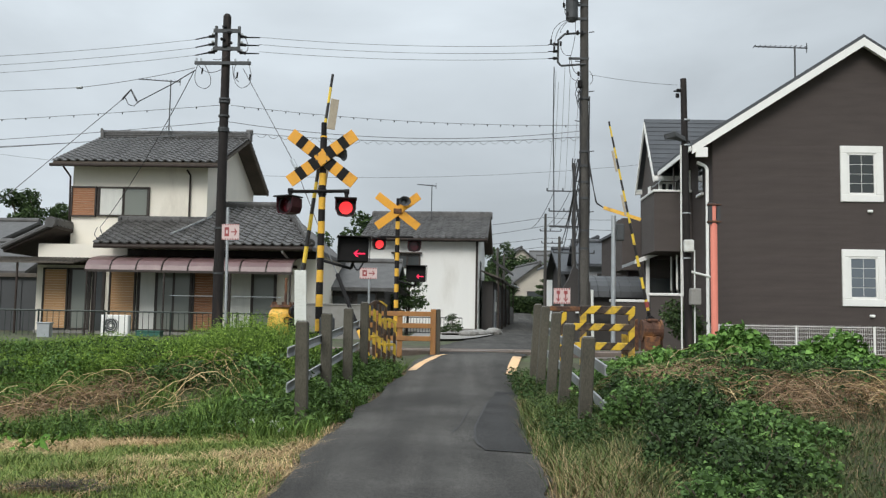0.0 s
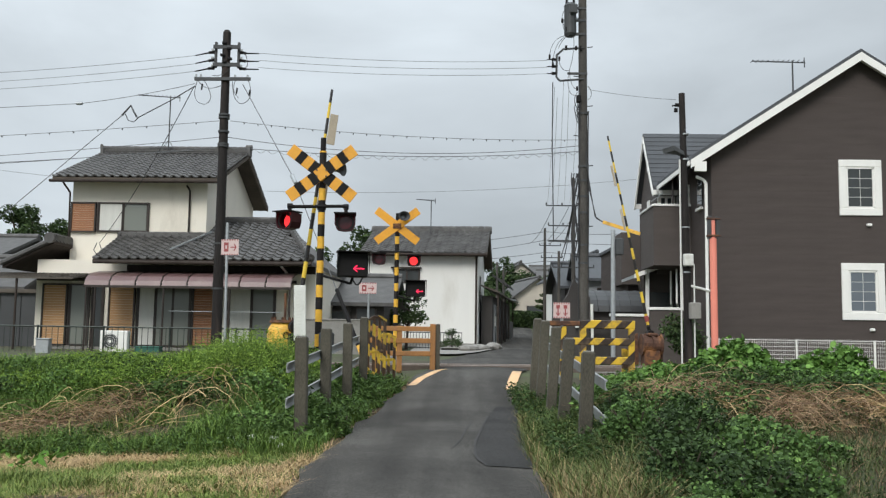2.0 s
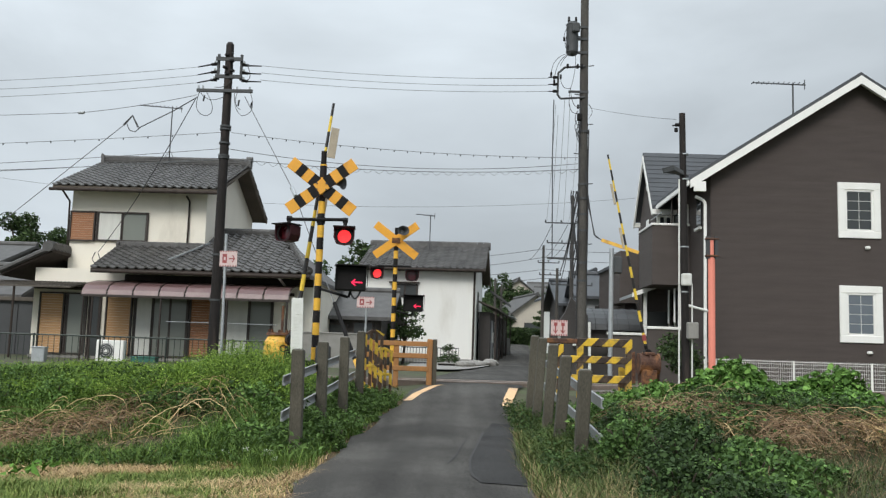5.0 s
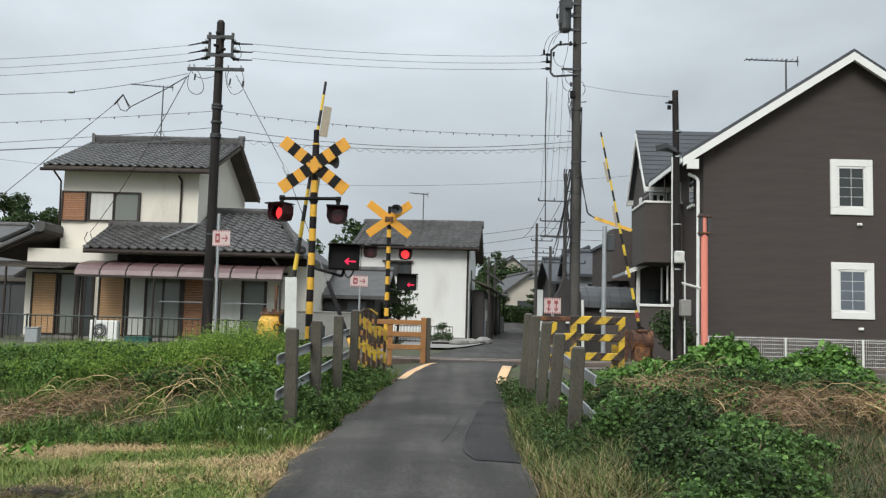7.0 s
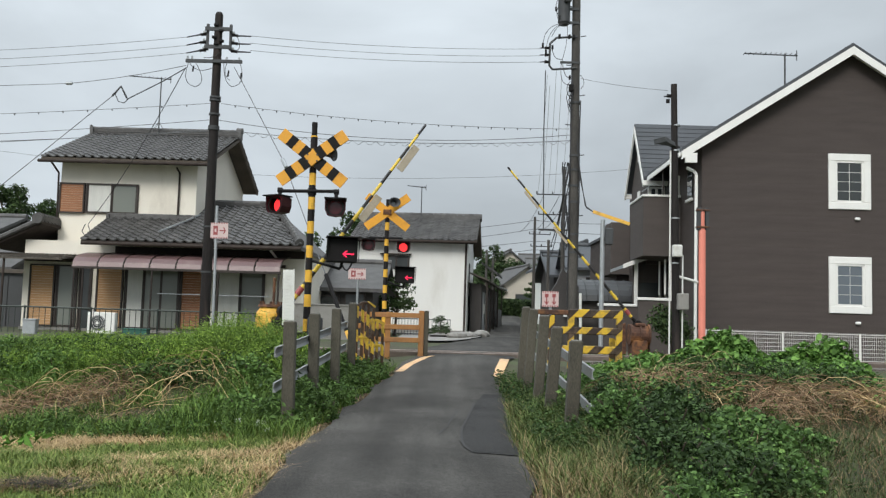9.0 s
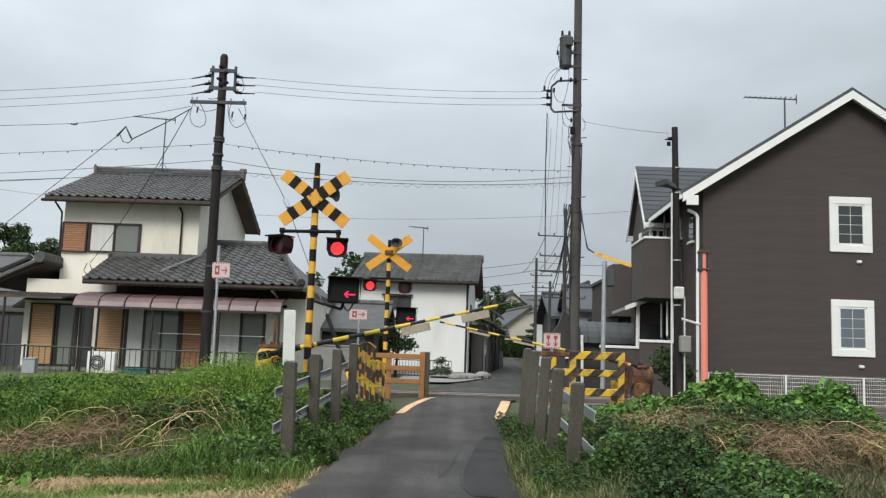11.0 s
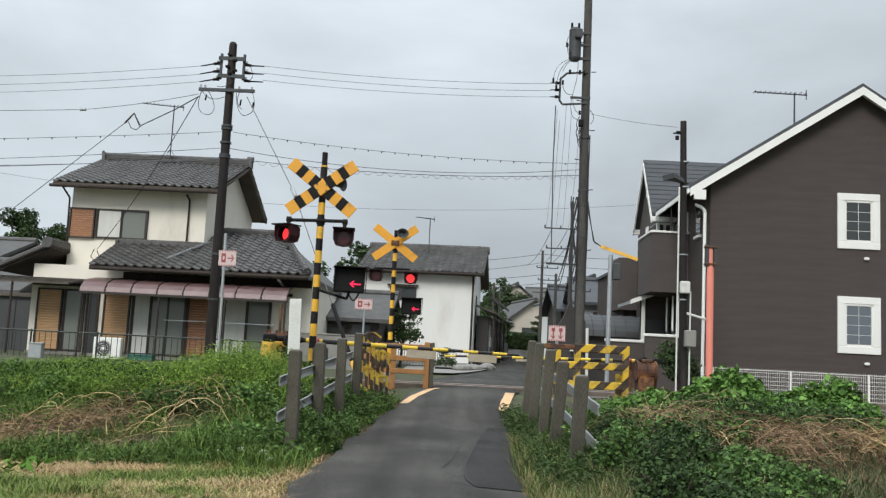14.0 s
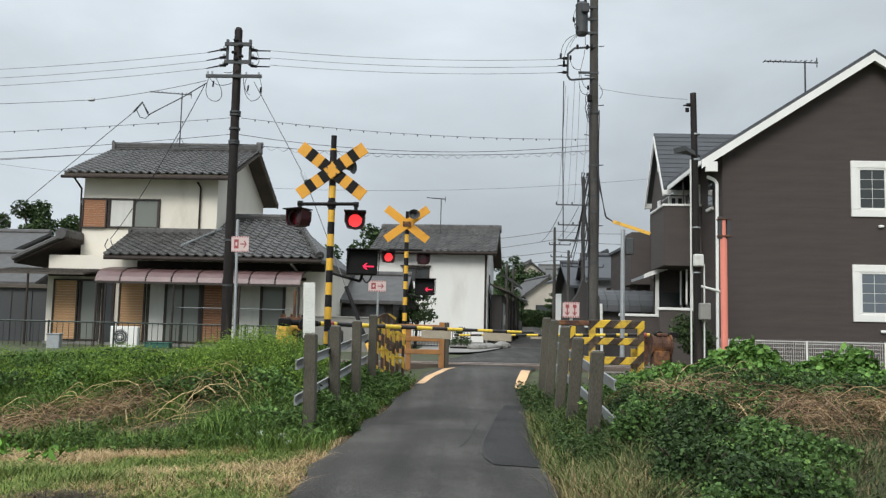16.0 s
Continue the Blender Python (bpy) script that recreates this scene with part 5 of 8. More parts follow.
def lamp(parent, x, z, turn, label=""):
    """A hooded lamp hung from the crossbar; its glowing plate turns inside the case."""
    m = pose(x, -0.12, z, 0, 0, turn)
    bm = B()
    # deep case, rounded at the bottom
    prof = [(0.165, 0.13), (0.165, -0.03), (0.125, -0.125), (0, -0.145), (-0.125, -0.125), (-0.165, -0.03), (-0.165, 0.13)]
    n = len(prof)
    front = [bm.verts.new((a, -0.13, b)) for a, b in prof]
    rear = [bm.verts.new((a * 0.9, 0.13, b * 0.9)) for a, b in prof]
    lip = [bm.verts.new((a * 0.9, -0.13, b * 0.9)) for a, b in prof]
    deep = [bm.verts.new((a * 0.86, 0.115, b * 0.86)) for a, b in prof]
    for i in range(n):
        j = (i + 1) % n
        bm.faces.new((front[i], front[j], rear[j], rear[i]))
        bm.faces.new((front[j], front[i], lip[i], lip[j]))
        bm.faces.new((lip[i], deep[i], deep[j], lip[j]))
    bm.faces.new(rear)
    bm.faces.new(deep[::-1])
    case = part("lamp", bm, "hood", parent, label or "dark maroon lamp case")
    case.matrix_basis = m
    bm = B()
    slab(bm, [(-0.175, -0.2, 0.132), (0.175, -0.2, 0.132), (0.17, 0.13, 0.132), (-0.17, 0.13, 0.132)], (0, 0, 0.018))
    part("visor", bm, "black", case)
    bm = B()
    rod(bm, (0, 0.005, 0), (0, 0.02, 0), 0.108, 0.108, 20)
    plate = part("lamp_plate", bm, "red_dark", case)
    # small glowing dots on one face of the plate
    me = plate.data
    me.materials.append(M["red_lit"])
    for p in me.polygons:
        if p.normal.y < -0.9:
            p.material_index = 1
    ring = B()
    for i in range(20):
        a, b = i * math.tau / 20, (i + 1) * math.tau / 20
        v = [ring.verts.new((r * math.cos(t), -0.1, r * math.sin(t))) for r, t in ((0.112, a), (0.145, a), (0.145, b), (0.112, b))]
        ring.faces.new(v)
    part("bezel", ring, "black", case)
    return plate


def arrow_box(parent, x, z, turn, w=0.48, h=0.38):
    bm = B()
    box(bm, -w / 2, -0.1, -h / 2, w / 2, 0.1, h / 2, 0.015)
    b = part("arrow_box", bm, "black", parent, "black box with a lit red arrow")
    b.matrix_basis = pose(x, -0.1, z, 0, 0, turn)
    bm = B()
    slab(bm, [(-w / 2 - 0.02, -0.24, h / 2 + 0.005), (w / 2 + 0.02, -0.24, h / 2 + 0.005), (w / 2 + 0.02, 0.1, h / 2 + 0.005), (-w / 2 - 0.02, 0.1, h / 2 + 0.005)], (0, 0, 0.015))
    for sx in (-1, 1):
        slab(bm, [(sx * (w / 2 + 0.012), -0.1, -h / 2), (sx * (w / 2 + 0.012), -0.22, h / 2), (sx * (w / 2 + 0.012), -0.1, h / 2)], (0.008, 0, 0))
    part("visor", bm, "black", b)
    bm = B()
    cx, cz = 0.09, -0.06
    box(bm, cx - 0.06, -0.108, cz - 0.011, cx + 0.09, -0.102, cz + 0.011)
    for k in (-1, 1):
        slab(bm, [(cx - 0.09, -0.108, cz), (cx - 0.06, -0.108, cz), (cx - 0.01, -0.108, cz + k * 0.05), (cx - 0.038, -0.108, cz + k * 0.05)], (0, 0.006, 0))
    part("arrow", bm, "arrow", b, "lit red arrow")
    bm = B()
    pts = [(x, -0.05, z - h / 2), (x - 0.03, -0.03, z - h / 2 - 0.1), (0.05, 0, z - h / 2 + 0.02)]
    for a, c in zip(pts, pts[1:]):
        rod(bm, a, c, 0.022, 0.022, 8)
    part("arm", bm, "black", parent)
    loop = [(x + 0.16 - 0.17 * t, -0.05, z - h / 2 - 0.12 * math.sin(math.pi * t)) for t in np.linspace(0, 1, 10)]
    wire("cable", loop, 0.014, "wire", "", parent=parent)
    return b


def crossbuck(parent, z, length, width, banded):
    for k, ang in enumerate((-37, 37)):
        bm = B()
        box(bm, -length / 2, -0.012, -width / 2, length / 2, 0.012, width / 2, 0.004)
        o = part("cross_board", bm, "yb_board", parent, "amber and black striped board" if banded else "plain faded amber board")
        o.matrix_basis = pose(0, -0.09 - 0.03 * k, z, 0, ang * -1, 0)
        if banded:
            seg = length / 8.6
            for sgn in (-1, 1):
                for a in (0.62, 2.35):
                    bm = B()
                    x0, x1 = sorted((sgn * a * seg, sgn * (a + 0.82) * seg))
                    box(bm, x0, -0.0165, -width / 2, x1, -0.0125, width / 2)
                    part("band", bm, "black", o)
    for sx in (-1, 1):
        for sz in (-1, 1):
            part("bolt", rod(B(), (sx * 0.075, -0.15, z + sz * 0.05), (sx * 0.075, -0.13, z + sz * 0.05), 0.014), "galv_dk", parent)
    if not banded:
        part("clamp", box(B(), -0.1, -0.15, z - 0.07, 0.1, -0.135, z + 0.06, 0.006), "rust", parent)


def horn(parent, x, y, z, turn):
    bm = B()
    rod(bm, (0, 0.02, 0), (0, 0.16, 0), 0.05, 0.05, 12)
    h = part("horn_speaker", bm, "galv", parent, "grey horn loudspeaker")
    h.matrix_basis = pose(x, y, z, 0, 0, turn)
    bm = B()
    prof = [(0.04, 0.04), (0.06, -0.06), (0.1, -0.13), (0.15, -0.16)]
    n = 18
    rings = [[bm.verts.new((r * math.cos(i * math.tau / n), yy, r * 0.8 * math.sin(i * math.tau / n))) for i in range(n)] for r, yy in prof]
    for a, b in zip(rings, rings[1:]):
        for i in range(n):
            bm.faces.new((a[i], a[(i + 1) % n], b[(i + 1) % n], b[i]))
    bm.faces.new(rings[0])
    part("bell", bm, "galv_dk", h)


PLATES = {}
near = crossing_signal(-1.98, 14.5, 0.42, True)
part("shaft", rod(B(), (0, 0, 0), (0, 0, 3.78), 0.056, 0.056, 14), "yb_post", near)
part("cap", rod(B(), (0, 0, 3.7), (0, 0, 4.0), 0.045, 0.045, 12), "black", near)
part("collar", rod(B(), (0, 0, 2.82), (0, 0, 2.92), 0.07, 0.07, 12), "black", near)
part("base", box(B(), -0.16, -0.16, -0.05, 0.16, 0.16, 0.22, 0.02), "conc", near)
part("cable_box", box(B(), 0.03, -0.16, 0.55, 0.26, 0.0, 0.86, 0.02), "galv_dk", near)
part("cable_box", box(B(), -0.24, -0.12, 0.2, -0.05, 0.06, 0.62, 0.02), "black", near)
crossbuck(near, 3.4, 1.3, 0.2, True)
horn(near, 0.17, 0.06, 3.5, 70)
bm = B()
rod(bm, (-0.5, -0.06, 2.86), (0.4, -0.06, 2.88), 0.028)
for sx, ex in ((-0.5, -0.5), (0.4, 0.4)):
    rod(bm, (sx, -0.06, 2.87), (ex, -0.1, 2.7), 0.03)
    rod(bm, (sx - 0.04, -0.06, 2.87), (sx + 0.04, -0.06, 2.87), 0.045)
part("crossbar", bm, "black", near)
PLATES["near_left"] = lamp(near, -0.5, 2.62, -32)
PLATES["near_right"] = lamp(near, 0.4, 2.60, 4)
arrow_box(near, 0.53, 1.93, 10)
far_s = crossing_signal(-1.17, 22.5, 0.55, False)
part("shaft", rod(B(), (0, 0, 0), (0, 0, 3.45), 0.056, 0.056, 14), "yb_post", far_s)
part("cap", rod(B(), (0, 0, 3.4), (0, 0, 3.75), 0.045), "black", far_s)
part("collar", rod(B(), (0, 0, 3.3), (0, 0, 3.45), 0.085), "rust", far_s)
part("base", box(B(), -0.16, -0.16, -0.05, 0.16, 0.16, 0.22, 0.02), "conc", far_s)
crossbuck(far_s, 3.42, 1.3, 0.2, False)
horn(far_s, 0.15, -0.2, 3.64, 12)
bm = B()
rod(bm, (-0.43, -0.06, 2.78), (0.4, -0.06, 2.78), 0.025)
part("crossbar", bm, "black", far_s)
PLATES["far_left"] = lamp(far_s, -0.43, 2.58, -3)
PLATES["far_right"] = lamp(far_s, 0.42, 2.55, 8)
arrow_box(far_s, 0.48, 1.86, 6)

# gates: the machine stands still, the banded arm swings on it
def gate(m, label, arm_len, sunk, machine_m, tag_at, big=True):
    g = thing("crossing_gate", m, label, "crossing gate", "crossing gates")
    bm = B()
    if big:
        box(bm, -0.2, -0.2, -sunk, 0.18, 0.2, -0.35, 0.03)
        rod(bm, (-0.24, 0, -0.22), (0.2, 0, -0.22), 0.22, 0.22, 18)
        for x in (-0.27, -0.06, 0.17):
            rod(bm, (x, 0, -0.22), (x + 0.05, 0, -0.22), 0.255, 0.255, 18)
        box(bm, -0.16, -0.15, -0.02, 0.1, 0.15, 0.06, 0.02)
    else:
        box(bm, -0.1, -0.1, -sunk, 0.1, 0.1, -0.12, 0.02)
        rod(bm, (-0.02, -0.14, 0.0), (-0.02, 0.14, 0.0), 0.1, 0.1, 14)
        box(bm, -0.12, -0.12, -0.32, 0.12, 0.12, -0.1, 0.02)
    part("machine", bm, machine_m, g)
    if big:
        for sx in (-0.36, 0.24):
            part("side_plate", slab(B(), [(sx, -0.22, -0.75), (sx + 0.1, -0.22, -0.7), (sx + 0.1, -0.22, 0.02), (sx + 0.02, -0.22, 0.06), (sx, -0.22, -0.3)], (0, 0.06, 0)), "rust", g, "flaking rusted side plate")
    arm_m = B()
    rod(arm_m, (0.1, 0, 0), (arm_len * 0.5, 0, 0), 0.039, 0.032, 10)
    rod(arm_m, (arm_len * 0.5, 0, 0), (arm_len, 0, 0), 0.029, 0.022, 10)
    arm = part("arm", arm_m, "yb_arm", g, "yellow and black banded arm")
    bm = B()
    box(bm, -0.44, -0.08, -0.065, -0.24, 0.08, 0.065, 0.02)
    rod(bm, (-0.3, 0, 0), (0.2, 0, 0), 0.045, 0.045, 10)
    rod(bm, (0.02, -0.1, 0), (0.02, 0.1, 0), 0.09, 0.09, 12)
    part("counterweight", bm, "black", arm)
    part("reflector_band", rod(B(), (0.32, 0, 0), (0.46, 0, 0), 0.052, 0.052, 10), "sign_red", arm)
    for at in tag_at:
        bm = B()
        box(bm, at, -0.012, -0.17 if tag_at[0] < 2 else -0.09, at + 0.52, 0.0, -0.035, 0.004)
        part("tag_plate", bm, "tan", arm, "tarnished tin plate hung under the arm")
    return g, arm


GATE1, ARM1 = gate(pose(-2.37, 14.75, 1.36, 0, 0, 17.4), "near crossing gate with a yellow machine", 3.98, 0.85, "black", (1.95, 3.05), False)
GATE2, ARM2 = gate(pose(5.0, 22.0, 1.35, 0, 0, 183.2), "far crossing gate with a rusted machine", 4.95, 0.85, "rust", (2.6, 3.7))


ARM_A = [(0, 83.1), (7.4, 83.1), (7.7, 80.8), (8.0, 74.9), (8.5, 65.1), (8.7, 61.2), (9.4, 47), (10.1, 32.7), (10.8, 18.2), (11.0, 14.3), (11.25, 9.2), (11.5, 4.4), (11.75, 1.0), (12.0, -0.6), (12.3, -0.9), (16, -0.9)]
ARM_B = [(0, 78.1), (7.3, 78.1), (7.6, 76.3), (8.0, 68.6), (8.5, 58.9), (8.7, 54.8), (9.4, 41), (10.1, 27.3), (10.8, 13.7), (11.0, 10.5), (11.25, 6.0), (11.5, 1.7), (11.75, -0.5), (12.0, -1.2), (12.3, -1.4), (16, -1.4)]


def flash(phase):
    """Half-turns of a lamp plate: glowing face out for phase 0 first, then alternating every 0.612 s."""
    rows, a, n = [(0.0, 0.0 if phase else 180.0)], 0.0 if phase else 180.0, 0
    while 0.35 + n * 0.612 < 15.9:
        t = 0.35 + n * 0.612
        rows += [(t - 0.05, a), (t - 0.017, a + 60), (t + 0.017, a + 120), (t + 0.05, a + 180)]
        a += 180
        n += 1
    return rows + [(16.0, a)]


def motions():
    walk(ARM1, [(t, pose(0, 0, 0.02, 0, -a, 0)) for t, a in ARM_A])
    walk(ARM2, [(t, pose(0, 0, 0.02, 0, -a, 0)) for t, a in ARM_B])
    for key, ph in (("near_right", 1), ("far_left", 1), ("near_left", 0), ("far_right", 0)):
        walk(PLATES[key], [(t, pose(0, 0, 0, 0, 0, a)) for t, a in flash(ph)])


# ---- fences and posts round the crossing ----
def guard_fence(posts, label, rails, group):
    """Old concrete posts, each a thing, with pale beams between them."""
    for x, y, top, foot, lx in posts:
        z0 = float(gz(x, y)) - 0.2
        t = thing("fence_post", pose(x, y, z0), label, "post", group)
        bm = B()
        h = top - z0
        r = bmesh.ops.create_cube(bm, size=1.0)
        bmesh.ops.transform(bm, matrix=Matrix.Translation((0, 0, h / 2)) @ Matrix.Diagonal((0.128, 0.128, h, 1)), verts=r["verts"])
        bmesh.ops.bevel(bm, geom=[e for e in bm.edges], offset=0.012, segments=1, affect="EDGES")
        for v in bm.verts:
            v.co.x += lx * v.co.z / h
        part("post", bm, "conc_post", t)
        # thin plate of paler grey on the post's top
        part("cap_stain", box(B(), lx - 0.05, -0.05, h + 0.001, lx + 0.05, 0.05, h + 0.012, 0.004), "conc", t)


LP = [(-1.46, 9.6, 1.21, 0, -0.02), (-1.43, 11.3, 1.31, 0, -0.01), (-1.32, 12.8, 1.40, 0, -0.01), (-1.25, 14.5, 1.52, 0, 0.0)]
RP = [(1.42, 9.2, 1.10, 0, 0.05), (1.38, 10.6, 1.23, 0, 0.09), (1.43, 12.2, 1.38, 0, 0.09), (1.44, 13.6, 1.49, 0, 0.09), (1.44, 14.6, 1.54, 0, 0.08)]
guard_fence(LP, "weathered concrete fence post among the weeds", 2, "lane fence posts")
guard_fence(RP, "weathered concrete fence post leaning over the bank", 2, "lane fence posts")


def beam_rail(p, q, label):
    """A shallow channel beam."""
    p, q = Vector(p), Vector(q)
    d = q - p
    bm = B()
    prof = [(0.0, 0.05), (0.028, 0.05), (0.008, 0.02), (0.008, -0.02), (0.028, -0.05), (0.0, -0.05)]
    side = d.cross(Vector((0, 0, 1))).normalized()
    rows = [[bm.verts.new(c + side * a + Vector((0, 0, b))) for a, b in prof] for c in (p, q)]
    n = len(prof)
    for i in range(n):
        bm.faces.new((rows[0][i], rows[0][(i + 1) % n], rows[1][(i + 1) % n], rows[1][i]))
    bm.faces.new(rows[0])
    bm.faces.new(rows[1][::-1])
    bmesh.ops.recalc_face_normals(bm, faces=bm.faces)
    o = part("guard_rail", bm, "rail_white")
    tagged(o, label, "guard rail", "guard rails")


for dz0, dz1 in ((0.3, 0.33), (0.66, 0.68)):
    beam_rail((-1.60, 9.4, 1.19 - dz0), (-1.36, 14.7, 1.52 - dz1), "faded white steel guard rail behind the posts")
    beam_rail((1.60, 9.0, 1.10 - dz0 - 0.02), (1.60, 14.8, 1.53 - dz1 - 0.02), "faded white steel guard rail behind the posts")


def wing_fence(m, w, h, label):
    """Banded steel hoop fence at the edge of the crossing."""
    f = thing("crossing_fence", m, label, "fence", "crossing fences")
    for k in range(4):
        x = w * k / 3
        hh = h - (0.07 if k in (0, 3) else 0.0)
        part("upright", box(B(), x - 0.024, -0.024, 0, x + 0.024, 0.024, hh, 0.008), "yb_wing", f)
    part("top_bend", beam(B(), (-0.02, 0, h - 0.07), (w / 3, 0, h), 0.05, 0.05), "yb_wing", f)
    part("top_bend", beam(B(), (w * 2 / 3, 0, h), (w + 0.02, 0, h - 0.07), 0.05, 0.05), "yb_wing", f)
    part("rail", box(B(), w / 3, -0.025, h - 0.025, w * 2 / 3, 0.025, h + 0.025, 0.008), "yb_wing", f)
    part("rail", box(B(), 0.03, -0.03, h * 0.42, w - 0.03, 0.0, h * 0.42 + 0.05, 0.008), "yb_wing", f)


wing_fence(pose(-1.27, 15.6, 0.5, 0, 0, 25), 0.3, 1.06, "yellow and black steel fence at the crossing's edge")
wing_fence(pose(-1.16, 16.3, 0.45, 0, 0, 18), 0.31, 0.82, "low yellow and black steel fence at the crossing's edge")

of = thing("timber_fence", pose(-1.35, 18.6, 0.5, 0, 0, 3), "amber painted timber fence beside the track", "fence")
for x, h in ((0.0, 0.92), (0.47, 0.95), (1.15, 1.0)):
    part("post", box(B(), x - 0.055, -0.055, 0, x + 0.055, 0.055, h, 0.01), "orange_wood", of)
part("post", box(B(), 1.21, -0.03, 0, 1.30, 0.08, 1.0, 0.01), "conc_post", of)
for z in (0.4, 0.66, 0.9):
    part("rail", box(B(), -0.25, -0.075, z - 0.055, 1.12, -0.03, z + 0.045, 0.008), "orange_wood", of)

# banded barrier on the other side
bar = thing("crossing_barrier", pose(1.98, 16.5, 0.5, 0, 0, 1.5), "black and yellow banded steel barrier with rust", "barrier")
part("top_rail", box(B(), 0.5, -0.05, 0.93, 1.5, 0.05, 1.08, 0.012), "yb_bar", bar)
part("rusty_rail", box(B(), -0.05, -0.05, 0.97, 0.5, 0.05, 1.06, 0.012), "rust", bar)
part("middle_rail", box(B(), 0.2, -0.05, 0.63, 1.46, 0.05, 0.76, 0.012), "yb_bar", bar)
part("bottom_rail", box(B(), 0.2, -0.05, 0.28, 1.46, 0.05, 0.42, 0.012), "yb_bar", bar)
for x in (0.2, 0.56, 1.44):
    part("upright", box(B(), x - 0.055, -0.045, 0, x + 0.055, 0.045, 0.96, 0.012), "yb_bar", bar)
bp = thing("banded_post", pose(1.58, 15.5, 0.3, 0, 2, 0), "black and yellow banded steel post", "post")
part("shaft", box(B(), -0.045, -0.045, 0, 0.045, 0.045, 1.2, 0.01), "yb_wing", bp)
bp2 = thing("banded_bollard", pose(3.4, 16.9, 0.45, 0, 0, 0), "chipped yellow bollard by the barrier", "bollard")
part("shaft", rod(B(), (0, 0, 0), (0, 0, 0.62), 0.09, 0.09, 12), "yb_wing", bp2)

# gate machine cabinet in chipped yellow beside the near gate
mc = thing("gate_cabinet", pose(-2.66, 15.1, 0.5, 0, 0, 8), "chipped yellow rounded cabinet with black mark", "cabinet")
bm = B()
for z0, z1, r0, r1 in ((0.0, 0.62, 0.24, 0.25), (0.62, 0.82, 0.25, 0.235), (0.82, 0.93, 0.235, 0.17)):
    rod(bm, (0, 0, z0), (0, 0, z1), r0, r1, 18)
part("body", bm, "yellow", mc)
lid = part("lid", rod(B(), (0, 0, 0.93), (0, 0, 0.975), 0.215, 0.205, 18), "rust", mc, "rusted flange")
for k in range(8):
    a = k * math.tau / 8
    part("bolt", rod(B(), (0.17 * math.cos(a), 0.17 * math.sin(a), 0.97), (0.17 * math.cos(a), 0.17 * math.sin(a), 1.02), 0.02, None, 6), "rust", lid)
part("spindle", rod(B(), (0.04, 0, 0.97), (0.04, 0, 1.42), 0.022, 0.022, 8), "rust", mc)
part("side_flange", box(B(), 0.2, -0.12, 0.5, 0.34, 0.1, 0.86, 0.03), "yellow", mc)
bm = B()
for i in range(14):
    a, b = i * math.tau / 14, (i + 1) * math.tau / 14
    beam(bm, (0.08 + 0.05 * math.cos(a), -0.245, 0.72 + 0.05 * math.sin(a)), (0.08 + 0.05 * math.cos(b), -0.245, 0.72 + 0.05 * math.sin(b)), 0.012, 0.016)
part("mark", bm, "black", mc)

# tall white notice panel by the near post
np_ = thing("notice_board", pose(-2.16, 13.9, 0.55, 0, -1.5, 0), "narrow white notice panel on a black post", "sign")
part("panel", box(B(), -0.09, -0.015, 0.6, 0.09, 0.01, 1.44, 0.004), "panel_white", np_)
part("post", box(B(), -0.1, 0.015, -0.1, -0.04, 0.06, 1.4), "black", np_)
for k in range(14):
    part("writing_bar", box(B(), -0.05 + 0.012 * (k % 2), -0.019, 1.34 - k * 0.05, 0.045 - 0.02 * (k % 3), -0.016, 1.350 - k * 0.05), "curtain", np_)


def notice(m, w, h, post, label, arrow_dir):
    """A pale plate with a red pictogram, an arrow and a checked border."""
    s = thing("notice", m, label, "sign", "crossing notices")
    part("plate", box(B(), -w / 2, -0.012, -h / 2, w / 2, 0.0, h / 2, 0.003), "sign_pink", s)
    n = 7
    for k in range(n):
        for z in (-h / 2, h / 2 - 0.03):
            x = -w / 2 + (k + 0.25) * w / n
            part("border_mark", box(B(), x, -0.016, z, x + w / n * 0.45, -0.013, z + 0.03), "sign_red", s)
    if arrow_dir == "right":
        part("pictogram", box(B(), -w * 0.34, -0.016, -h * 0.28, -w * 0.08, -0.013, h * 0.3, 0.001), "sign_red", s)
        part("pictogram_hole", box(B(), -w * 0.26, -0.019, -h * 0.1, -w * 0.16, -0.0165, h * 0.12), "sign_pink", s)
        bm = B()
        box(bm, w * 0.02, -0.016, -0.014, w * 0.3, -0.013, 0.014)
        for k in (-1, 1):
            slab(bm, [(w * 0.38, -0.016, 0), (w * 0.31, -0.016, 0), (w * 0.2, -0.016, k * h * 0.22), (w * 0.27, -0.016, k * h * 0.22)], (0, 0.003, 0))
        part("arrow_mark", bm, "sign_red", s)
    else:
        for sx in (-0.22, 0.22):
            bm = B()
            box(bm, sx * w - 0.012, -0.016, -h * 0.3, sx * w + 0.012, -0.013, h * 0.32)
            for k in (-1, 1):
                slab(bm, [(sx * w, -0.016, -h * 0.38), (sx * w, -0.016, -h * 0.28), (sx * w + k * w * 0.13, -0.016, -h * 0.1), (sx * w + k * w * 0.13, -0.016, -h * 0.2)], (0, 0.003, 0))
            part("arrow_mark", bm, "sign_red", s)
            part("pictogram", box(B(), sx * w - 0.035, -0.0195, h * 0.12, sx * w + 0.035, -0.0165, h * 0.34), "sign_red", s)
    if post:
        part("post", rod(B(), (post[0], 0.03, -post[1]), (post[0] + 0.01, 0.03, post[2]), 0.035 if post[3] else 0.03, None, 10), "galv", s)
    return s


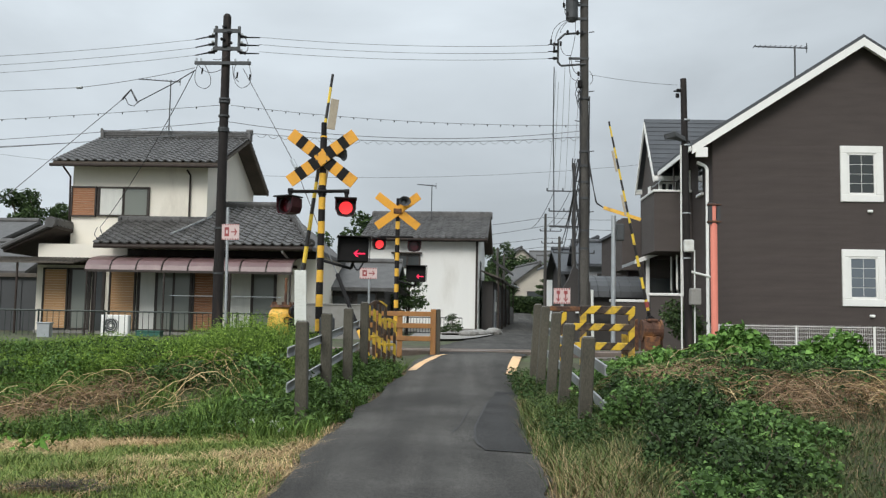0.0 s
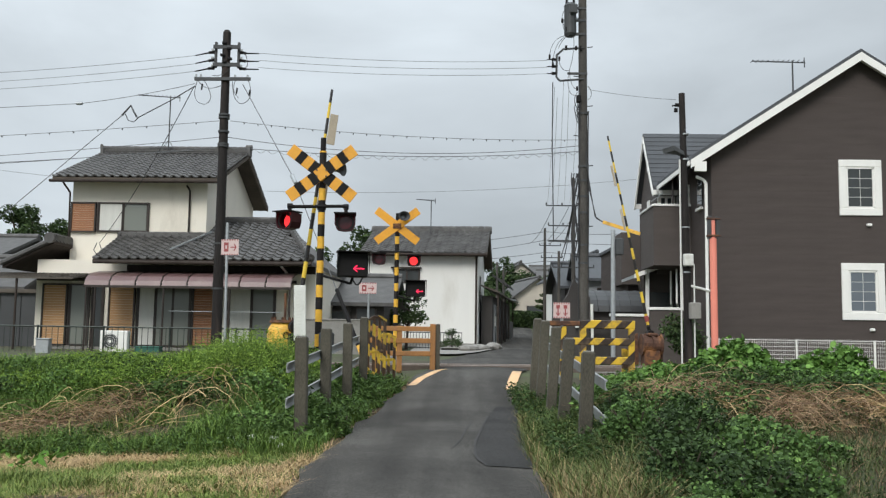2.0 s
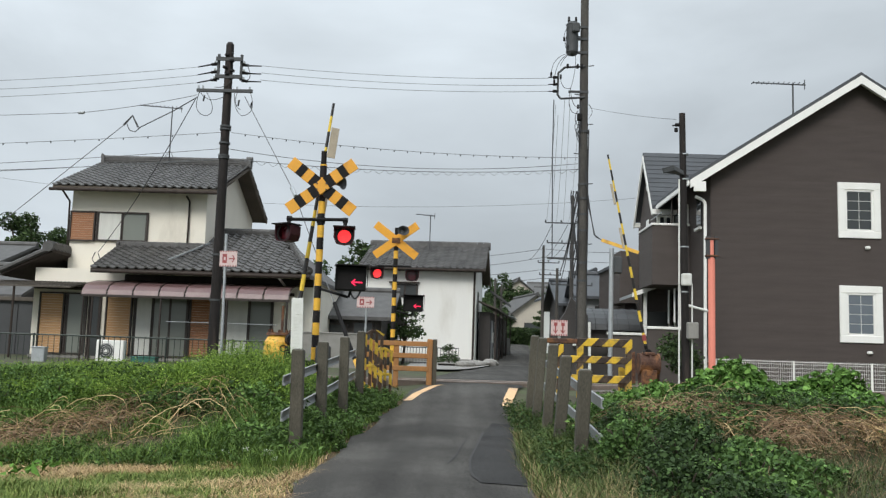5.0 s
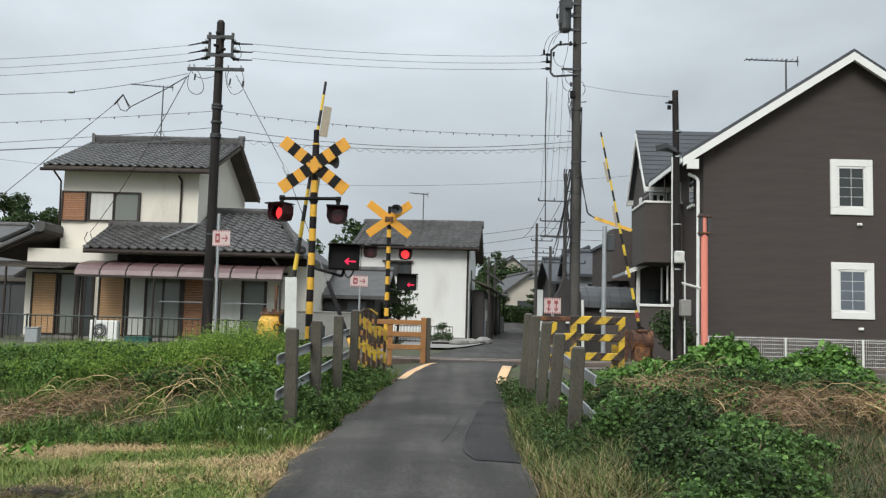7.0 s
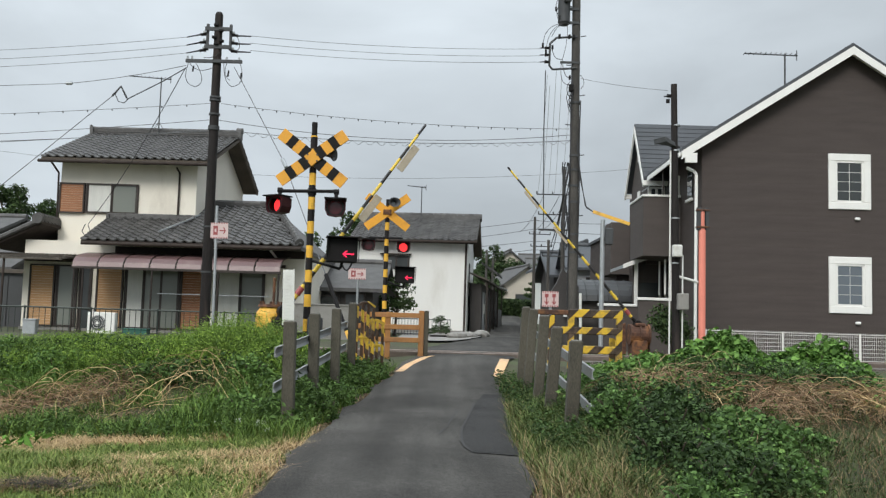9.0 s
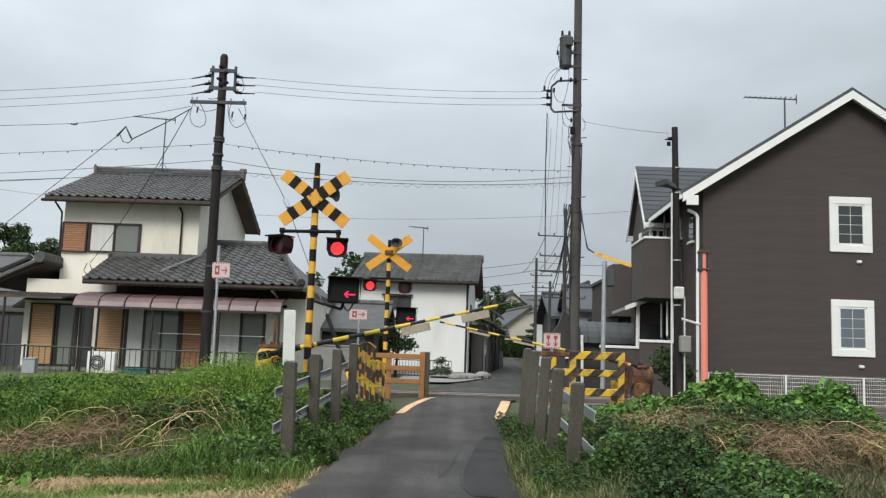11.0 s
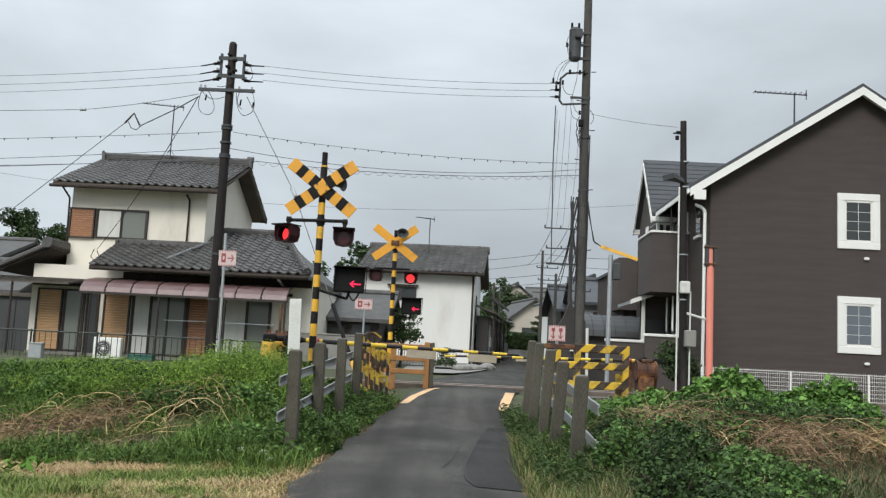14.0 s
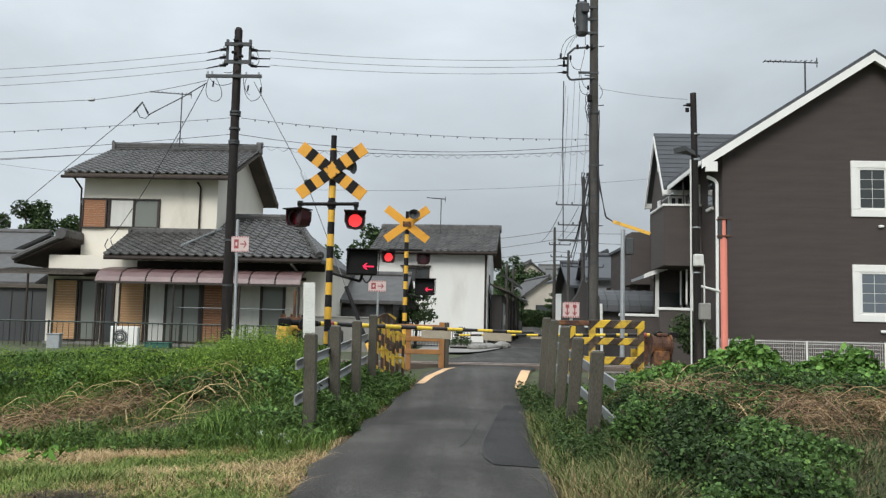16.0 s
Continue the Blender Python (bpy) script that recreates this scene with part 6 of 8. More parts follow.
notice(pose(-5.16, 21.8, 3.32, 0, -1, 0), 0.42, 0.38, (-0.09, 2.85, 0.6, 1), "faded pink warning notice with red arrow on a steel post", "right")
notice(pose(-2.08, 25.0, 2.55, 0, 0, 0), 0.48, 0.30, (0.02, 2.0, 0.12, 0), "faded pink warning notice with red arrow on a steel post", "right")
notice(pose(2.28, 17.5, 1.78, 0, 0, 0), 0.32, 0.30, (0.0, 1.3, 0.1, 0), "faded pink warning notice with two red arrows", "down")

# white mesh fence of the brown house
wf = thing("mesh_fence", pose(6.75, 23.0, 0.45, 0, 0, -1), "white welded-mesh boundary fence", "fence")
L_ = 7.5
for k in range(5):
    part("post", rod(B(), (0.2 + k * 1.95, 0, 0), (0.2 + k * 1.95, 0, 0.86), 0.024, 0.024, 8), "trim", wf)
for z in (0.1, 0.18, 0.28, 0.38, 0.48, 0.58, 0.68, 0.78, 0.84):
    part("line_wire", rod(B(), (0, 0, z), (L_, 0, z), 0.005 if z < 0.8 else 0.008, None, 5), "trim", wf)
bm = B()
rod(bm, (0, -0.008, 0.05), (0, -0.008, 0.88), 0.0035, None, 4)
upm = bpy.data.meshes.new("upright_wire")
bm.to_mesh(upm)
bm.free()
upm.materials.append(M["trim"])
for k in range(int(L_ / 0.055)):
    o = new("upright_wire", upm)
    o.parent, o.location = wf, (k * 0.055, 0, 0)
part("kerb", box(B(), 0, -0.08, -0.1, L_, 0.08, 0.06), "conc", wf)

# green railing before the old house
gr = thing("railing", pose(-16.5, 28.0, 0.42, 0, 0, 0.1), "dark green steel railing on a concrete kerb", "railing")
for z in (0.12, 0.98):
    part("rail", rod(B(), (0, 0, z), (12.2, 0, z), 0.024, None, 8), "green_rail", gr)
bm = B()
rod(bm, (0, 0, 0.12), (0, 0, 0.98), 0.011, None, 5)
bal = bpy.data.meshes.new("baluster")
bm.to_mesh(bal)
bm.free()
bal.materials.append(M["green_rail"])
for k in range(66):
    o = new("baluster", bal)
    o.parent, o.location = gr, (0.09 + k * 0.184, 0, 0)
for k in range(7):
    part("post", rod(B(), (k * 2.03, 0, -0.05), (k * 2.03, 0, 1.02), 0.03, None, 8), "green_rail", gr)
part("kerb", box(B(), -0.2, -0.12, -0.25, 12.3, 0.12, 0.05), "conc", gr)

ac = thing("air_conditioner", pose(-10.62, 29.6, 0.55, 0, 0, -2), "white outdoor air-conditioning unit", "air conditioner")
part("case", box(B(), -0.45, -0.15, 0.06, 0.45, 0.15, 0.75, 0.02), "trim", ac)
bm = B()
bmesh.ops.create_cone(bm, cap_ends=True, segments=24, radius1=0.25, radius2=0.25, depth=0.02)
g_ = part("grille", bm, "galv_dk", ac)
g_.matrix_basis = pose(-0.1, -0.16, 0.4, 90, 0, 0)
for k in range(3):
    bm = B()
    n = 24
    r = 0.09 + 0.07 * k
    for i in range(n):
        a, b = i * math.tau / n, (i + 1) * math.tau / n
        rod(bm, (r * math.cos(a), r * math.sin(a), 0.015), (r * math.cos(b), r * math.sin(b), 0.015), 0.006, None, 4)
    part("ring", bm, "trim", g_)
part("hub", rod(B(), (-0.1, -0.19, 0.4), (-0.1, -0.17, 0.4), 0.05, None, 12), "trim", ac)
for x in (-0.3, 0.3):
    part("foot", box(B(), x - 0.04, -0.16, -0.1, x + 0.04, 0.16, 0.06), "conc", ac)
cb = thing("cable_cabinet", pose(-11.78, 27.0, 0.4, 0, 0, 0), "small grey steel cable cabinet", "cabinet")
part("body", box(B(), -0.2, -0.12, 0, 0.18, 0.12, 0.6, 0.015), "galv", cb)
part("lid", box(B(), -0.22, -0.14, 0.6, 0.2, 0.14, 0.64, 0.01), "galv", cb)
bk = thing("crate", pose(-9.6, 29.7, 0.45), "green plastic crate under the porch", "crate")
part("body", box(B(), -0.35, -0.2, 0, 0.45, 0.2, 0.32, 0.02), mat("green_plastic", (0.03, 0.12, 0.09), 0.5), bk)
part("rim", box(B(), -0.37, -0.22, 0.32, 0.47, 0.22, 0.36, 0.01), mat("green_plastic_rim", (0.035, 0.13, 0.1), 0.5), bk)


# ---- overhead lines ----
def line(p, q, sag, r=0.008, material="wire_lt", label="overhead wire between the poles", n=14):
    return wire("overhead_wire", sagged(p, q, sag, n), r, material, label, "wire")


for zl, zp, zq, zr_ in ((8.63, 8.73, 8.83, 9.02), (8.34, 8.50, 8.63, 8.82), (8.09, 8.29, 8.43, 8.64)):
    line((-24, 26.5, zl + 0.1), (-6.8, 24, zp + 0.01), 0.35, 0.006)
    line((-5.1, 24, zq), (2.82, 24.88, zr_), 0.12, 0.006)
line((-24, 26, 7.5), (-10.3, 25.0, 7.62), 0.15, 0.008)
line((-10.3, 25.0, 7.62), (-6.8, 24, 7.96), 0.05, 0.008)
wire("line_sleeve", [(-10.38, 25.0, 7.62), (-10.22, 25, 7.625)], 0.045, "galv", "pale line sleeve on an overhead wire", "cable fitting")
# stay with a zig-zag of insulators
stay = thing("pole_stay", pose(0, 0, 0), "thin steel stay with insulator rods", "stay wire")
wire("stay_wire", [(-14.5, 24, 1.85), (-11.85, 24, 4.24), (-8.64, 24, 7.13)], 0.01, "wire_lt", "", parent=stay)
wire("insulator_rod", [(-8.72, 24, 7.06), (-8.5, 24, 7.33), (-8.33, 24, 7.02)], 0.028, "wire", "", parent=stay)
wire("stay_wire", [(-8.33, 24, 6.98), (-7.4, 24, 7.5), (-6.78, 24, 7.9)], 0.014, "wire", "", parent=stay)
wire("jumper", [(-8.64, 24, 7.1), (-8.55, 24, 6.92), (-8.4, 24, 6.88), (-8.28, 24, 7.0)], 0.012, "wire", "", parent=stay)
line((-6.83, 24, 7.85), (-11.9, 31.2, 4.3), 0.25, 0.012, "wire", "service cable dropping to the old house")
wire("service_loop", [(-11.95, 31.1, 4.3), (-12.05, 31.1, 4.05), (-11.9, 31.1, 3.85), (-11.75, 31.1, 4.0), (-11.85, 31.1, 4.25)], 0.015, "wire", "looped service cable at the eave")
# line hung with small clips
for p, q, sg in (((-24, 26.0, 6.35), (-6.05, 24, 6.95), 0.15), ((-5.8, 24, 6.95), (3.68, 24.9, 6.77), 0.16)):
    pts = sagged(p, q, sg, 26)
    ln = thing("clip_line", pose(0, 0, 0), "thin line hung with small clips", "wire")
    wire("strand", pts, 0.007, "wire_lt", "", parent=ln)
    for c in pts[1:-1:1]:
        part("clip", rod(B(), (c[0], c[1], c[2] - 0.05), (c[0], c[1], c[2]), 0.016, None, 6), "galv_dk", ln)
for a, b, c, sg in ((5.94, 6.5, 6.60, 0.32), (5.79, 6.24, 6.44, 0.2)):
    line((-24, 25.5, a - 0.4), (-6.05, 24, b), 0.18, 0.008, "wire_lt")
    line((-5.85, 24, b), (3.7, 24.9, c), sg, 0.009, "wire_lt")
coil = [(-5.85 + 9.55 * t, 24 + 0.9 * t + 0.04 * math.cos(t * 190), 6.24 + 0.2 * t - 0.2 * 4 * t * (1 - t) - 0.05 + 0.045 * math.sin(t * 190)) for t in np.linspace(0, 1, 320)]
wire("spiral_hanger", coil, 0.005, "wire_lt", "spiral cable hanger between the poles")
line((-24, 24.6, 5.4), (-6.05, 24, 6.2), 0.2, 0.009, "wire_lt")
line((4.0, 25, 8.24), (5.42, 21, 6.9), 0.04, 0.006, "wire_lt")
# anchored guy of the timber pole, with its guard
guy = thing("guy_wire", pose(0, 0, 0), "steel guy wire with a black and yellow guard", "stay wire")
wire("strand", [(-5.5, 24, 7.95), (-3.7, 21.9, 5.05), (-1.86, 20.0, 1.05)], 0.011, "wire_lt", "", parent=guy)
part("guard", rod(B(), (-2.42, 20.6, 2.28), (-1.84, 19.95, 1.02), 0.045), "black", guy)
part("guard_tip", rod(B(), (-1.84, 19.95, 1.02), (-1.72, 19.82, 0.75), 0.047), "yellow", guy)
part("insulator", rod(B(), (-3.75, 21.95, 5.13), (-3.62, 21.8, 4.9), 0.05), "galv", guy)
line((-26, 42, 9.4), (14, 42, 9.4), 1.5, 0.008)
# street lines running away beyond the transformer pole
for x0, z0, x1, z1 in ((3.05, 8.3, 4.55, 7.1), (3.12, 8.0, 4.75, 7.1), (3.3, 8.45, 5.0, 7.15), (3.45, 8.3, 5.3, 7.2), (3.7, 7.9, 5.55, 7.2)):
    line((x0, 25, z0), (x1, 40, z1), 0.5, 0.005)
for x1, zz in ((5.3, 5.5), (5.24, 5.1), (5.12, 4.75), (5.18, 4.4)):
    line((3.7, 24.95, 5.78 + 0.12 * (x1 - 5)), (x1, 40, zz), 0.35, 0.016, "wire", "thick black street cable")
wire("hanging_cable", [(2.98, 24.88, 8.4), (2.97, 24.9, 6.8), (3.0, 24.92, 5.2), (3.02, 24.95, 3.9)], 0.016, "wire", "black cable hanging from the wire frame")


# ---- beyond the crossing ----
def small_house(x, y, z, w, d, h, rise, wall_m, roof_m, turn, label, windows=(), along="x"):
    """A plain far house: walls, two roof slopes with thickness, and its windows."""
    s = thing("house", pose(x, y, z, 0, 0, turn), label, "house")
    o = 0.45
    bm = B()
    if along == "x":
        slab(bm, [(0, 0, -0.6), (0, d, -0.6), (0, d, h), (0, d / 2, h + rise), (0, 0, h)], (w, 0, 0))
    else:
        slab(bm, [(0, 0, -0.6), (w, 0, -0.6), (w, 0, h), (w / 2, 0, h + rise), (0, 0, h)], (0, d, 0))
    part("wall", bm, wall_m, s)
    for sg in (-1, 1):
        bm = B()
        if along == "x":
            ye = d / 2 + sg * (d / 2 + o)
            ze = h - rise * o / (d / 2)
            slab(bm, [(-o, ye, ze), (w + o, ye, ze), (w + o, d / 2, h + rise), (-o, d / 2, h + rise)], (0, 0, 0.14))
        else:
            xe = w / 2 + sg * (w / 2 + o)
            ze = h - rise * o / (w / 2)
            slab(bm, [(xe, -o, ze), (xe, d + o, ze), (w / 2, d + o, h + rise), (w / 2, -o, h + rise)], (0, 0, 0.14))
        part("roof", bm, roof_m, s)
    if along == "x":
        part("ridge", rod(B(), (-o, d / 2, h + rise + 0.16), (w + o, d / 2, h + rise + 0.16), 0.14), roof_m, s)
    else:
        part("ridge", rod(B(), (w / 2, -o, h + rise + 0.16), (w / 2, d + o, h + rise + 0.16), 0.14), roof_m, s)
    for a, b, c, e in windows:
        wd = part("window", box(B(), a, -0.05, b, c, 0.02, e), "frame_br", s)
        part("pane", box(B(), a + 0.06, -0.065, b + 0.06, c - 0.06, -0.052, e - 0.06), "pane", wd)
    return s


# dark shed and shop side along the street next to the white house
sh = thing("shed", pose(1.95, 45.0, 0.85, 0, 0, -8), "dark timber lean-to shed with cluttered front", "shed")
part("wall", box(B(), -0.1, 0.5, -0.2, 0.45, 12, 2.5), "dark_house", sh)
part("roof", slab(B(), [(-0.1, -0.2, 2.95), (0.85, -0.2, 2.6), (0.85, 12.2, 2.6), (-0.1, 12.2, 2.95)], (0, 0, 0.08)), "canopy", sh)
part("upper_roof", slab(B(), [(-0.1, 6.5, 3.9), (0.75, 6.5, 3.35), (0.75, 12.0, 3.35), (-0.1, 12.0, 3.9)], (0, 0, 0.14)), "tile_i", sh)
part("eave_sheet", slab(B(), [(0.4, 9.0, 2.75), (1.1, 9.0, 2.62), (1.1, 12.2, 2.62), (0.4, 12.2, 2.75)], (0, 0, 0.06)), "galv", sh)
for y in (0.0, 2.6, 5.0, 8.0, 11.5):
    part("post", box(B(), 0.72, y, -0.2, 0.8, y + 0.1, 2.6), "wood_dark", sh)
part("fence_panel", box(B(), 0.72, 8.2, -0.2, 0.78, 11.4, 1.4), "galv_dk", sh)
part("white_panel", box(B(), 0.455, 3.0, 0.1, 0.49, 3.9, 2.1), "panel_white", sh)
part("door", box(B(), 0.455, 1.1, 0.0, 0.49, 2.0, 2.1), "grey_house", sh)
part("notice_board", box(B(), 0.5, 1.2, 1.0, 0.54, 1.8, 1.5), "panel_white", sh)

# low old building between the two houses
lo = small_house(-4.9, 35.5, 0.55, 2.6, 6, 2.0, 1.05, "dark_house", "tile_i", -2, "low dark timber outbuilding with tile roof", ((0.4, 0.6, 1.3, 1.7), (1.5, 0.5, 2.3, 1.8)))
bw = thing("block_wall", pose(-4.9, 30.5, 0.5, 0, 0, -2), "grey concrete block wall", "wall")
part("wall", box(B(), 0, 0, -0.1, 2.2, 0.12, 1.25), "conc", bw)
part("cap", box(B(), -0.03, -0.03, 1.25, 2.23, 0.15, 1.3, 0.01), "conc", bw)
# far-left neighbour with dark tiled roofs
nb = small_house(-23.5, 37.0, 0.45, 6.3, 6, 2.6, 1.25, "dark_house", "tile_i", -2, "old dark house with layered tile roofs", ((3.5, 0.6, 5.5, 2.0),))
nb2 = small_house(-25.5, 41.0, 0.45, 5.3, 6, 4.2, 1.0, "dark_house", "tile_i", -2, "old dark two-storey house with tile roof")
sd = thing("shed", pose(-17.6, 34.5, 0.42, 0, 0, -2), "grey panelled storage shed", "shed")
part("body", box(B(), 0, 0, 0, 3.3, 2, 2.25), "grey_sheet", sd)
part("roof", box(B(), -0.1, -0.2, 2.25, 3.4, 2.1, 2.4, 0.01), "canopy", sd)
for k in range(4):
    part("door_panel", box(B(), 0.06 + k * 0.8, -0.03, 0.05, 0.82 + k * 0.8, -0.005, 2.15, 0.006), "grey_sheet", sd)
part("frame", box(B(), -0.06, -0.05, 0, 0.05, 0.0, 2.25), "trim", sd)

# barrel-roofed store, grey and dark houses down the street
br_ = thing("store", pose(4.15, 33.0, 0.65, 0, 0, -1), "low store with a grey barrel roof", "store")
part("wall", box(B(), 0.2, 0.1, -0.1, 4.2, 3, 1.75), "dark_house", br_)
prof = [(1.5 - 1.65 * math.cos(t), 1.6 + 0.85 * math.sin(t)) for t in np.linspace(0, math.pi, 13)]
bm = B()
lo_, hi_ = [], []
for a, b in prof:
    lo_.append((bm.verts.new((1.0, a, b)), bm.verts.new((4.3, a, b))))
for i in range(len(prof) - 1):
    bm.faces.new((lo_[i][0], lo_[i][1], lo_[i + 1][1], lo_[i + 1][0]))
bm.faces.new([v[0] for v in lo_])
bm.faces.new([v[1] for v in lo_][::-1])
part("barrel_roof", bm, "grey_sheet", br_)
for k in range(9):
    bm = B()
    x = 1.05 + k * 0.4
    for i in range(len(prof) - 1):
        rod(bm, (x, prof[i][0], prof[i][1] + 0.01), (x, prof[i + 1][0], prof[i + 1][1] + 0.01), 0.015, None, 4)
    part("seam", bm, "grey_sheet", br_)
part("white_kerb", box(B(), 0.6, -0.4, 1.0, 4.2, -0.3, 1.08), "trim", br_)
part("dark_gable", slab(B(), [(-0.2, -0.2, -0.1), (1.15, -0.2, -0.1), (1.15, -0.2, 2.1), (0.55, -0.2, 2.75), (0.35, -0.2, 2.2), (-0.2, -0.2, 1.4)], (0, 0.3, 0)), "dark_house", br_)
small_house(7.0, 45.0, 0.9, 4.2, 6, 3.4, 1.2, "grey_house", "slate", -3, "grey rendered house with a dark hipped roof", ((0.6, 1.9, 1.0, 2.9), (1.7, 1.9, 2.1, 2.9)))
small_house(6.7, 50.0, 1.0, 3.4, 6, 3.2, 1.3, "dark_house", "slate", 0, "dark house with slate roof down the street", ((0.5, 1.2, 1.3, 2.4),))
small_house(7.5, 58.0, 1.4, 4.5, 6, 3.9, 1.4, "white_wall", "slate", 4, "white gabled house down the street", along="y")
# hillside houses
small_house(6.0, 76.0, 2.4, 4.0, 7, 2.4, 1.5, "beige_house", "tile_i", 10, "beige house with a low tile roof on the hillside", ((1.0, 0.6, 2.4, 1.6),), "y")
small_house(7.3, 106.0, 6.8, 3.4, 7, 1.9, 1.4, "beige_house", "tile_i", 5, "beige hillside house with brown tile gable", ((0.7, 0.5, 2.4, 1.3),), "y")
small_house(10.6, 110.0, 7.3, 3.2, 7, 1.8, 1.1, "beige_house", "tile_i", -8, "pale hillside house with tile roof", ((0.7, 0.5, 2.4, 1.3),), "x")
small_house(10.3, 96.0, 6.0, 4.5, 6, 1.6, 1.0, "grey_house", "tile_i", -4, "grey hillside house with tile roof", ((0.7, 0.5, 2.4, 1.3),), "x")
small_house(-3.6, 66.0, 1.6, 5.6, 7, 4.9, 1.0, "beige_house", "tile_i", 0, "tile-roofed house behind the white house")

# stones, kerb block and railing in front of the white house
rs = random.Random(3)
for k in range(9):
    bm = B()
    bmesh.ops.create_icosphere(bm, subdivisions=2, radius=rs.uniform(0.2, 0.34))
    for v in bm.verts:
        v.co *= 1 + 0.25 * noise.noise(v.co * 6 + Vector((k * 5, 0, 0)))
        v.co.z *= 0.6
    x_, y_ = 0.85 + k * 0.17, 35.2 + k * 0.3
    o = part("stone", bm, "conc")
    o.matrix_basis = pose(x_, y_, float(gz(x_, y_)) + 0.14, 0, 0, k * 40)
    tagged(o, "rounded grey garden stone by the lane", "stone", "garden stones")
kb = thing("planter", pose(-0.05, 35.8, 0.62), "dark low concrete planter box", "planter")
part("body", box(B(), 0, 0, 0, 0.75, 0.4, 0.2, 0.02), "black", kb)
part("rim", box(B(), -0.03, -0.03, 0.2, 0.78, 0.43, 0.24, 0.01), "conc", kb)
wr_ = thing("railing", pose(-1.6, 38.0, 0.72), "low dark steel railing by the white house", "railing")
for z in (0.1, 0.72):
    part("rail", rod(B(), (0, 0, z), (2.4, 0, z), 0.02), "galv_dk", wr_)
for k in range(20):
    part("baluster", rod(B(), (k * 0.126, 0, 0), (k * 0.126, 0, 0.72), 0.012, None, 5), "galv_dk", wr_)


def street_pole(x, y, z, h, arms, label):
    p = thing("utility_pole", pose(x, y, z), label, "utility pole", "utility poles")
    part("shaft", rod(B(), (0, 0, 0), (0, 0, h), 0.11, 0.07, 10), "pole_conc", p)
    for za, x0, x1 in arms:
        part("crossarm", beam(B(), (x0, 0, za), (x1, 0, za), 0.045, 0.05), "galv_dk", p)
        for x_ in np.linspace(x0, x1, 3):
            part("insulator", rod(B(), (x_, 0, za), (x_, 0, za + 0.13), 0.03), "galv_dk", p)
    return p


street_pole(5.72, 40, 0.8, 7.6, ((6.35, -1.2, 0.2), (5.45, -1.1, 0.2), (3.6, -0.9, 0.9)), "far concrete pole with wire arms")
street_pole(5.8, 52, 1.0, 6.6, ((5.6, -0.3, 0.9), (4.9, -0.2, 1.0)), "far concrete pole with wire arms")
street_pole(3.42, 58, 1.3, 4.8, (), "far slender concrete pole")
street_pole(3.9, 59, 1.3, 4.4, (), "far slender concrete pole")
street_pole(6.1, 48, 1.0, 4.9, (), "far slender steel pole")
for z0, z1 in ((6.9, 7.4), (6.2, 6.9), (5.9, 6.2), (5.4, 5.7)):
    line((-4, 56, z0), (5.8, 52, z1), 0.25, 0.016)
    line((5.8, 52, z1), (14, 50, z0 + 0.6), 0.25, 0.016)
for dx in (-0.9, -0.2, 0.2):
    line((5.72 + dx, 40, 7.1), (5.8 + dx, 52, 6.7), 0.3, 0.014)


# ---- foliage ----
def leaf_cloud(name, P, size, material, up=0.6, rng=None, narrow=0.55, shaped=False):
    """Many small folded leaves at the points P."""
    rng = rng or np.random.default_rng(1)
    n = len(P)
    az = rng.uniform(0, 2 * np.pi, n)
    dip = rng.normal(-0.15, 0.5, n)
    d = np.stack([np.cos(az) * np.cos(dip), np.sin(az) * np.cos(dip), np.sin(dip)], 1)
    nrm = rng.normal(0, 1, (n, 3)) * (1 - up) + np.array([0, 0, 1.0]) * up * 1.6
    s = np.cross(nrm, d)
    s /= np.linalg.norm(s, axis=1)[:, None] + 1e-6
    u_ = np.cross(d, s)
    L = (size * np.clip(np.exp(rng.normal(0, 0.32, n)), 0.5, 1.8))[:, None]
    w = L * narrow
    base, tip = P - d * L * 0.5, P + d * L * 0.5 - u_ * L * 0.12
    if shaped:
        # rounded, pointed leaf in six corners
        a1, b1 = P - d * L * 0.24 + s * w * 0.48 + u_ * L * 0.07, P - d * L * 0.24 - s * w * 0.48 + u_ * L * 0.07
        a2, b2 = P + d * L * 0.16 + s * w * 0.40 + u_ * L * 0.05, P + d * L * 0.16 - s * w * 0.40 + u_ * L * 0.05
        V = np.stack([base, a1, a2, tip, b2, b1], 1).reshape(-1, 3)
        i = np.arange(n)[:, None] * 6
        F = np.concatenate([i + np.array([[0, 1, 5]]), i + np.array([[1, 2, 5]]), i + np.array([[2, 4, 5]]), i + np.array([[2, 3, 4]])])
        return mesh_np(name, V, F, material)
    a, b = P + s * w * 0.5 + u_ * L * 0.1, P - s * w * 0.5 + u_ * L * 0.1
    V = np.stack([base, a, tip, b], 1).reshape(-1, 3)
    i = np.arange(n)[:, None] * 4
    F = np.concatenate([i + np.array([[0, 1, 2]]), i + np.array([[0, 2, 3]])])
    return mesh_np(name, V, F, material)


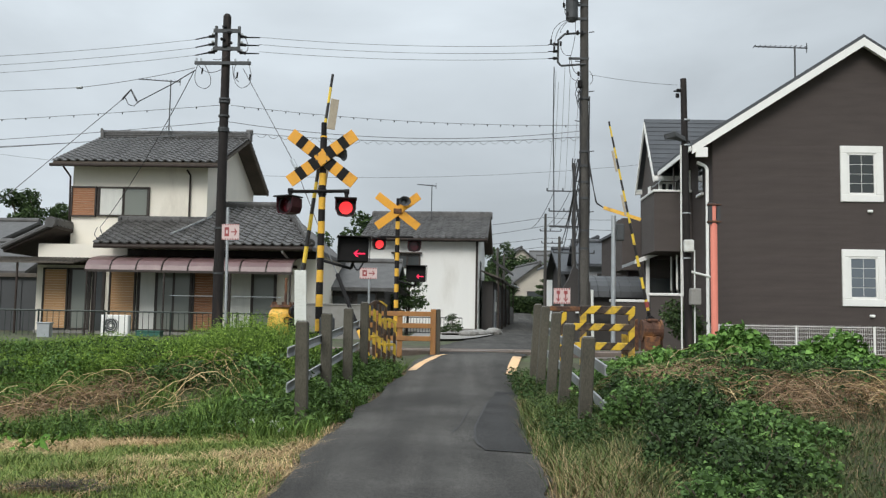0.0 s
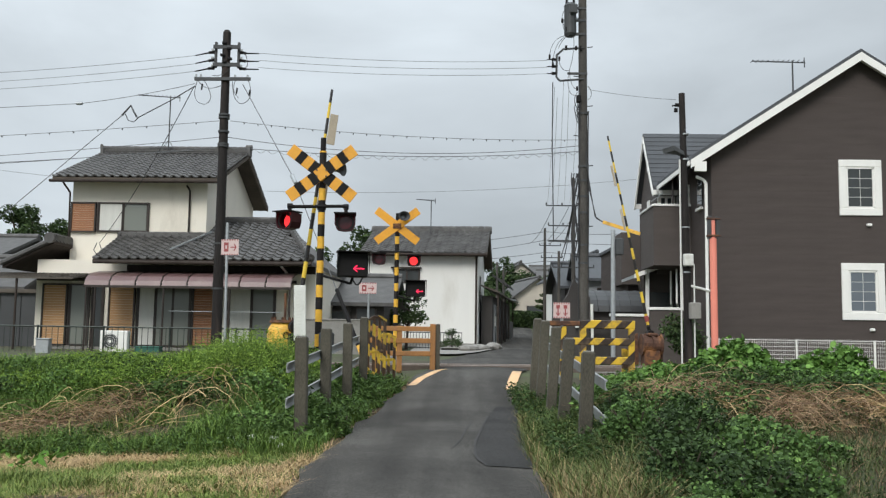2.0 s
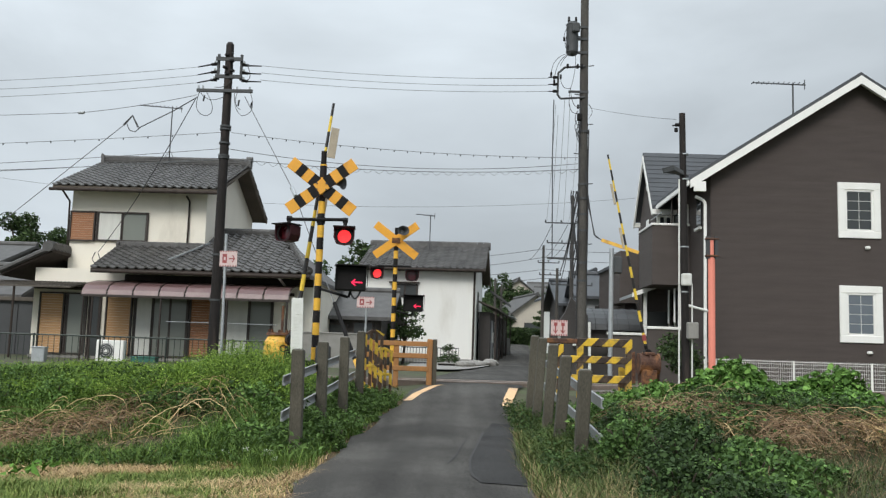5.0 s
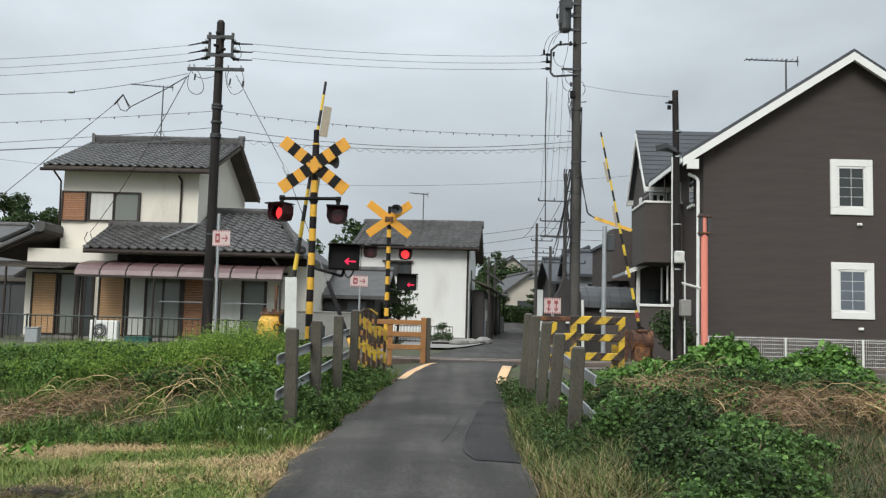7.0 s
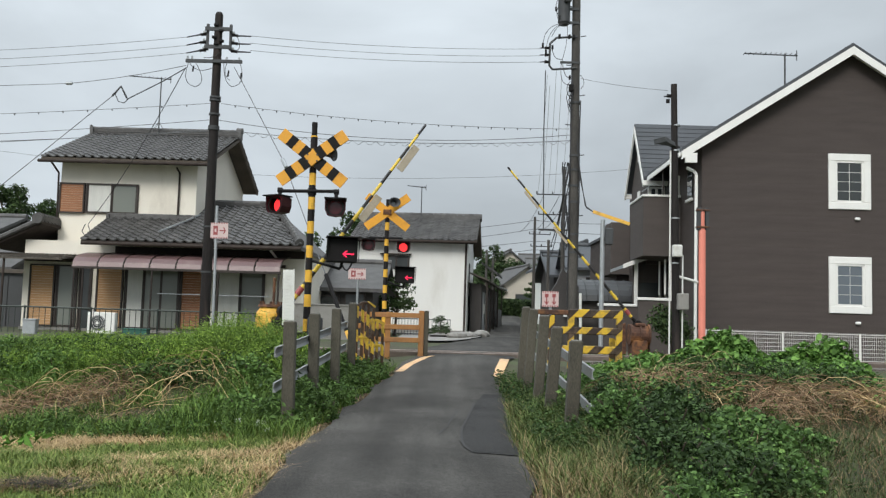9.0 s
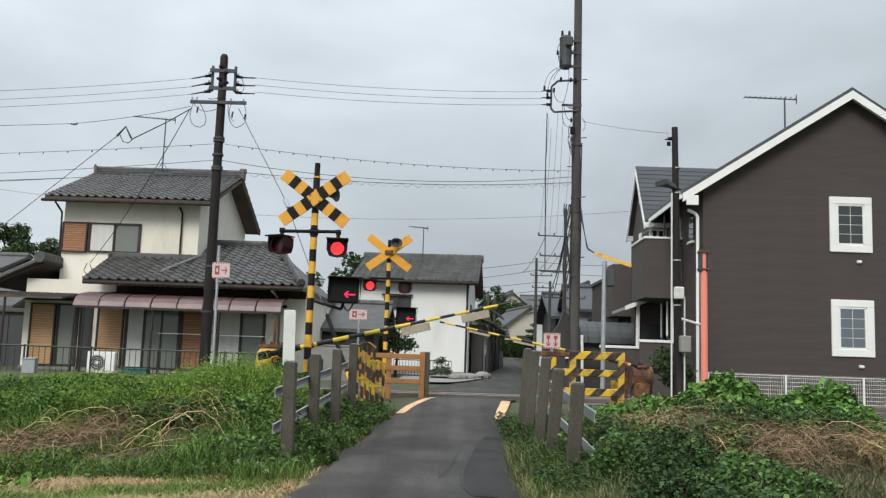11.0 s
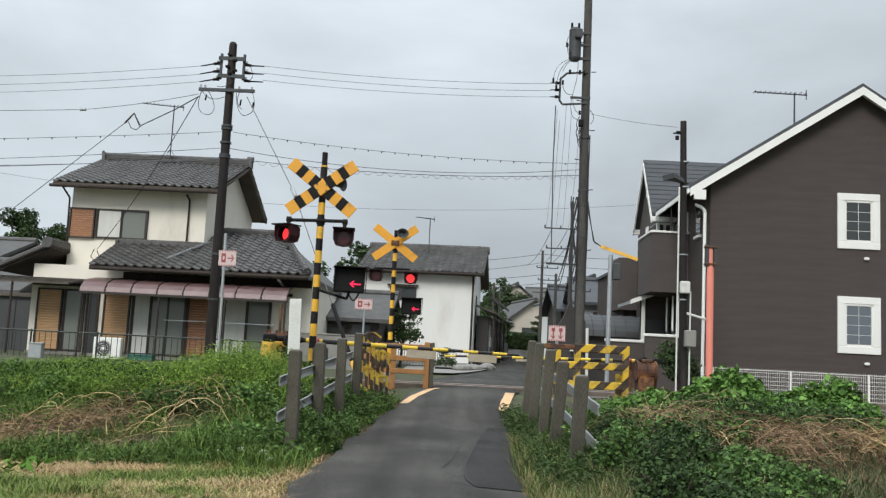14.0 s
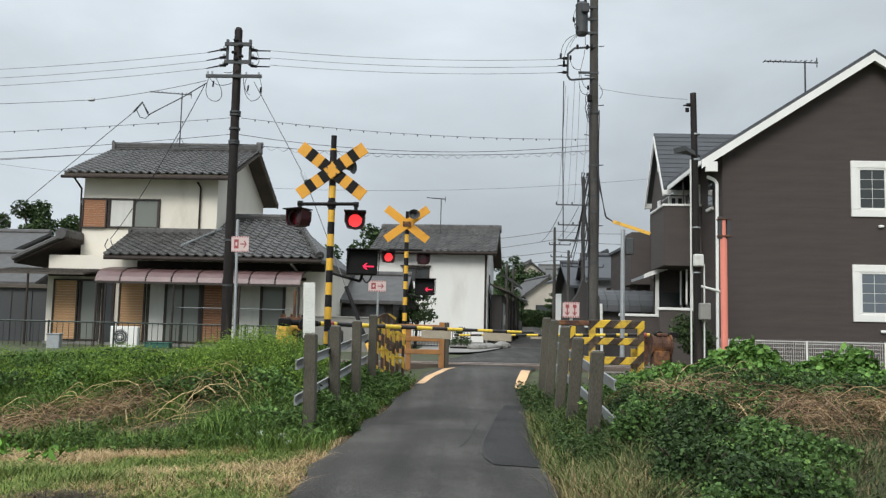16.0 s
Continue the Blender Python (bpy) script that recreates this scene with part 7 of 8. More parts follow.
def blades(name, P, h, width, lean, material, rng, flat=0.0):
    """Bent grass blades standing (or lying) at the points P."""
    n = len(P)
    az = rng.uniform(0, 2 * np.pi, n)
    out = np.stack([np.cos(az), np.sin(az), np.zeros(n)], 1)
    side = np.stack([-np.sin(az), np.cos(az), np.zeros(n)], 1)
    H = (h * rng.uniform(0.5, 1.4, n))[:, None]
    ln = (lean * rng.uniform(0.3, 1.6, n))[:, None]
    up = np.array([0, 0, 1.0])
    W = side * (width * rng.uniform(0.7, 1.4, n))[:, None] * 0.5
    z1, z2 = (1 - flat), (1 - flat * 1.1)
    mid = P + up * H * 0.55 * z1 + out * H * ln * 0.35
    tip = P + up * H * 0.95 * z2 + out * H * ln
    V = np.stack([P - W, P + W, mid - W * 0.8, mid + W * 0.8, tip], 1).reshape(-1, 3)
    i = np.arange(n)[:, None] * 5
    F = np.concatenate([i + np.array([[0, 1, 3]]), i + np.array([[0, 3, 2]]), i + np.array([[2, 3, 4]])])
    return mesh_np(name, V, F, material)


def canes(name, P, length, width, arch, material, rng):
    """Dead canes: thin ribbons that arch up from the points P, bend aside and droop."""
    n, k = len(P), 6
    az, bend = rng.uniform(0, 2 * np.pi, n), rng.normal(0, 1.1, n)
    L = length * np.exp(rng.normal(0, 0.4, n))
    hgt = arch * L * rng.uniform(0.1, 1.0, n)
    tilt = rng.uniform(0, 2 * np.pi, n)
    rows = []
    for i in range(k):
        t = i / (k - 1)
        a = az + bend * t
        x, y = P[:, 0] + L * t * np.cos(a), P[:, 1] + L * t * np.sin(a)
        z = np.maximum(P[:, 2] + hgt * 4 * t * (1 - t) + (gz(x, y) - gz(P[:, 0], P[:, 1])) * t, gz(x, y) + 0.01)
        w = (width * rng.uniform(0.8, 1.2, n) * (1 - 0.55 * t))[:, None] * 0.5
        side = np.stack([-np.sin(a) * np.cos(tilt), np.cos(a) * np.cos(tilt), np.sin(tilt)], 1) * w
        c = np.stack([x, y, z], 1)
        rows += [c - side, c + side]
    V = np.stack(rows, 1).reshape(-1, 3)
    i0 = np.arange(n)[:, None] * 2 * k
    F = np.concatenate([i0 + np.array([[2 * q, 2 * q + 1, 2 * q + 3, 2 * q + 2]]) for q in range(k - 1)])
    return mesh_np(name, V, F, material)


def blobs(x, y, rows):
    """1 inside soft ellipses (x, y, half width, half depth, slope), 0 outside."""
    out = np.zeros_like(np.asarray(x, float))
    for cx, cy, a, b, sl in rows:
        out = np.maximum(out, np.exp(-(((x - cx) / a) ** 2 + ((y - cy - sl * (x - cx)) / b) ** 2) ** 2))
    return out


def scatter(rng, n, x0, x1, y0, y1, keep=None):
    """Points on the ground, kept where keep(x, y) exceeds a random value."""
    x, y = rng.uniform(x0, x1, n), rng.uniform(y0, y1, n)
    if keep is not None:
        k = keep(x, y) > rng.uniform(0, 1, n)
        x, y = x[k], y[k]
    return np.stack([x, y, gz(x, y)], 1)


def patch(x, y, f=1.0, s=0.0):
    return 0.5 + 0.5 * np.sin(f * 1.7 * x + s + 1.3 * np.sin(f * 1.1 * y + s)) * np.sin(f * 1.9 * y - 0.8 * s + 1.1 * np.sin(f * 1.3 * x))


def plants(rng, P, per, spread, height):
    """Leaf points of small plants: each root carries several leaves at different heights."""
    n = len(P)
    root = np.repeat(P, per, 0)
    hh = np.repeat(height * rng.uniform(0.45, 1.25, n), per)
    t = rng.uniform(0.12, 1, n * per) ** 0.7
    off = rng.normal(0, spread, (n * per, 2)) * (0.5 + 0.7 * t)[:, None]
    return np.column_stack([root[:, 0] + off[:, 0], root[:, 1] + off[:, 1], root[:, 2] + t * hh])


def stuff(ob, label, category):
    return tagged(ob, label, category, kind="stuff")


def lroad(y):
    return np.interp(y, RY, RL)


def rroad(y):
    return np.interp(y, RY, RR)


rng = np.random.default_rng(7)


def seen_l(x, y):
    return x > -0.62 * y - 0.8


def seen_r(x, y):
    return x < 0.62 * y + 0.8


def rough(x, y, s=0.0):
    """Uneven cover at three scales, 0 to 1."""
    return np.clip(0.5 * patch(x, y, 0.9, s) + 0.32 * patch(x, y, 2.3, s + 2) + 0.18 * patch(x, y, 5.1, s + 4), 0, 1)


DEAD_L = ((-4.5, 9.75, 0.65, 0.42, 0.75), (-3.8, 10.4, 0.55, 0.44, 0.8), (-5.2, 9.45, 0.8, 0.36, 0.3))
TANGLE_L = ((-2.68, 10.55, 0.36, 0.4, 0.0), (-3.2, 9.8, 0.45, 0.22, 0.2))
DEAD_R = ((2.5, 9.75, 0.55, 0.45, -0.1), (3.4, 8.8, 0.3, 0.55, 0.0), (2.2, 10.4, 0.3, 0.35, 0.0), (4.0, 9.1, 0.5, 0.36, 0.0), (4.9, 8.9, 0.7, 0.4, 0.0))
PALE_R = ((4.35, 8.75, 0.5, 0.36, 0.0), (5.3, 8.6, 0.7, 0.4, 0.0), (2.75, 8.8, 0.16, 0.25, 0.0))


def dead_l(x, y):
    """Where old growth lies dead on the bank."""
    return np.clip(blobs(x, y, DEAD_L + TANGLE_L) * (0.45 + 0.75 * patch(x, y, 2.6, 1.0)), 0, 1)


def dead_r(x, y):
    return np.clip(blobs(x, y, DEAD_R + PALE_R) * (0.5 + 0.7 * patch(x, y, 2.1, 3.0)), 0, 1)


# mown verge
P = scatter(rng, 210000, -6.5, -1.0, 4.0, 10.2, lambda x, y: (x < lroad(y) - 0.02) * (0.3 + 0.7 * ss(-0.1, 0.5, lroad(y) - x)) * (1 - ss(8.9, 10.0, y + 0.08 * x + 0.4 * rough(x, y))) * seen_l(x, y) * (0.35 + 0.65 * rough(x, y, 3.0)))
dry = 0.06 + 0.6 * ss(0.38, 0.78, rough(P[:, 0], P[:, 1], 1.0)) + 0.25 * patch(P[:, 0], P[:, 1], 7.0, 2.0) + 0.65 * ss(0.5, 0.0, lroad(P[:, 1]) - P[:, 0]) + 0.9 * np.exp(-((P[:, 1] - 8.75 - 0.3 * (P[:, 0] + 3) - 0.1 * np.sin(2.9 * P[:, 0])) / 0.26) ** 2) * (0.1 + 1.1 * ss(0.35, 0.65, rough(P[:, 0], P[:, 1], 2.0)))
isdry = dry > rng.uniform(0.4, 1.1, len(P))
stuff(blades("mown_grass", P[~isdry], 0.035 + 0.13 * rough(P[~isdry][:, 0], P[~isdry][:, 1], 6.0) ** 2, 0.0065, 1.0, "grass_mown", rng), "short mown green verge grass", "grass")
stuff(blades("dry_grass", P[isdry], 0.1, 0.006, 1.6, "straw", rng, 0.35), "dry straw-coloured cut grass on the verge", "grass")
P = scatter(rng, 14000, -6.5, -1.2, 4.2, 9.6, lambda x, y: seen_l(x, y) * (x < lroad(y) - 0.1) * ss(0.5, 0.75, rough(x, y, 6.5)))
stuff(leaf_cloud("clover", P + np.array([0, 0, 0.035]), 0.03, "grass", 0.6, rng, 0.7), "low clover in the verge grass", "weeds")
P = scatter(rng, 60000, -6.5, -1.2, 4.2, 9.0, lambda x, y: seen_l(x, y) * (x < lroad(y) - 0.05) * np.exp(-(((x + 2.62) / 0.24) ** 2 + ((y - 6.3) / 0.13) ** 2)))
P[:, 2] += rng.uniform(0.03, 0.06, len(P))
stuff(blades("burnt_grass", P, 0.09, 0.009, 2.4, "char", rng, 0.75), "dark rotted clippings on the verge", "grass")
# weeds at the verge's outer edge
P = scatter(rng, 420, -7, -3.6, 8.2, 9.2, lambda x, y: ss(0.4, 0.7, rough(x, y, 4.0)) * seen_l(x, y))
stuff(leaf_cloud("broad_weeds", plants(rng, P, 9, 0.07, 0.16), 0.09, "leaf_bright", 0.5, rng), "bright broad-leaved weeds", "weeds")
# bank: dead litter, then arching canes over it
P = scatter(rng, 16000, -9, -1.7, 8.9, 12.4, lambda x, y: dead_l(x, y) * (0.4 + 0.6 * rough(x, y, 2.2)) * seen_l(x, y))
P[:, 2] += rng.uniform(0.0, 0.08, len(P))
stuff(blades("dead_litter", P, 0.3, 0.009, 1.5, "straw_dark", rng, 0.8), "rotting brown litter on the bank", "dry weeds")
P = scatter(rng, 12000, -9, -1.7, 8.9, 12.4, lambda x, y: np.clip(1.3 * blobs(x, y, DEAD_L), 0, 1) * seen_l(x, y))
P[:, 2] += rng.uniform(0.02, 0.14, len(P))
stuff(canes("dead_canes", P, 0.36, 0.007, 0.3, "straw_dark", rng), "tangled brown dead canes on the bank", "dry weeds")
P = scatter(rng, 2400, -9, -1.7, 8.9, 12.4, lambda x, y: (blobs(x, y, TANGLE_L) + 0.3 * blobs(x, y, DEAD_L)) * seen_l(x, y))
P[:, 2] += rng.uniform(0.08, 0.22, len(P))
stuff(canes("pale_canes", P, 0.42, 0.008, 0.55, "straw", rng), "pale arching dead canes on the bank", "dry weeds")
# bank: grass and leafy weeds
P = scatter(rng, 60000, -10.5, -1.6, 8.9, 13.2, lambda x, y: (1 - 0.95 * ss(0.05, 0.3, dead_l(x, y))) * ss(8.8, 9.5, y) * seen_l(x, y))
stuff(blades("bank_grass", P, 0.1 + 0.18 * rough(P[:, 0], P[:, 1], 8.0), 0.009, 0.8, "grass", rng), "rough green grass on the bank", "grass")
P = scatter(rng, 13000, -10.5, -1.6, 9.0, 12.6, lambda x, y: (1 - ss(0.05, 0.25, dead_l(x, y))) * (1 - 0.8 * ss(10.9, 11.9, y)) * seen_l(x, y) * ss(0.25, 0.6, rough(x, y, 1.0)))
stuff(leaf_cloud("bank_weeds", plants(rng, P, 10, 0.06, 0.06 + 0.16 * rough(P[:, 0], P[:, 1], 5.0)), 0.038, "leaf_bank", 0.4, rng), "small leafy weeds on the bank", "weeds")
# taller growth on the crest
P = scatter(rng, 42000, -11, -1.75, 11.4, 14.2, lambda x, y: (0.2 + 0.8 * rough(x, y, 0.4)) * seen_l(x, y))
tall = 0.16 + 0.16 * rough(P[:, 0], P[:, 1], 9.0) + 0.2 * np.exp(-((P[:, 0] + 2.7) / 0.8) ** 2)
stuff(blades("tall_grass", P, tall, 0.009, 0.6, "grass", rng), "tall green grass on the crest", "grass")
P = scatter(rng, 13000, -11, -1.75, 11.0, 14.0, lambda x, y: seen_l(x, y) * (0.15 + 0.85 * rough(x, y, 3.0)))
tall = 0.16 + 0.2 * rough(P[:, 0], P[:, 1], 4.0) + 0.3 * np.exp(-((P[:, 0] + 2.6) / 0.75) ** 2)
stuff(leaf_cloud("tall_weeds", plants(rng, P, 22, 0.05, tall), 0.03, "weed_lime", 0.35, rng, 0.34), "yellow-green feathery weeds on the crest", "weeds")
P = scatter(rng, 1500, -9, -2.0, 10.6, 12.6, lambda x, y: seen_l(x, y) * ss(0.45, 0.7, rough(x, y, 6.0)))
stuff(leaf_cloud("dark_weeds", plants(rng, P, 14, 0.08, 0.26), 0.055, "leaf_dark", 0.4, rng), "dark leafy weeds on the crest", "weeds")
# low shrubs between fence and lane
P = scatter(rng, 5600, -1.75, -0.5, 9.4, 16.6, lambda x, y: ss(0.06, 0.4, lroad(y) - x) * (0.25 + 0.75 * rough(x, y, 1.0)))
stuff(leaf_cloud("fence_weeds", plants(rng, P, 16, 0.07, 0.1 + 0.3 * rough(P[:, 0], P[:, 1], 3.0)), 0.05, "leaf_bank", 0.4, rng), "dark leafy weeds round the fence posts", "weeds")
P = scatter(rng, 14000, -1.9, -0.5, 8.8, 16.8, lambda x, y: ss(0.0, 0.2, lroad(y) - x))
stuff(blades("fence_grass", P, 0.17, 0.008, 0.8, "grass", rng), "grass round the fence posts", "grass")
P = scatter(rng, 60000, -2.6, -0.4, 4.0, 17.0, lambda x, y: np.exp(-((lroad(y) - x - 0.05) / 0.12) ** 2))
stuff(blades("edge_straw", P, 0.05, 0.006, 2.0, "straw_dark", rng, 0.6), "dead grass along the lane's edge", "grass")

# other side: grassy strip along the lane
P = scatter(rng, 70000, 0.7, 2.1, 4.0, 15.5, lambda x, y: ss(-0.05, 0.25, x - rroad(y)) * ss(1.0, 0.55, x - rroad(y)) * (0.3 + 0.7 * rough(x, y, 5.0)))
near_dry = 0.14 + 0.40 * ss(8.6, 6.6, P[:, 1]) + 0.3 * ss(0.25, 0.0, P[:, 0] - rroad(P[:, 1])) > rng.uniform(0, 1, len(P)) + 0.25 * (1 - rough(P[:, 0], P[:, 1], 1.5))
gh = 0.1 + 0.13 * rough(P[:, 0], P[:, 1], 2.5)
stuff(blades("strip_grass", P[~near_dry], gh[~near_dry], 0.007, 0.9, "grass_strip", rng), "green grass strip beside the lane", "grass")
stuff(blades("strip_straw", P[near_dry], gh[near_dry], 0.006, 1.1, "straw_strip", rng), "pale dry grass beside the lane", "grass")
P = scatter(rng, 2000, 1.1, 2.0, 8.0, 15.5, lambda x, y: rough(x, y, 2.0))
stuff(leaf_cloud("strip_weeds", plants(rng, P, 12, 0.06, 0.2), 0.04, "leaf_dark", 0.4, rng), "leafy weeds beside the fence posts", "weeds")
# bramble slope in uneven heaps
P = scatter(rng, 10000, 1.35, 8.0, 4.0, 10.6, lambda x, y: ss(1.35, 1.8, x) * ss(0.3, 0.55, rough(x, y, 2.0) + 0.25 * ss(4.2, 2.4, x)) * seen_r(x, y) * (1 - 0.85 * dead_r(x, y)) * (1 - 0.85 * ss(0.33, 0.43, x / y)))
hgt = 0.04 + 0.17 * rough(P[:, 0], P[:, 1], 0.7) ** 1.5
stuff(leaf_cloud("bramble", plants(rng, P, 14, 0.07, hgt), 0.034, "leaf_dark", 0.35, rng, 0.6), "dense dark bramble on the bank", "bramble")
P = scatter(rng, 2600, 1.5, 8.0, 4.2, 10.5, lambda x, y: ss(0.5, 0.72, rough(x, y, 5.0)) * seen_r(x, y) * (1 - 0.8 * ss(0.36, 0.45, x / y)) * (1 - dead_r(x, y)))
stuff(leaf_cloud("bright_weeds", plants(rng, P, 13, 0.07, 0.26), 0.04, "leaf_mid", 0.4, rng, 0.6), "brighter leafy shoots in the bramble", "weeds")
P = scatter(rng, 70000, 1.4, 8.0, 4.0, 11.0, lambda x, y: (0.2 + 0.8 * rough(x, y, 1.4)) * seen_r(x, y) * (1 - 0.5 * ss(8.8, 9.6, y)))
brown = rng.uniform(0, 1, len(P)) < 0.22 + 0.38 * ss(2.8, 4.2, P[:, 0])
stuff(blades("bank_grass", P[~brown], 0.19, 0.006, 0.9, "grass_dull", rng), "dull green grass among the bramble", "grass")
stuff(blades("bank_straw", P[brown], 0.2, 0.005, 1.3, "straw_dark", rng, 0.3), "brown grass among the bramble", "grass")
# dead growth below the crest
P = scatter(rng, 26000, 1.8, 9.0, 8.0, 11.0, lambda x, y: dead_r(x, y) * seen_r(x, y))
P[:, 2] += rng.uniform(0.0, 0.08, len(P))
stuff(blades("dead_litter", P, 0.3, 0.009, 1.5, "straw_dark", rng, 0.8), "rotting brown litter below the crest", "dry weeds")
P = scatter(rng, 15000, 1.8, 9.0, 8.0, 11.0, lambda x, y: blobs(x, y, DEAD_R) * seen_r(x, y))
P[:, 2] += rng.uniform(0.02, 0.15, len(P))
stuff(canes("dead_canes", P, 0.36, 0.007, 0.32, "straw_dark", rng), "tangled brown dead canes below the crest", "dry weeds")
P = scatter(rng, 9000, 1.8, 9.0, 8.0, 11.0, lambda x, y: blobs(x, y, PALE_R) * seen_r(x, y))
P[:, 2] += rng.uniform(0.02, 0.16, len(P))
stuff(canes("pale_canes", P, 0.34, 0.007, 0.3, "straw", rng), "pale straw canes below the crest", "dry weeds")
P = scatter(rng, 420, 2.2, 7.5, 6.5, 10.4, lambda x, y: ss(0.45, 0.66, rough(x, y, 3.3)) * seen_r(x, y))
P[:, 2] += rng.uniform(0.1, 0.3, len(P))
stuff(canes("loose_canes", P, 0.3, 0.005, 0.4, "straw_dark", rng), "loose dead canes over the bramble", "dry weeds")
P = scatter(rng, 2600, 1.8, 9.0, 8.0, 11.0, lambda x, y: dead_r(x, y) * ss(0.5, 0.75, rough(x, y, 8.0)) * seen_r(x, y))
stuff(leaf_cloud("young_shoots", plants(rng, P, 9, 0.05, 0.24), 0.042, "leaf_mid", 0.4, rng, 0.6), "green shoots through the dead canes", "weeds")
P = scatter(rng, 2200, -9, -1.7, 8.9, 12.4, lambda x, y: dead_l(x, y) * ss(0.5, 0.75, rough(x, y, 8.0)) * seen_l(x, y))
stuff(leaf_cloud("young_shoots", plants(rng, P, 8, 0.05, 0.2), 0.036, "leaf_bank", 0.4, rng, 0.6), "green shoots through the dead canes", "weeds")
P = scatter(rng, 30000, 0.6, 2.0, 4.0, 16.0, lambda x, y: np.exp(-((x - rroad(y) - 0.03) / 0.09) ** 2))
stuff(blades("edge_straw", P, 0.05, 0.006, 2.0, "straw_dark", rng, 0.6), "dead grass along the lane's edge", "grass")
P = scatter(rng, 2200, 1.9, 9.0, 8.8, 10.8, lambda x, y: seen_r(x, y) * (1 - dead_r(x, y)) * ss(0.4, 0.65, rough(x, y, 7.0)))
for k, (x, y, s_) in enumerate(((-1.72, 9.45, 0.07), (-1.95, 9.5, 0.05), (-2.15, 9.42, 0.06), (-1.6, 9.2, 0.04))):
    bm = B()
    bmesh.ops.create_icosphere(bm, subdivisions=2, radius=s_)
    for v in bm.verts:
        v.co *= 1 + 0.6 * noise.noise(v.co * 28 + Vector((k * 3, 1, 0)))
        v.co.z *= 0.6
    o = part("litter", bm, "panel_white")
    o.matrix_basis = pose(x, y, float(gz(x, y)) + 0.06, 0, 0, 50 * k)
    tagged(o, "crumpled pale scrap of litter in the grass", "litter", "litter scraps")
stuff(leaf_cloud("slope_weeds", plants(rng, P, 12, 0.07, 0.24), 0.045, "leaf_dark", 0.4, rng, 0.6), "scattered dark weeds on the slope", "weeds")
P = scatter(rng, 5200, 1.8, 5.2, 10.6, 13.4, lambda x, y: (0.2 + 0.8 * rough(x, y, 2.4)) * seen_r(x, y))
stuff(leaf_cloud("crest_weeds", plants(rng, P, 14, 0.08, 0.15), 0.055, "leaf_mid", 0.4, rng, 0.6), "leafy green growth along the crest", "weeds")
P = scatter(rng, 2600, 5.0, 9.5, 10.8, 13.4, lambda x, y: (0.2 + 0.8 * rough(x, y, 2.4)) * seen_r(x, y))
stuff(leaf_cloud("crest_weeds", plants(rng, P, 12, 0.08, 0.11), 0.055, "leaf_mid", 0.4, rng, 0.6), "low green growth along the crest", "weeds")


def vine_mound(x, y, r, h, n, label, leaf=0.056, leaf_m="leaf_mid"):
    """A rounded heap of large drooping leaves on stems."""
    z = float(gz(x, y))
    b = thing("bush", pose(x, y, z), label, "bush", "bank bushes")
    g = np.random.default_rng(int(abs(x) * 100 + y * 10) + 5)
    a = g.uniform(0, 2 * np.pi, n)
    e = np.arcsin(g.uniform(0, 1, n))
    rr_ = g.uniform(0.65, 1.05, n) * (1 + 0.16 * np.sin(3 * a + x) + 0.12 * np.sin(5 * a + 7 * e))
    P_ = np.column_stack([r * rr_ * np.cos(a) * np.cos(e), r * rr_ * np.sin(a) * np.cos(e), h * rr_ * np.sin(e)])
    o = leaf_cloud("leaves", P_, leaf, leaf_m, 0.3, g, 0.62, True)
    o.parent = b
    for k in range(9):
        t = k * 0.7
        part("stem", rod(B(), (0, 0, -0.05), (r * 0.7 * math.cos(t), r * 0.7 * math.sin(t), h * 0.75), 0.012, 0.006, 5), "bark", b)
    return b


for x, y, r, h, n in ((3.28, 11.2, 0.3, 0.36, 2800), (3.6, 11.25, 0.4, 0.47, 4600), (3.92, 11.3, 0.28, 0.3, 2000), (4.55, 11.4, 0.32, 0.32, 2400), (4.9, 11.3, 0.4, 0.46, 4600), (5.25, 11.4, 0.3, 0.3, 2000), (3.6, 10.8, 0.36, 0.26, 2400), (4.85, 10.8, 0.4, 0.26, 2600), (3.35, 10.45, 0.26, 0.14, 1100)):
    vine_mound(x, y, r, h, n, "bright green vine mound with large leaves", 0.07, "leaf_vine")
for x, y, r, h, n in ((4.25, 11.6, 0.36, 0.2, 1300), (2.85, 11.7, 0.36, 0.27, 1400), (2.5, 11.6, 0.3, 0.22, 1000), (3.1, 11.2, 0.26, 0.22, 900), (5.65, 11.6, 0.34, 0.16, 1000), (4.25, 11.0, 0.4, 0.16, 1100), (5.1, 10.9, 0.4, 0.14, 1000), (3.35, 10.8, 0.32, 0.16, 900)):
    vine_mound(x, y, r, h, n, "low green vine mound with large leaves", 0.06, "leaf_vine")
for k, (x, y, r, h) in enumerate(((1.75, 5.7, 0.34, 0.34), (2.1, 6.3, 0.4, 0.38), (2.5, 6.6, 0.3, 0.28), (1.85, 7.0, 0.36, 0.38), (2.45, 7.3, 0.38, 0.36), (2.1, 7.9, 0.4, 0.38), (1.8, 8.6, 0.32, 0.36), (1.75, 4.9, 0.3, 0.3), (2.2, 5.3, 0.3, 0.28), (1.9, 9.5, 0.28, 0.32), (2.75, 8.1, 0.3, 0.22), (2.35, 8.7, 0.28, 0.24), (1.9, 10.6, 0.28, 0.28), (4.6, 10.1, 0.3, 0.14), (3.0, 7.6, 0.3, 0.2))):
    vine_mound(x, y, r, h, int(8600 * r), "dark bramble clump on the bank", 0.034, "leaf_slope" if k % 2 == 0 else "leaf_bramble")
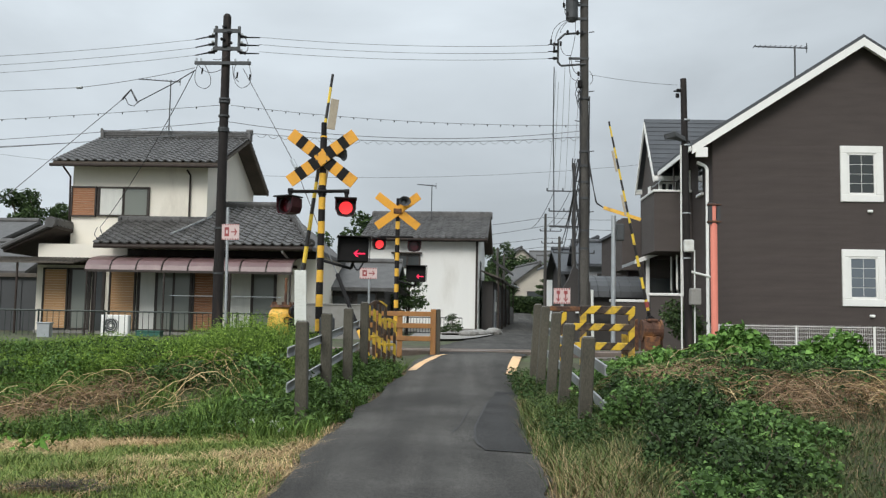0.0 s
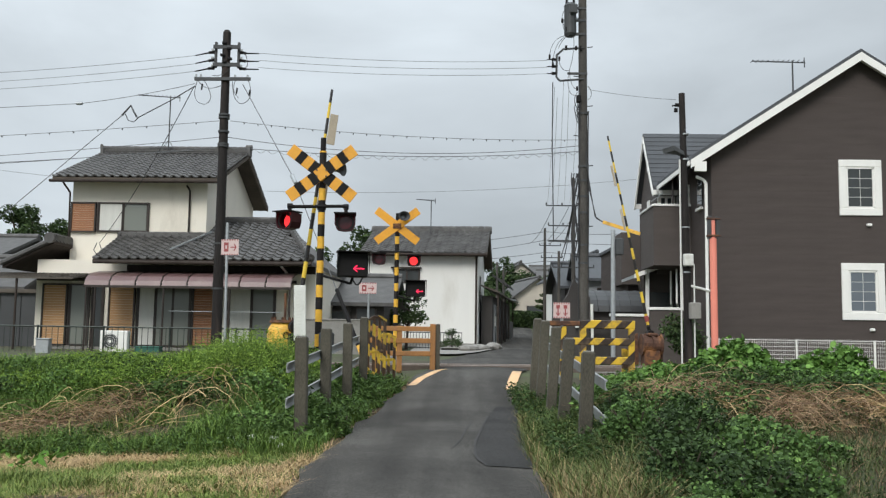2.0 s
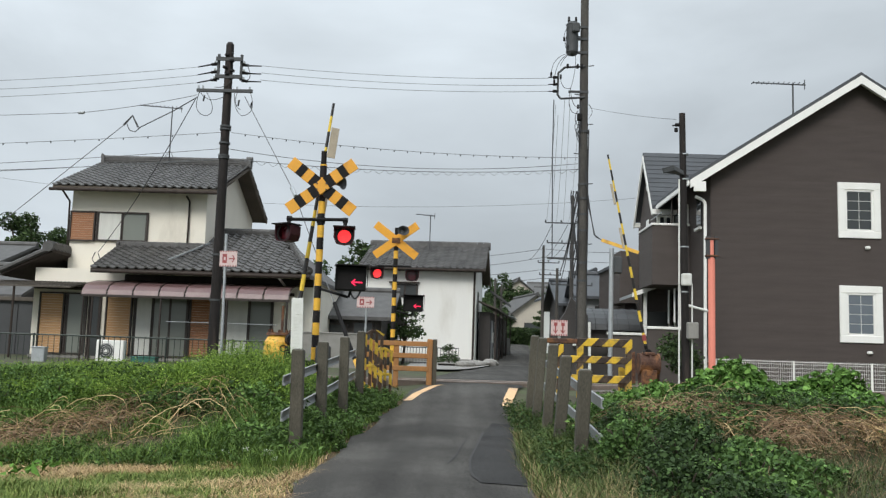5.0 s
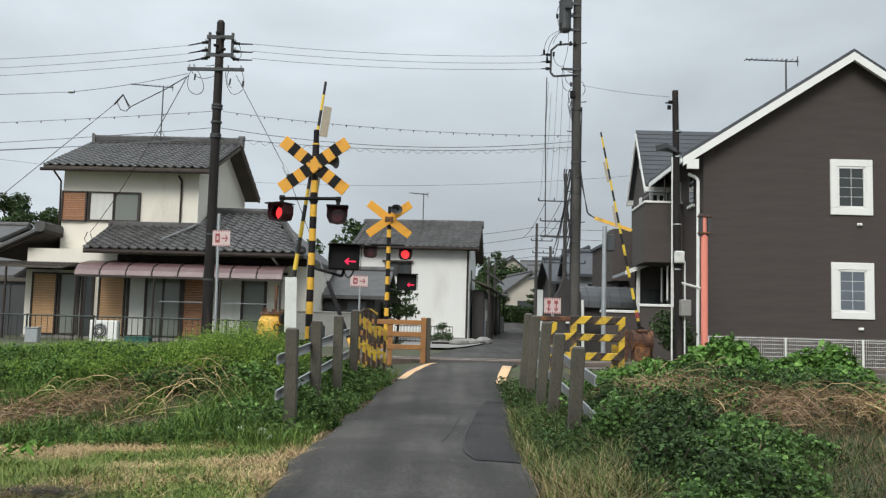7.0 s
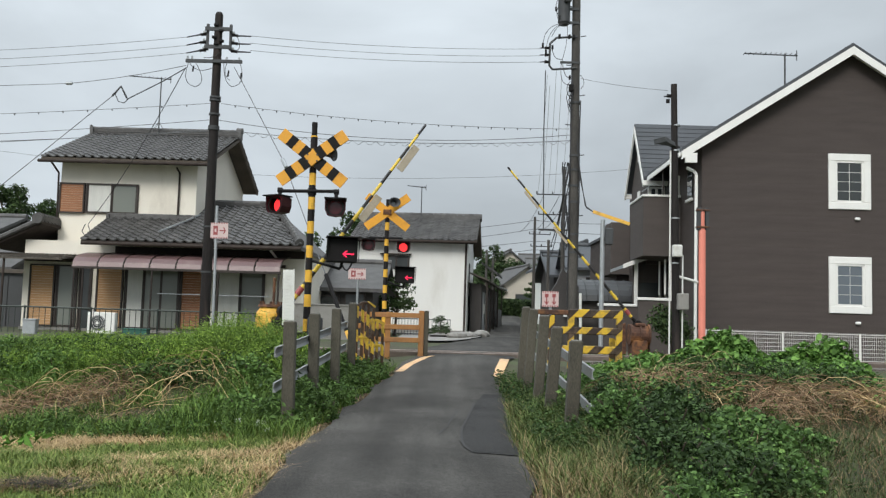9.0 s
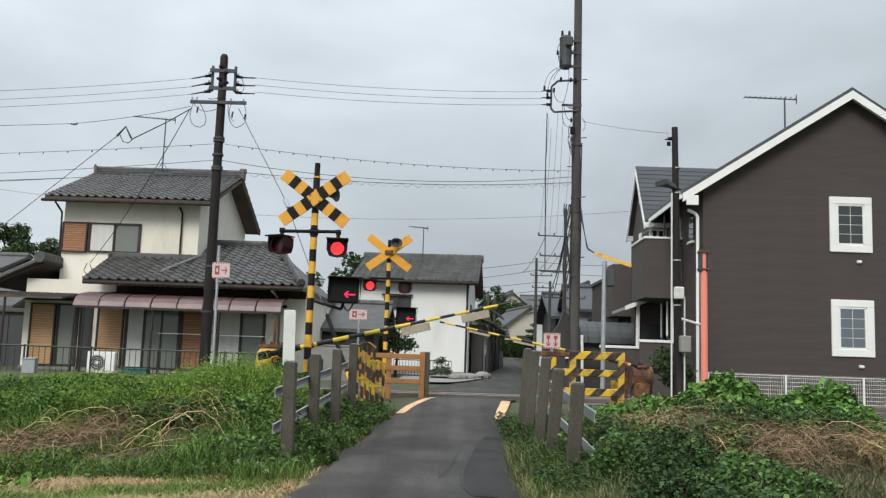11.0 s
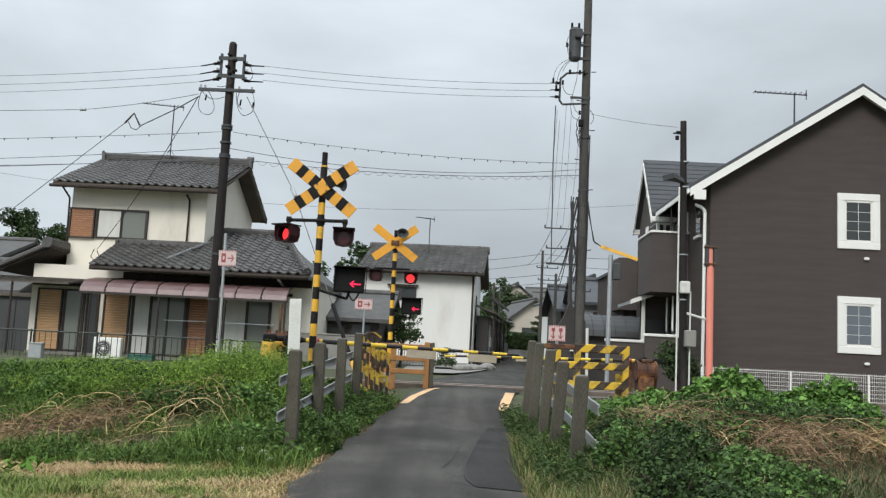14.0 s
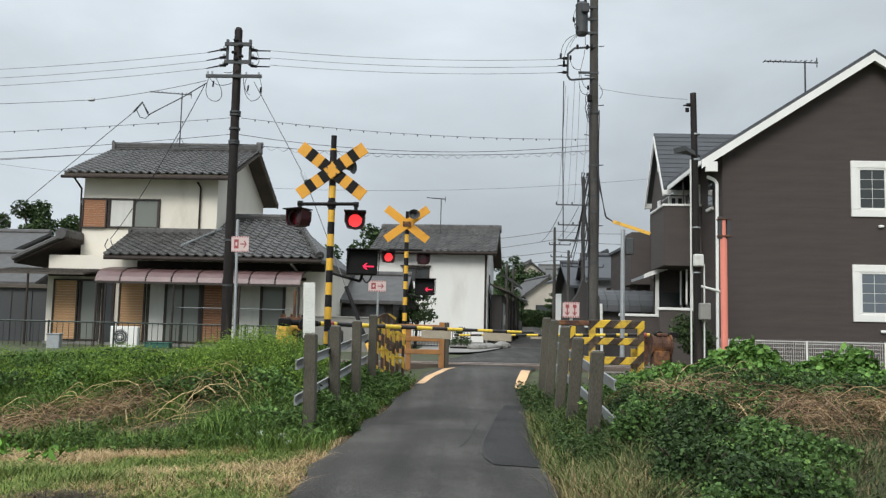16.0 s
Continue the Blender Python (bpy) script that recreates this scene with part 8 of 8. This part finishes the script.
for k, (x, y, r, h) in enumerate(((-2.2, 11.0, 0.4, 0.36), (-3.1, 11.0, 0.45, 0.3), (-3.6, 11.6, 0.4, 0.36), (-4.6, 11.3, 0.45, 0.34), (-5.4, 11.0, 0.4, 0.34), (-5.9, 10.5, 0.4, 0.36), (-2.0, 9.9, 0.3, 0.3), (-1.75, 11.8, 0.3, 0.36), (-1.2, 10.4, 0.22, 0.36), (-1.15, 12.0, 0.22, 0.36), (-1.05, 13.6, 0.22, 0.32), (-0.85, 15.4, 0.2, 0.22), (-5.6, 12.3, 0.4, 0.3), (-2.6, 12.4, 0.4, 0.5))):
    vine_mound(x, y, r * 0.9, h * 0.85, int(7000 * r), "leafy weed clump on the bank", 0.031, "leaf_bank" if k % 3 else "leaf_mid")


def tree(x, y, z, h, r, n, leaf, label, material="leaf_tree", squash=1.0, seed=1, trunk=0.35, name="tree"):
    """Tapered trunk, forking limbs and a crown of leaf clumps with gaps."""
    t = thing(name, pose(x, y, z), label, name)
    g = np.random.default_rng(seed)
    bm = B()
    top = h * 0.7
    rod(bm, (0, 0, -0.3), (0.05 * h, 0, top), 0.04 * h * 0.6 + 0.02, 0.012 * h, 7)
    part("trunk", bm, "bark", t)
    centres = []
    for k in range(11):
        a, zz = k * 2.4 + seed, h * (trunk + (0.95 - trunk) * g.uniform(0, 1))
        rad = r * g.uniform(0.25, 0.85) * (1.15 - 0.7 * (zz / h - trunk))
        c = np.array([math.cos(a) * rad, math.sin(a) * rad, zz])
        centres.append(c)
        part("limb", rod(B(), (0.02 * h, 0, zz * 0.7), tuple(c), 0.012 * h, 0.004 * h, 5), "bark", t)
    centres = np.array(centres)
    idx = g.integers(0, len(centres), n)
    q = g.normal(0, 1, (n, 3))
    q /= np.linalg.norm(q, axis=1)[:, None]
    P_ = centres[idx] + q * (g.uniform(0.2, 1.0, n) ** 0.5)[:, None] * np.array([r * 0.42, r * 0.42, r * 0.36 * squash])
    o = leaf_cloud("crown", P_, leaf, material, 0.4, g, 0.6)
    o.parent = t
    return t


for k, (x, y, h, r) in enumerate(((-28.5, 55, 8.2, 1.9), (-26.4, 56, 8.4, 1.8), (-24.6, 55, 8.8, 1.7), (-23.2, 57, 8.0, 1.5), (-31, 57, 8.0, 2.2), (-27.5, 53, 7.6, 1.6))):
    tree(x, y, 0.6, h, r, 4200, 0.2, "dark green broadleaf tree behind the roofs", seed=10 + k)
for k, (x, y, h, r) in enumerate(((-8.0, 70, 7.0, 2.2), (-5.9, 70, 8.0, 2.0), (-10.5, 72, 6.3, 2.0), (-3.4, 72, 6.8, 1.6))):
    tree(x, y, 1.6, h, r, 1800, 0.3, "dark tree on the slope behind the roofs", seed=30 + k)
for k, (x, y, h, r) in enumerate(((5.6, 88, 5.2, 1.3), (4.3, 68, 2.6, 0.7), (5.0, 76, 2.6, 1.2), (7.5, 88, 3.4, 1.6), (7.0, 84, 2.2, 1.4), (10.5, 86, 4.2, 2.2), (13, 92, 4.5, 2.4), (9.5, 100, 3.2, 2.0), (6.0, 100, 4.0, 2.2))):
    tree(x, y, float(zroad(y)), h, r, 1500, 0.26, "green garden tree on the hillside", "hedge", seed=50 + k)
tree(8.0, 70, 2.0, 3.2, 1.1, 1200, 0.16, "clipped dark pine beside the hillside house", "leaf_tree", 0.35, 71)
tree(-1.55, 38.5, 0.7, 2.5, 1.25, 1500, 0.13, "dark shrub before the white wall", "leaf_tree", 0.7, 81, 0.25, "shrub")
tree(6.0, 22.9, 0.45, 1.5, 0.75, 1600, 0.09, "dark leafy shrub by the brown house", "leaf_tree", 0.8, 83, 0.2, "shrub")
tree(0.35, 37.2, 0.75, 0.8, 0.5, 700, 0.08, "small rounded garden shrub", "hedge", 0.8, 85, 0.2, "shrub")
P = scatter(rng, 9000, 4.0, 9.5, 71, 74)
P[:, 2] += rng.uniform(0, 1.3, len(P))
stuff(leaf_cloud("hedge", P, 0.22, "hedge", 0.4, rng), "dark clipped hedge at the foot of the hill", "hedge")
P = scatter(rng, 26000, -40, 45, 84, 128)
P[:, 2] += rng.uniform(0, 1.6, len(P))
stuff(leaf_cloud("hillside_scrub", P, 0.55, "hedge", 0.4, rng), "green scrub covering the hillside", "scrub")


motions()
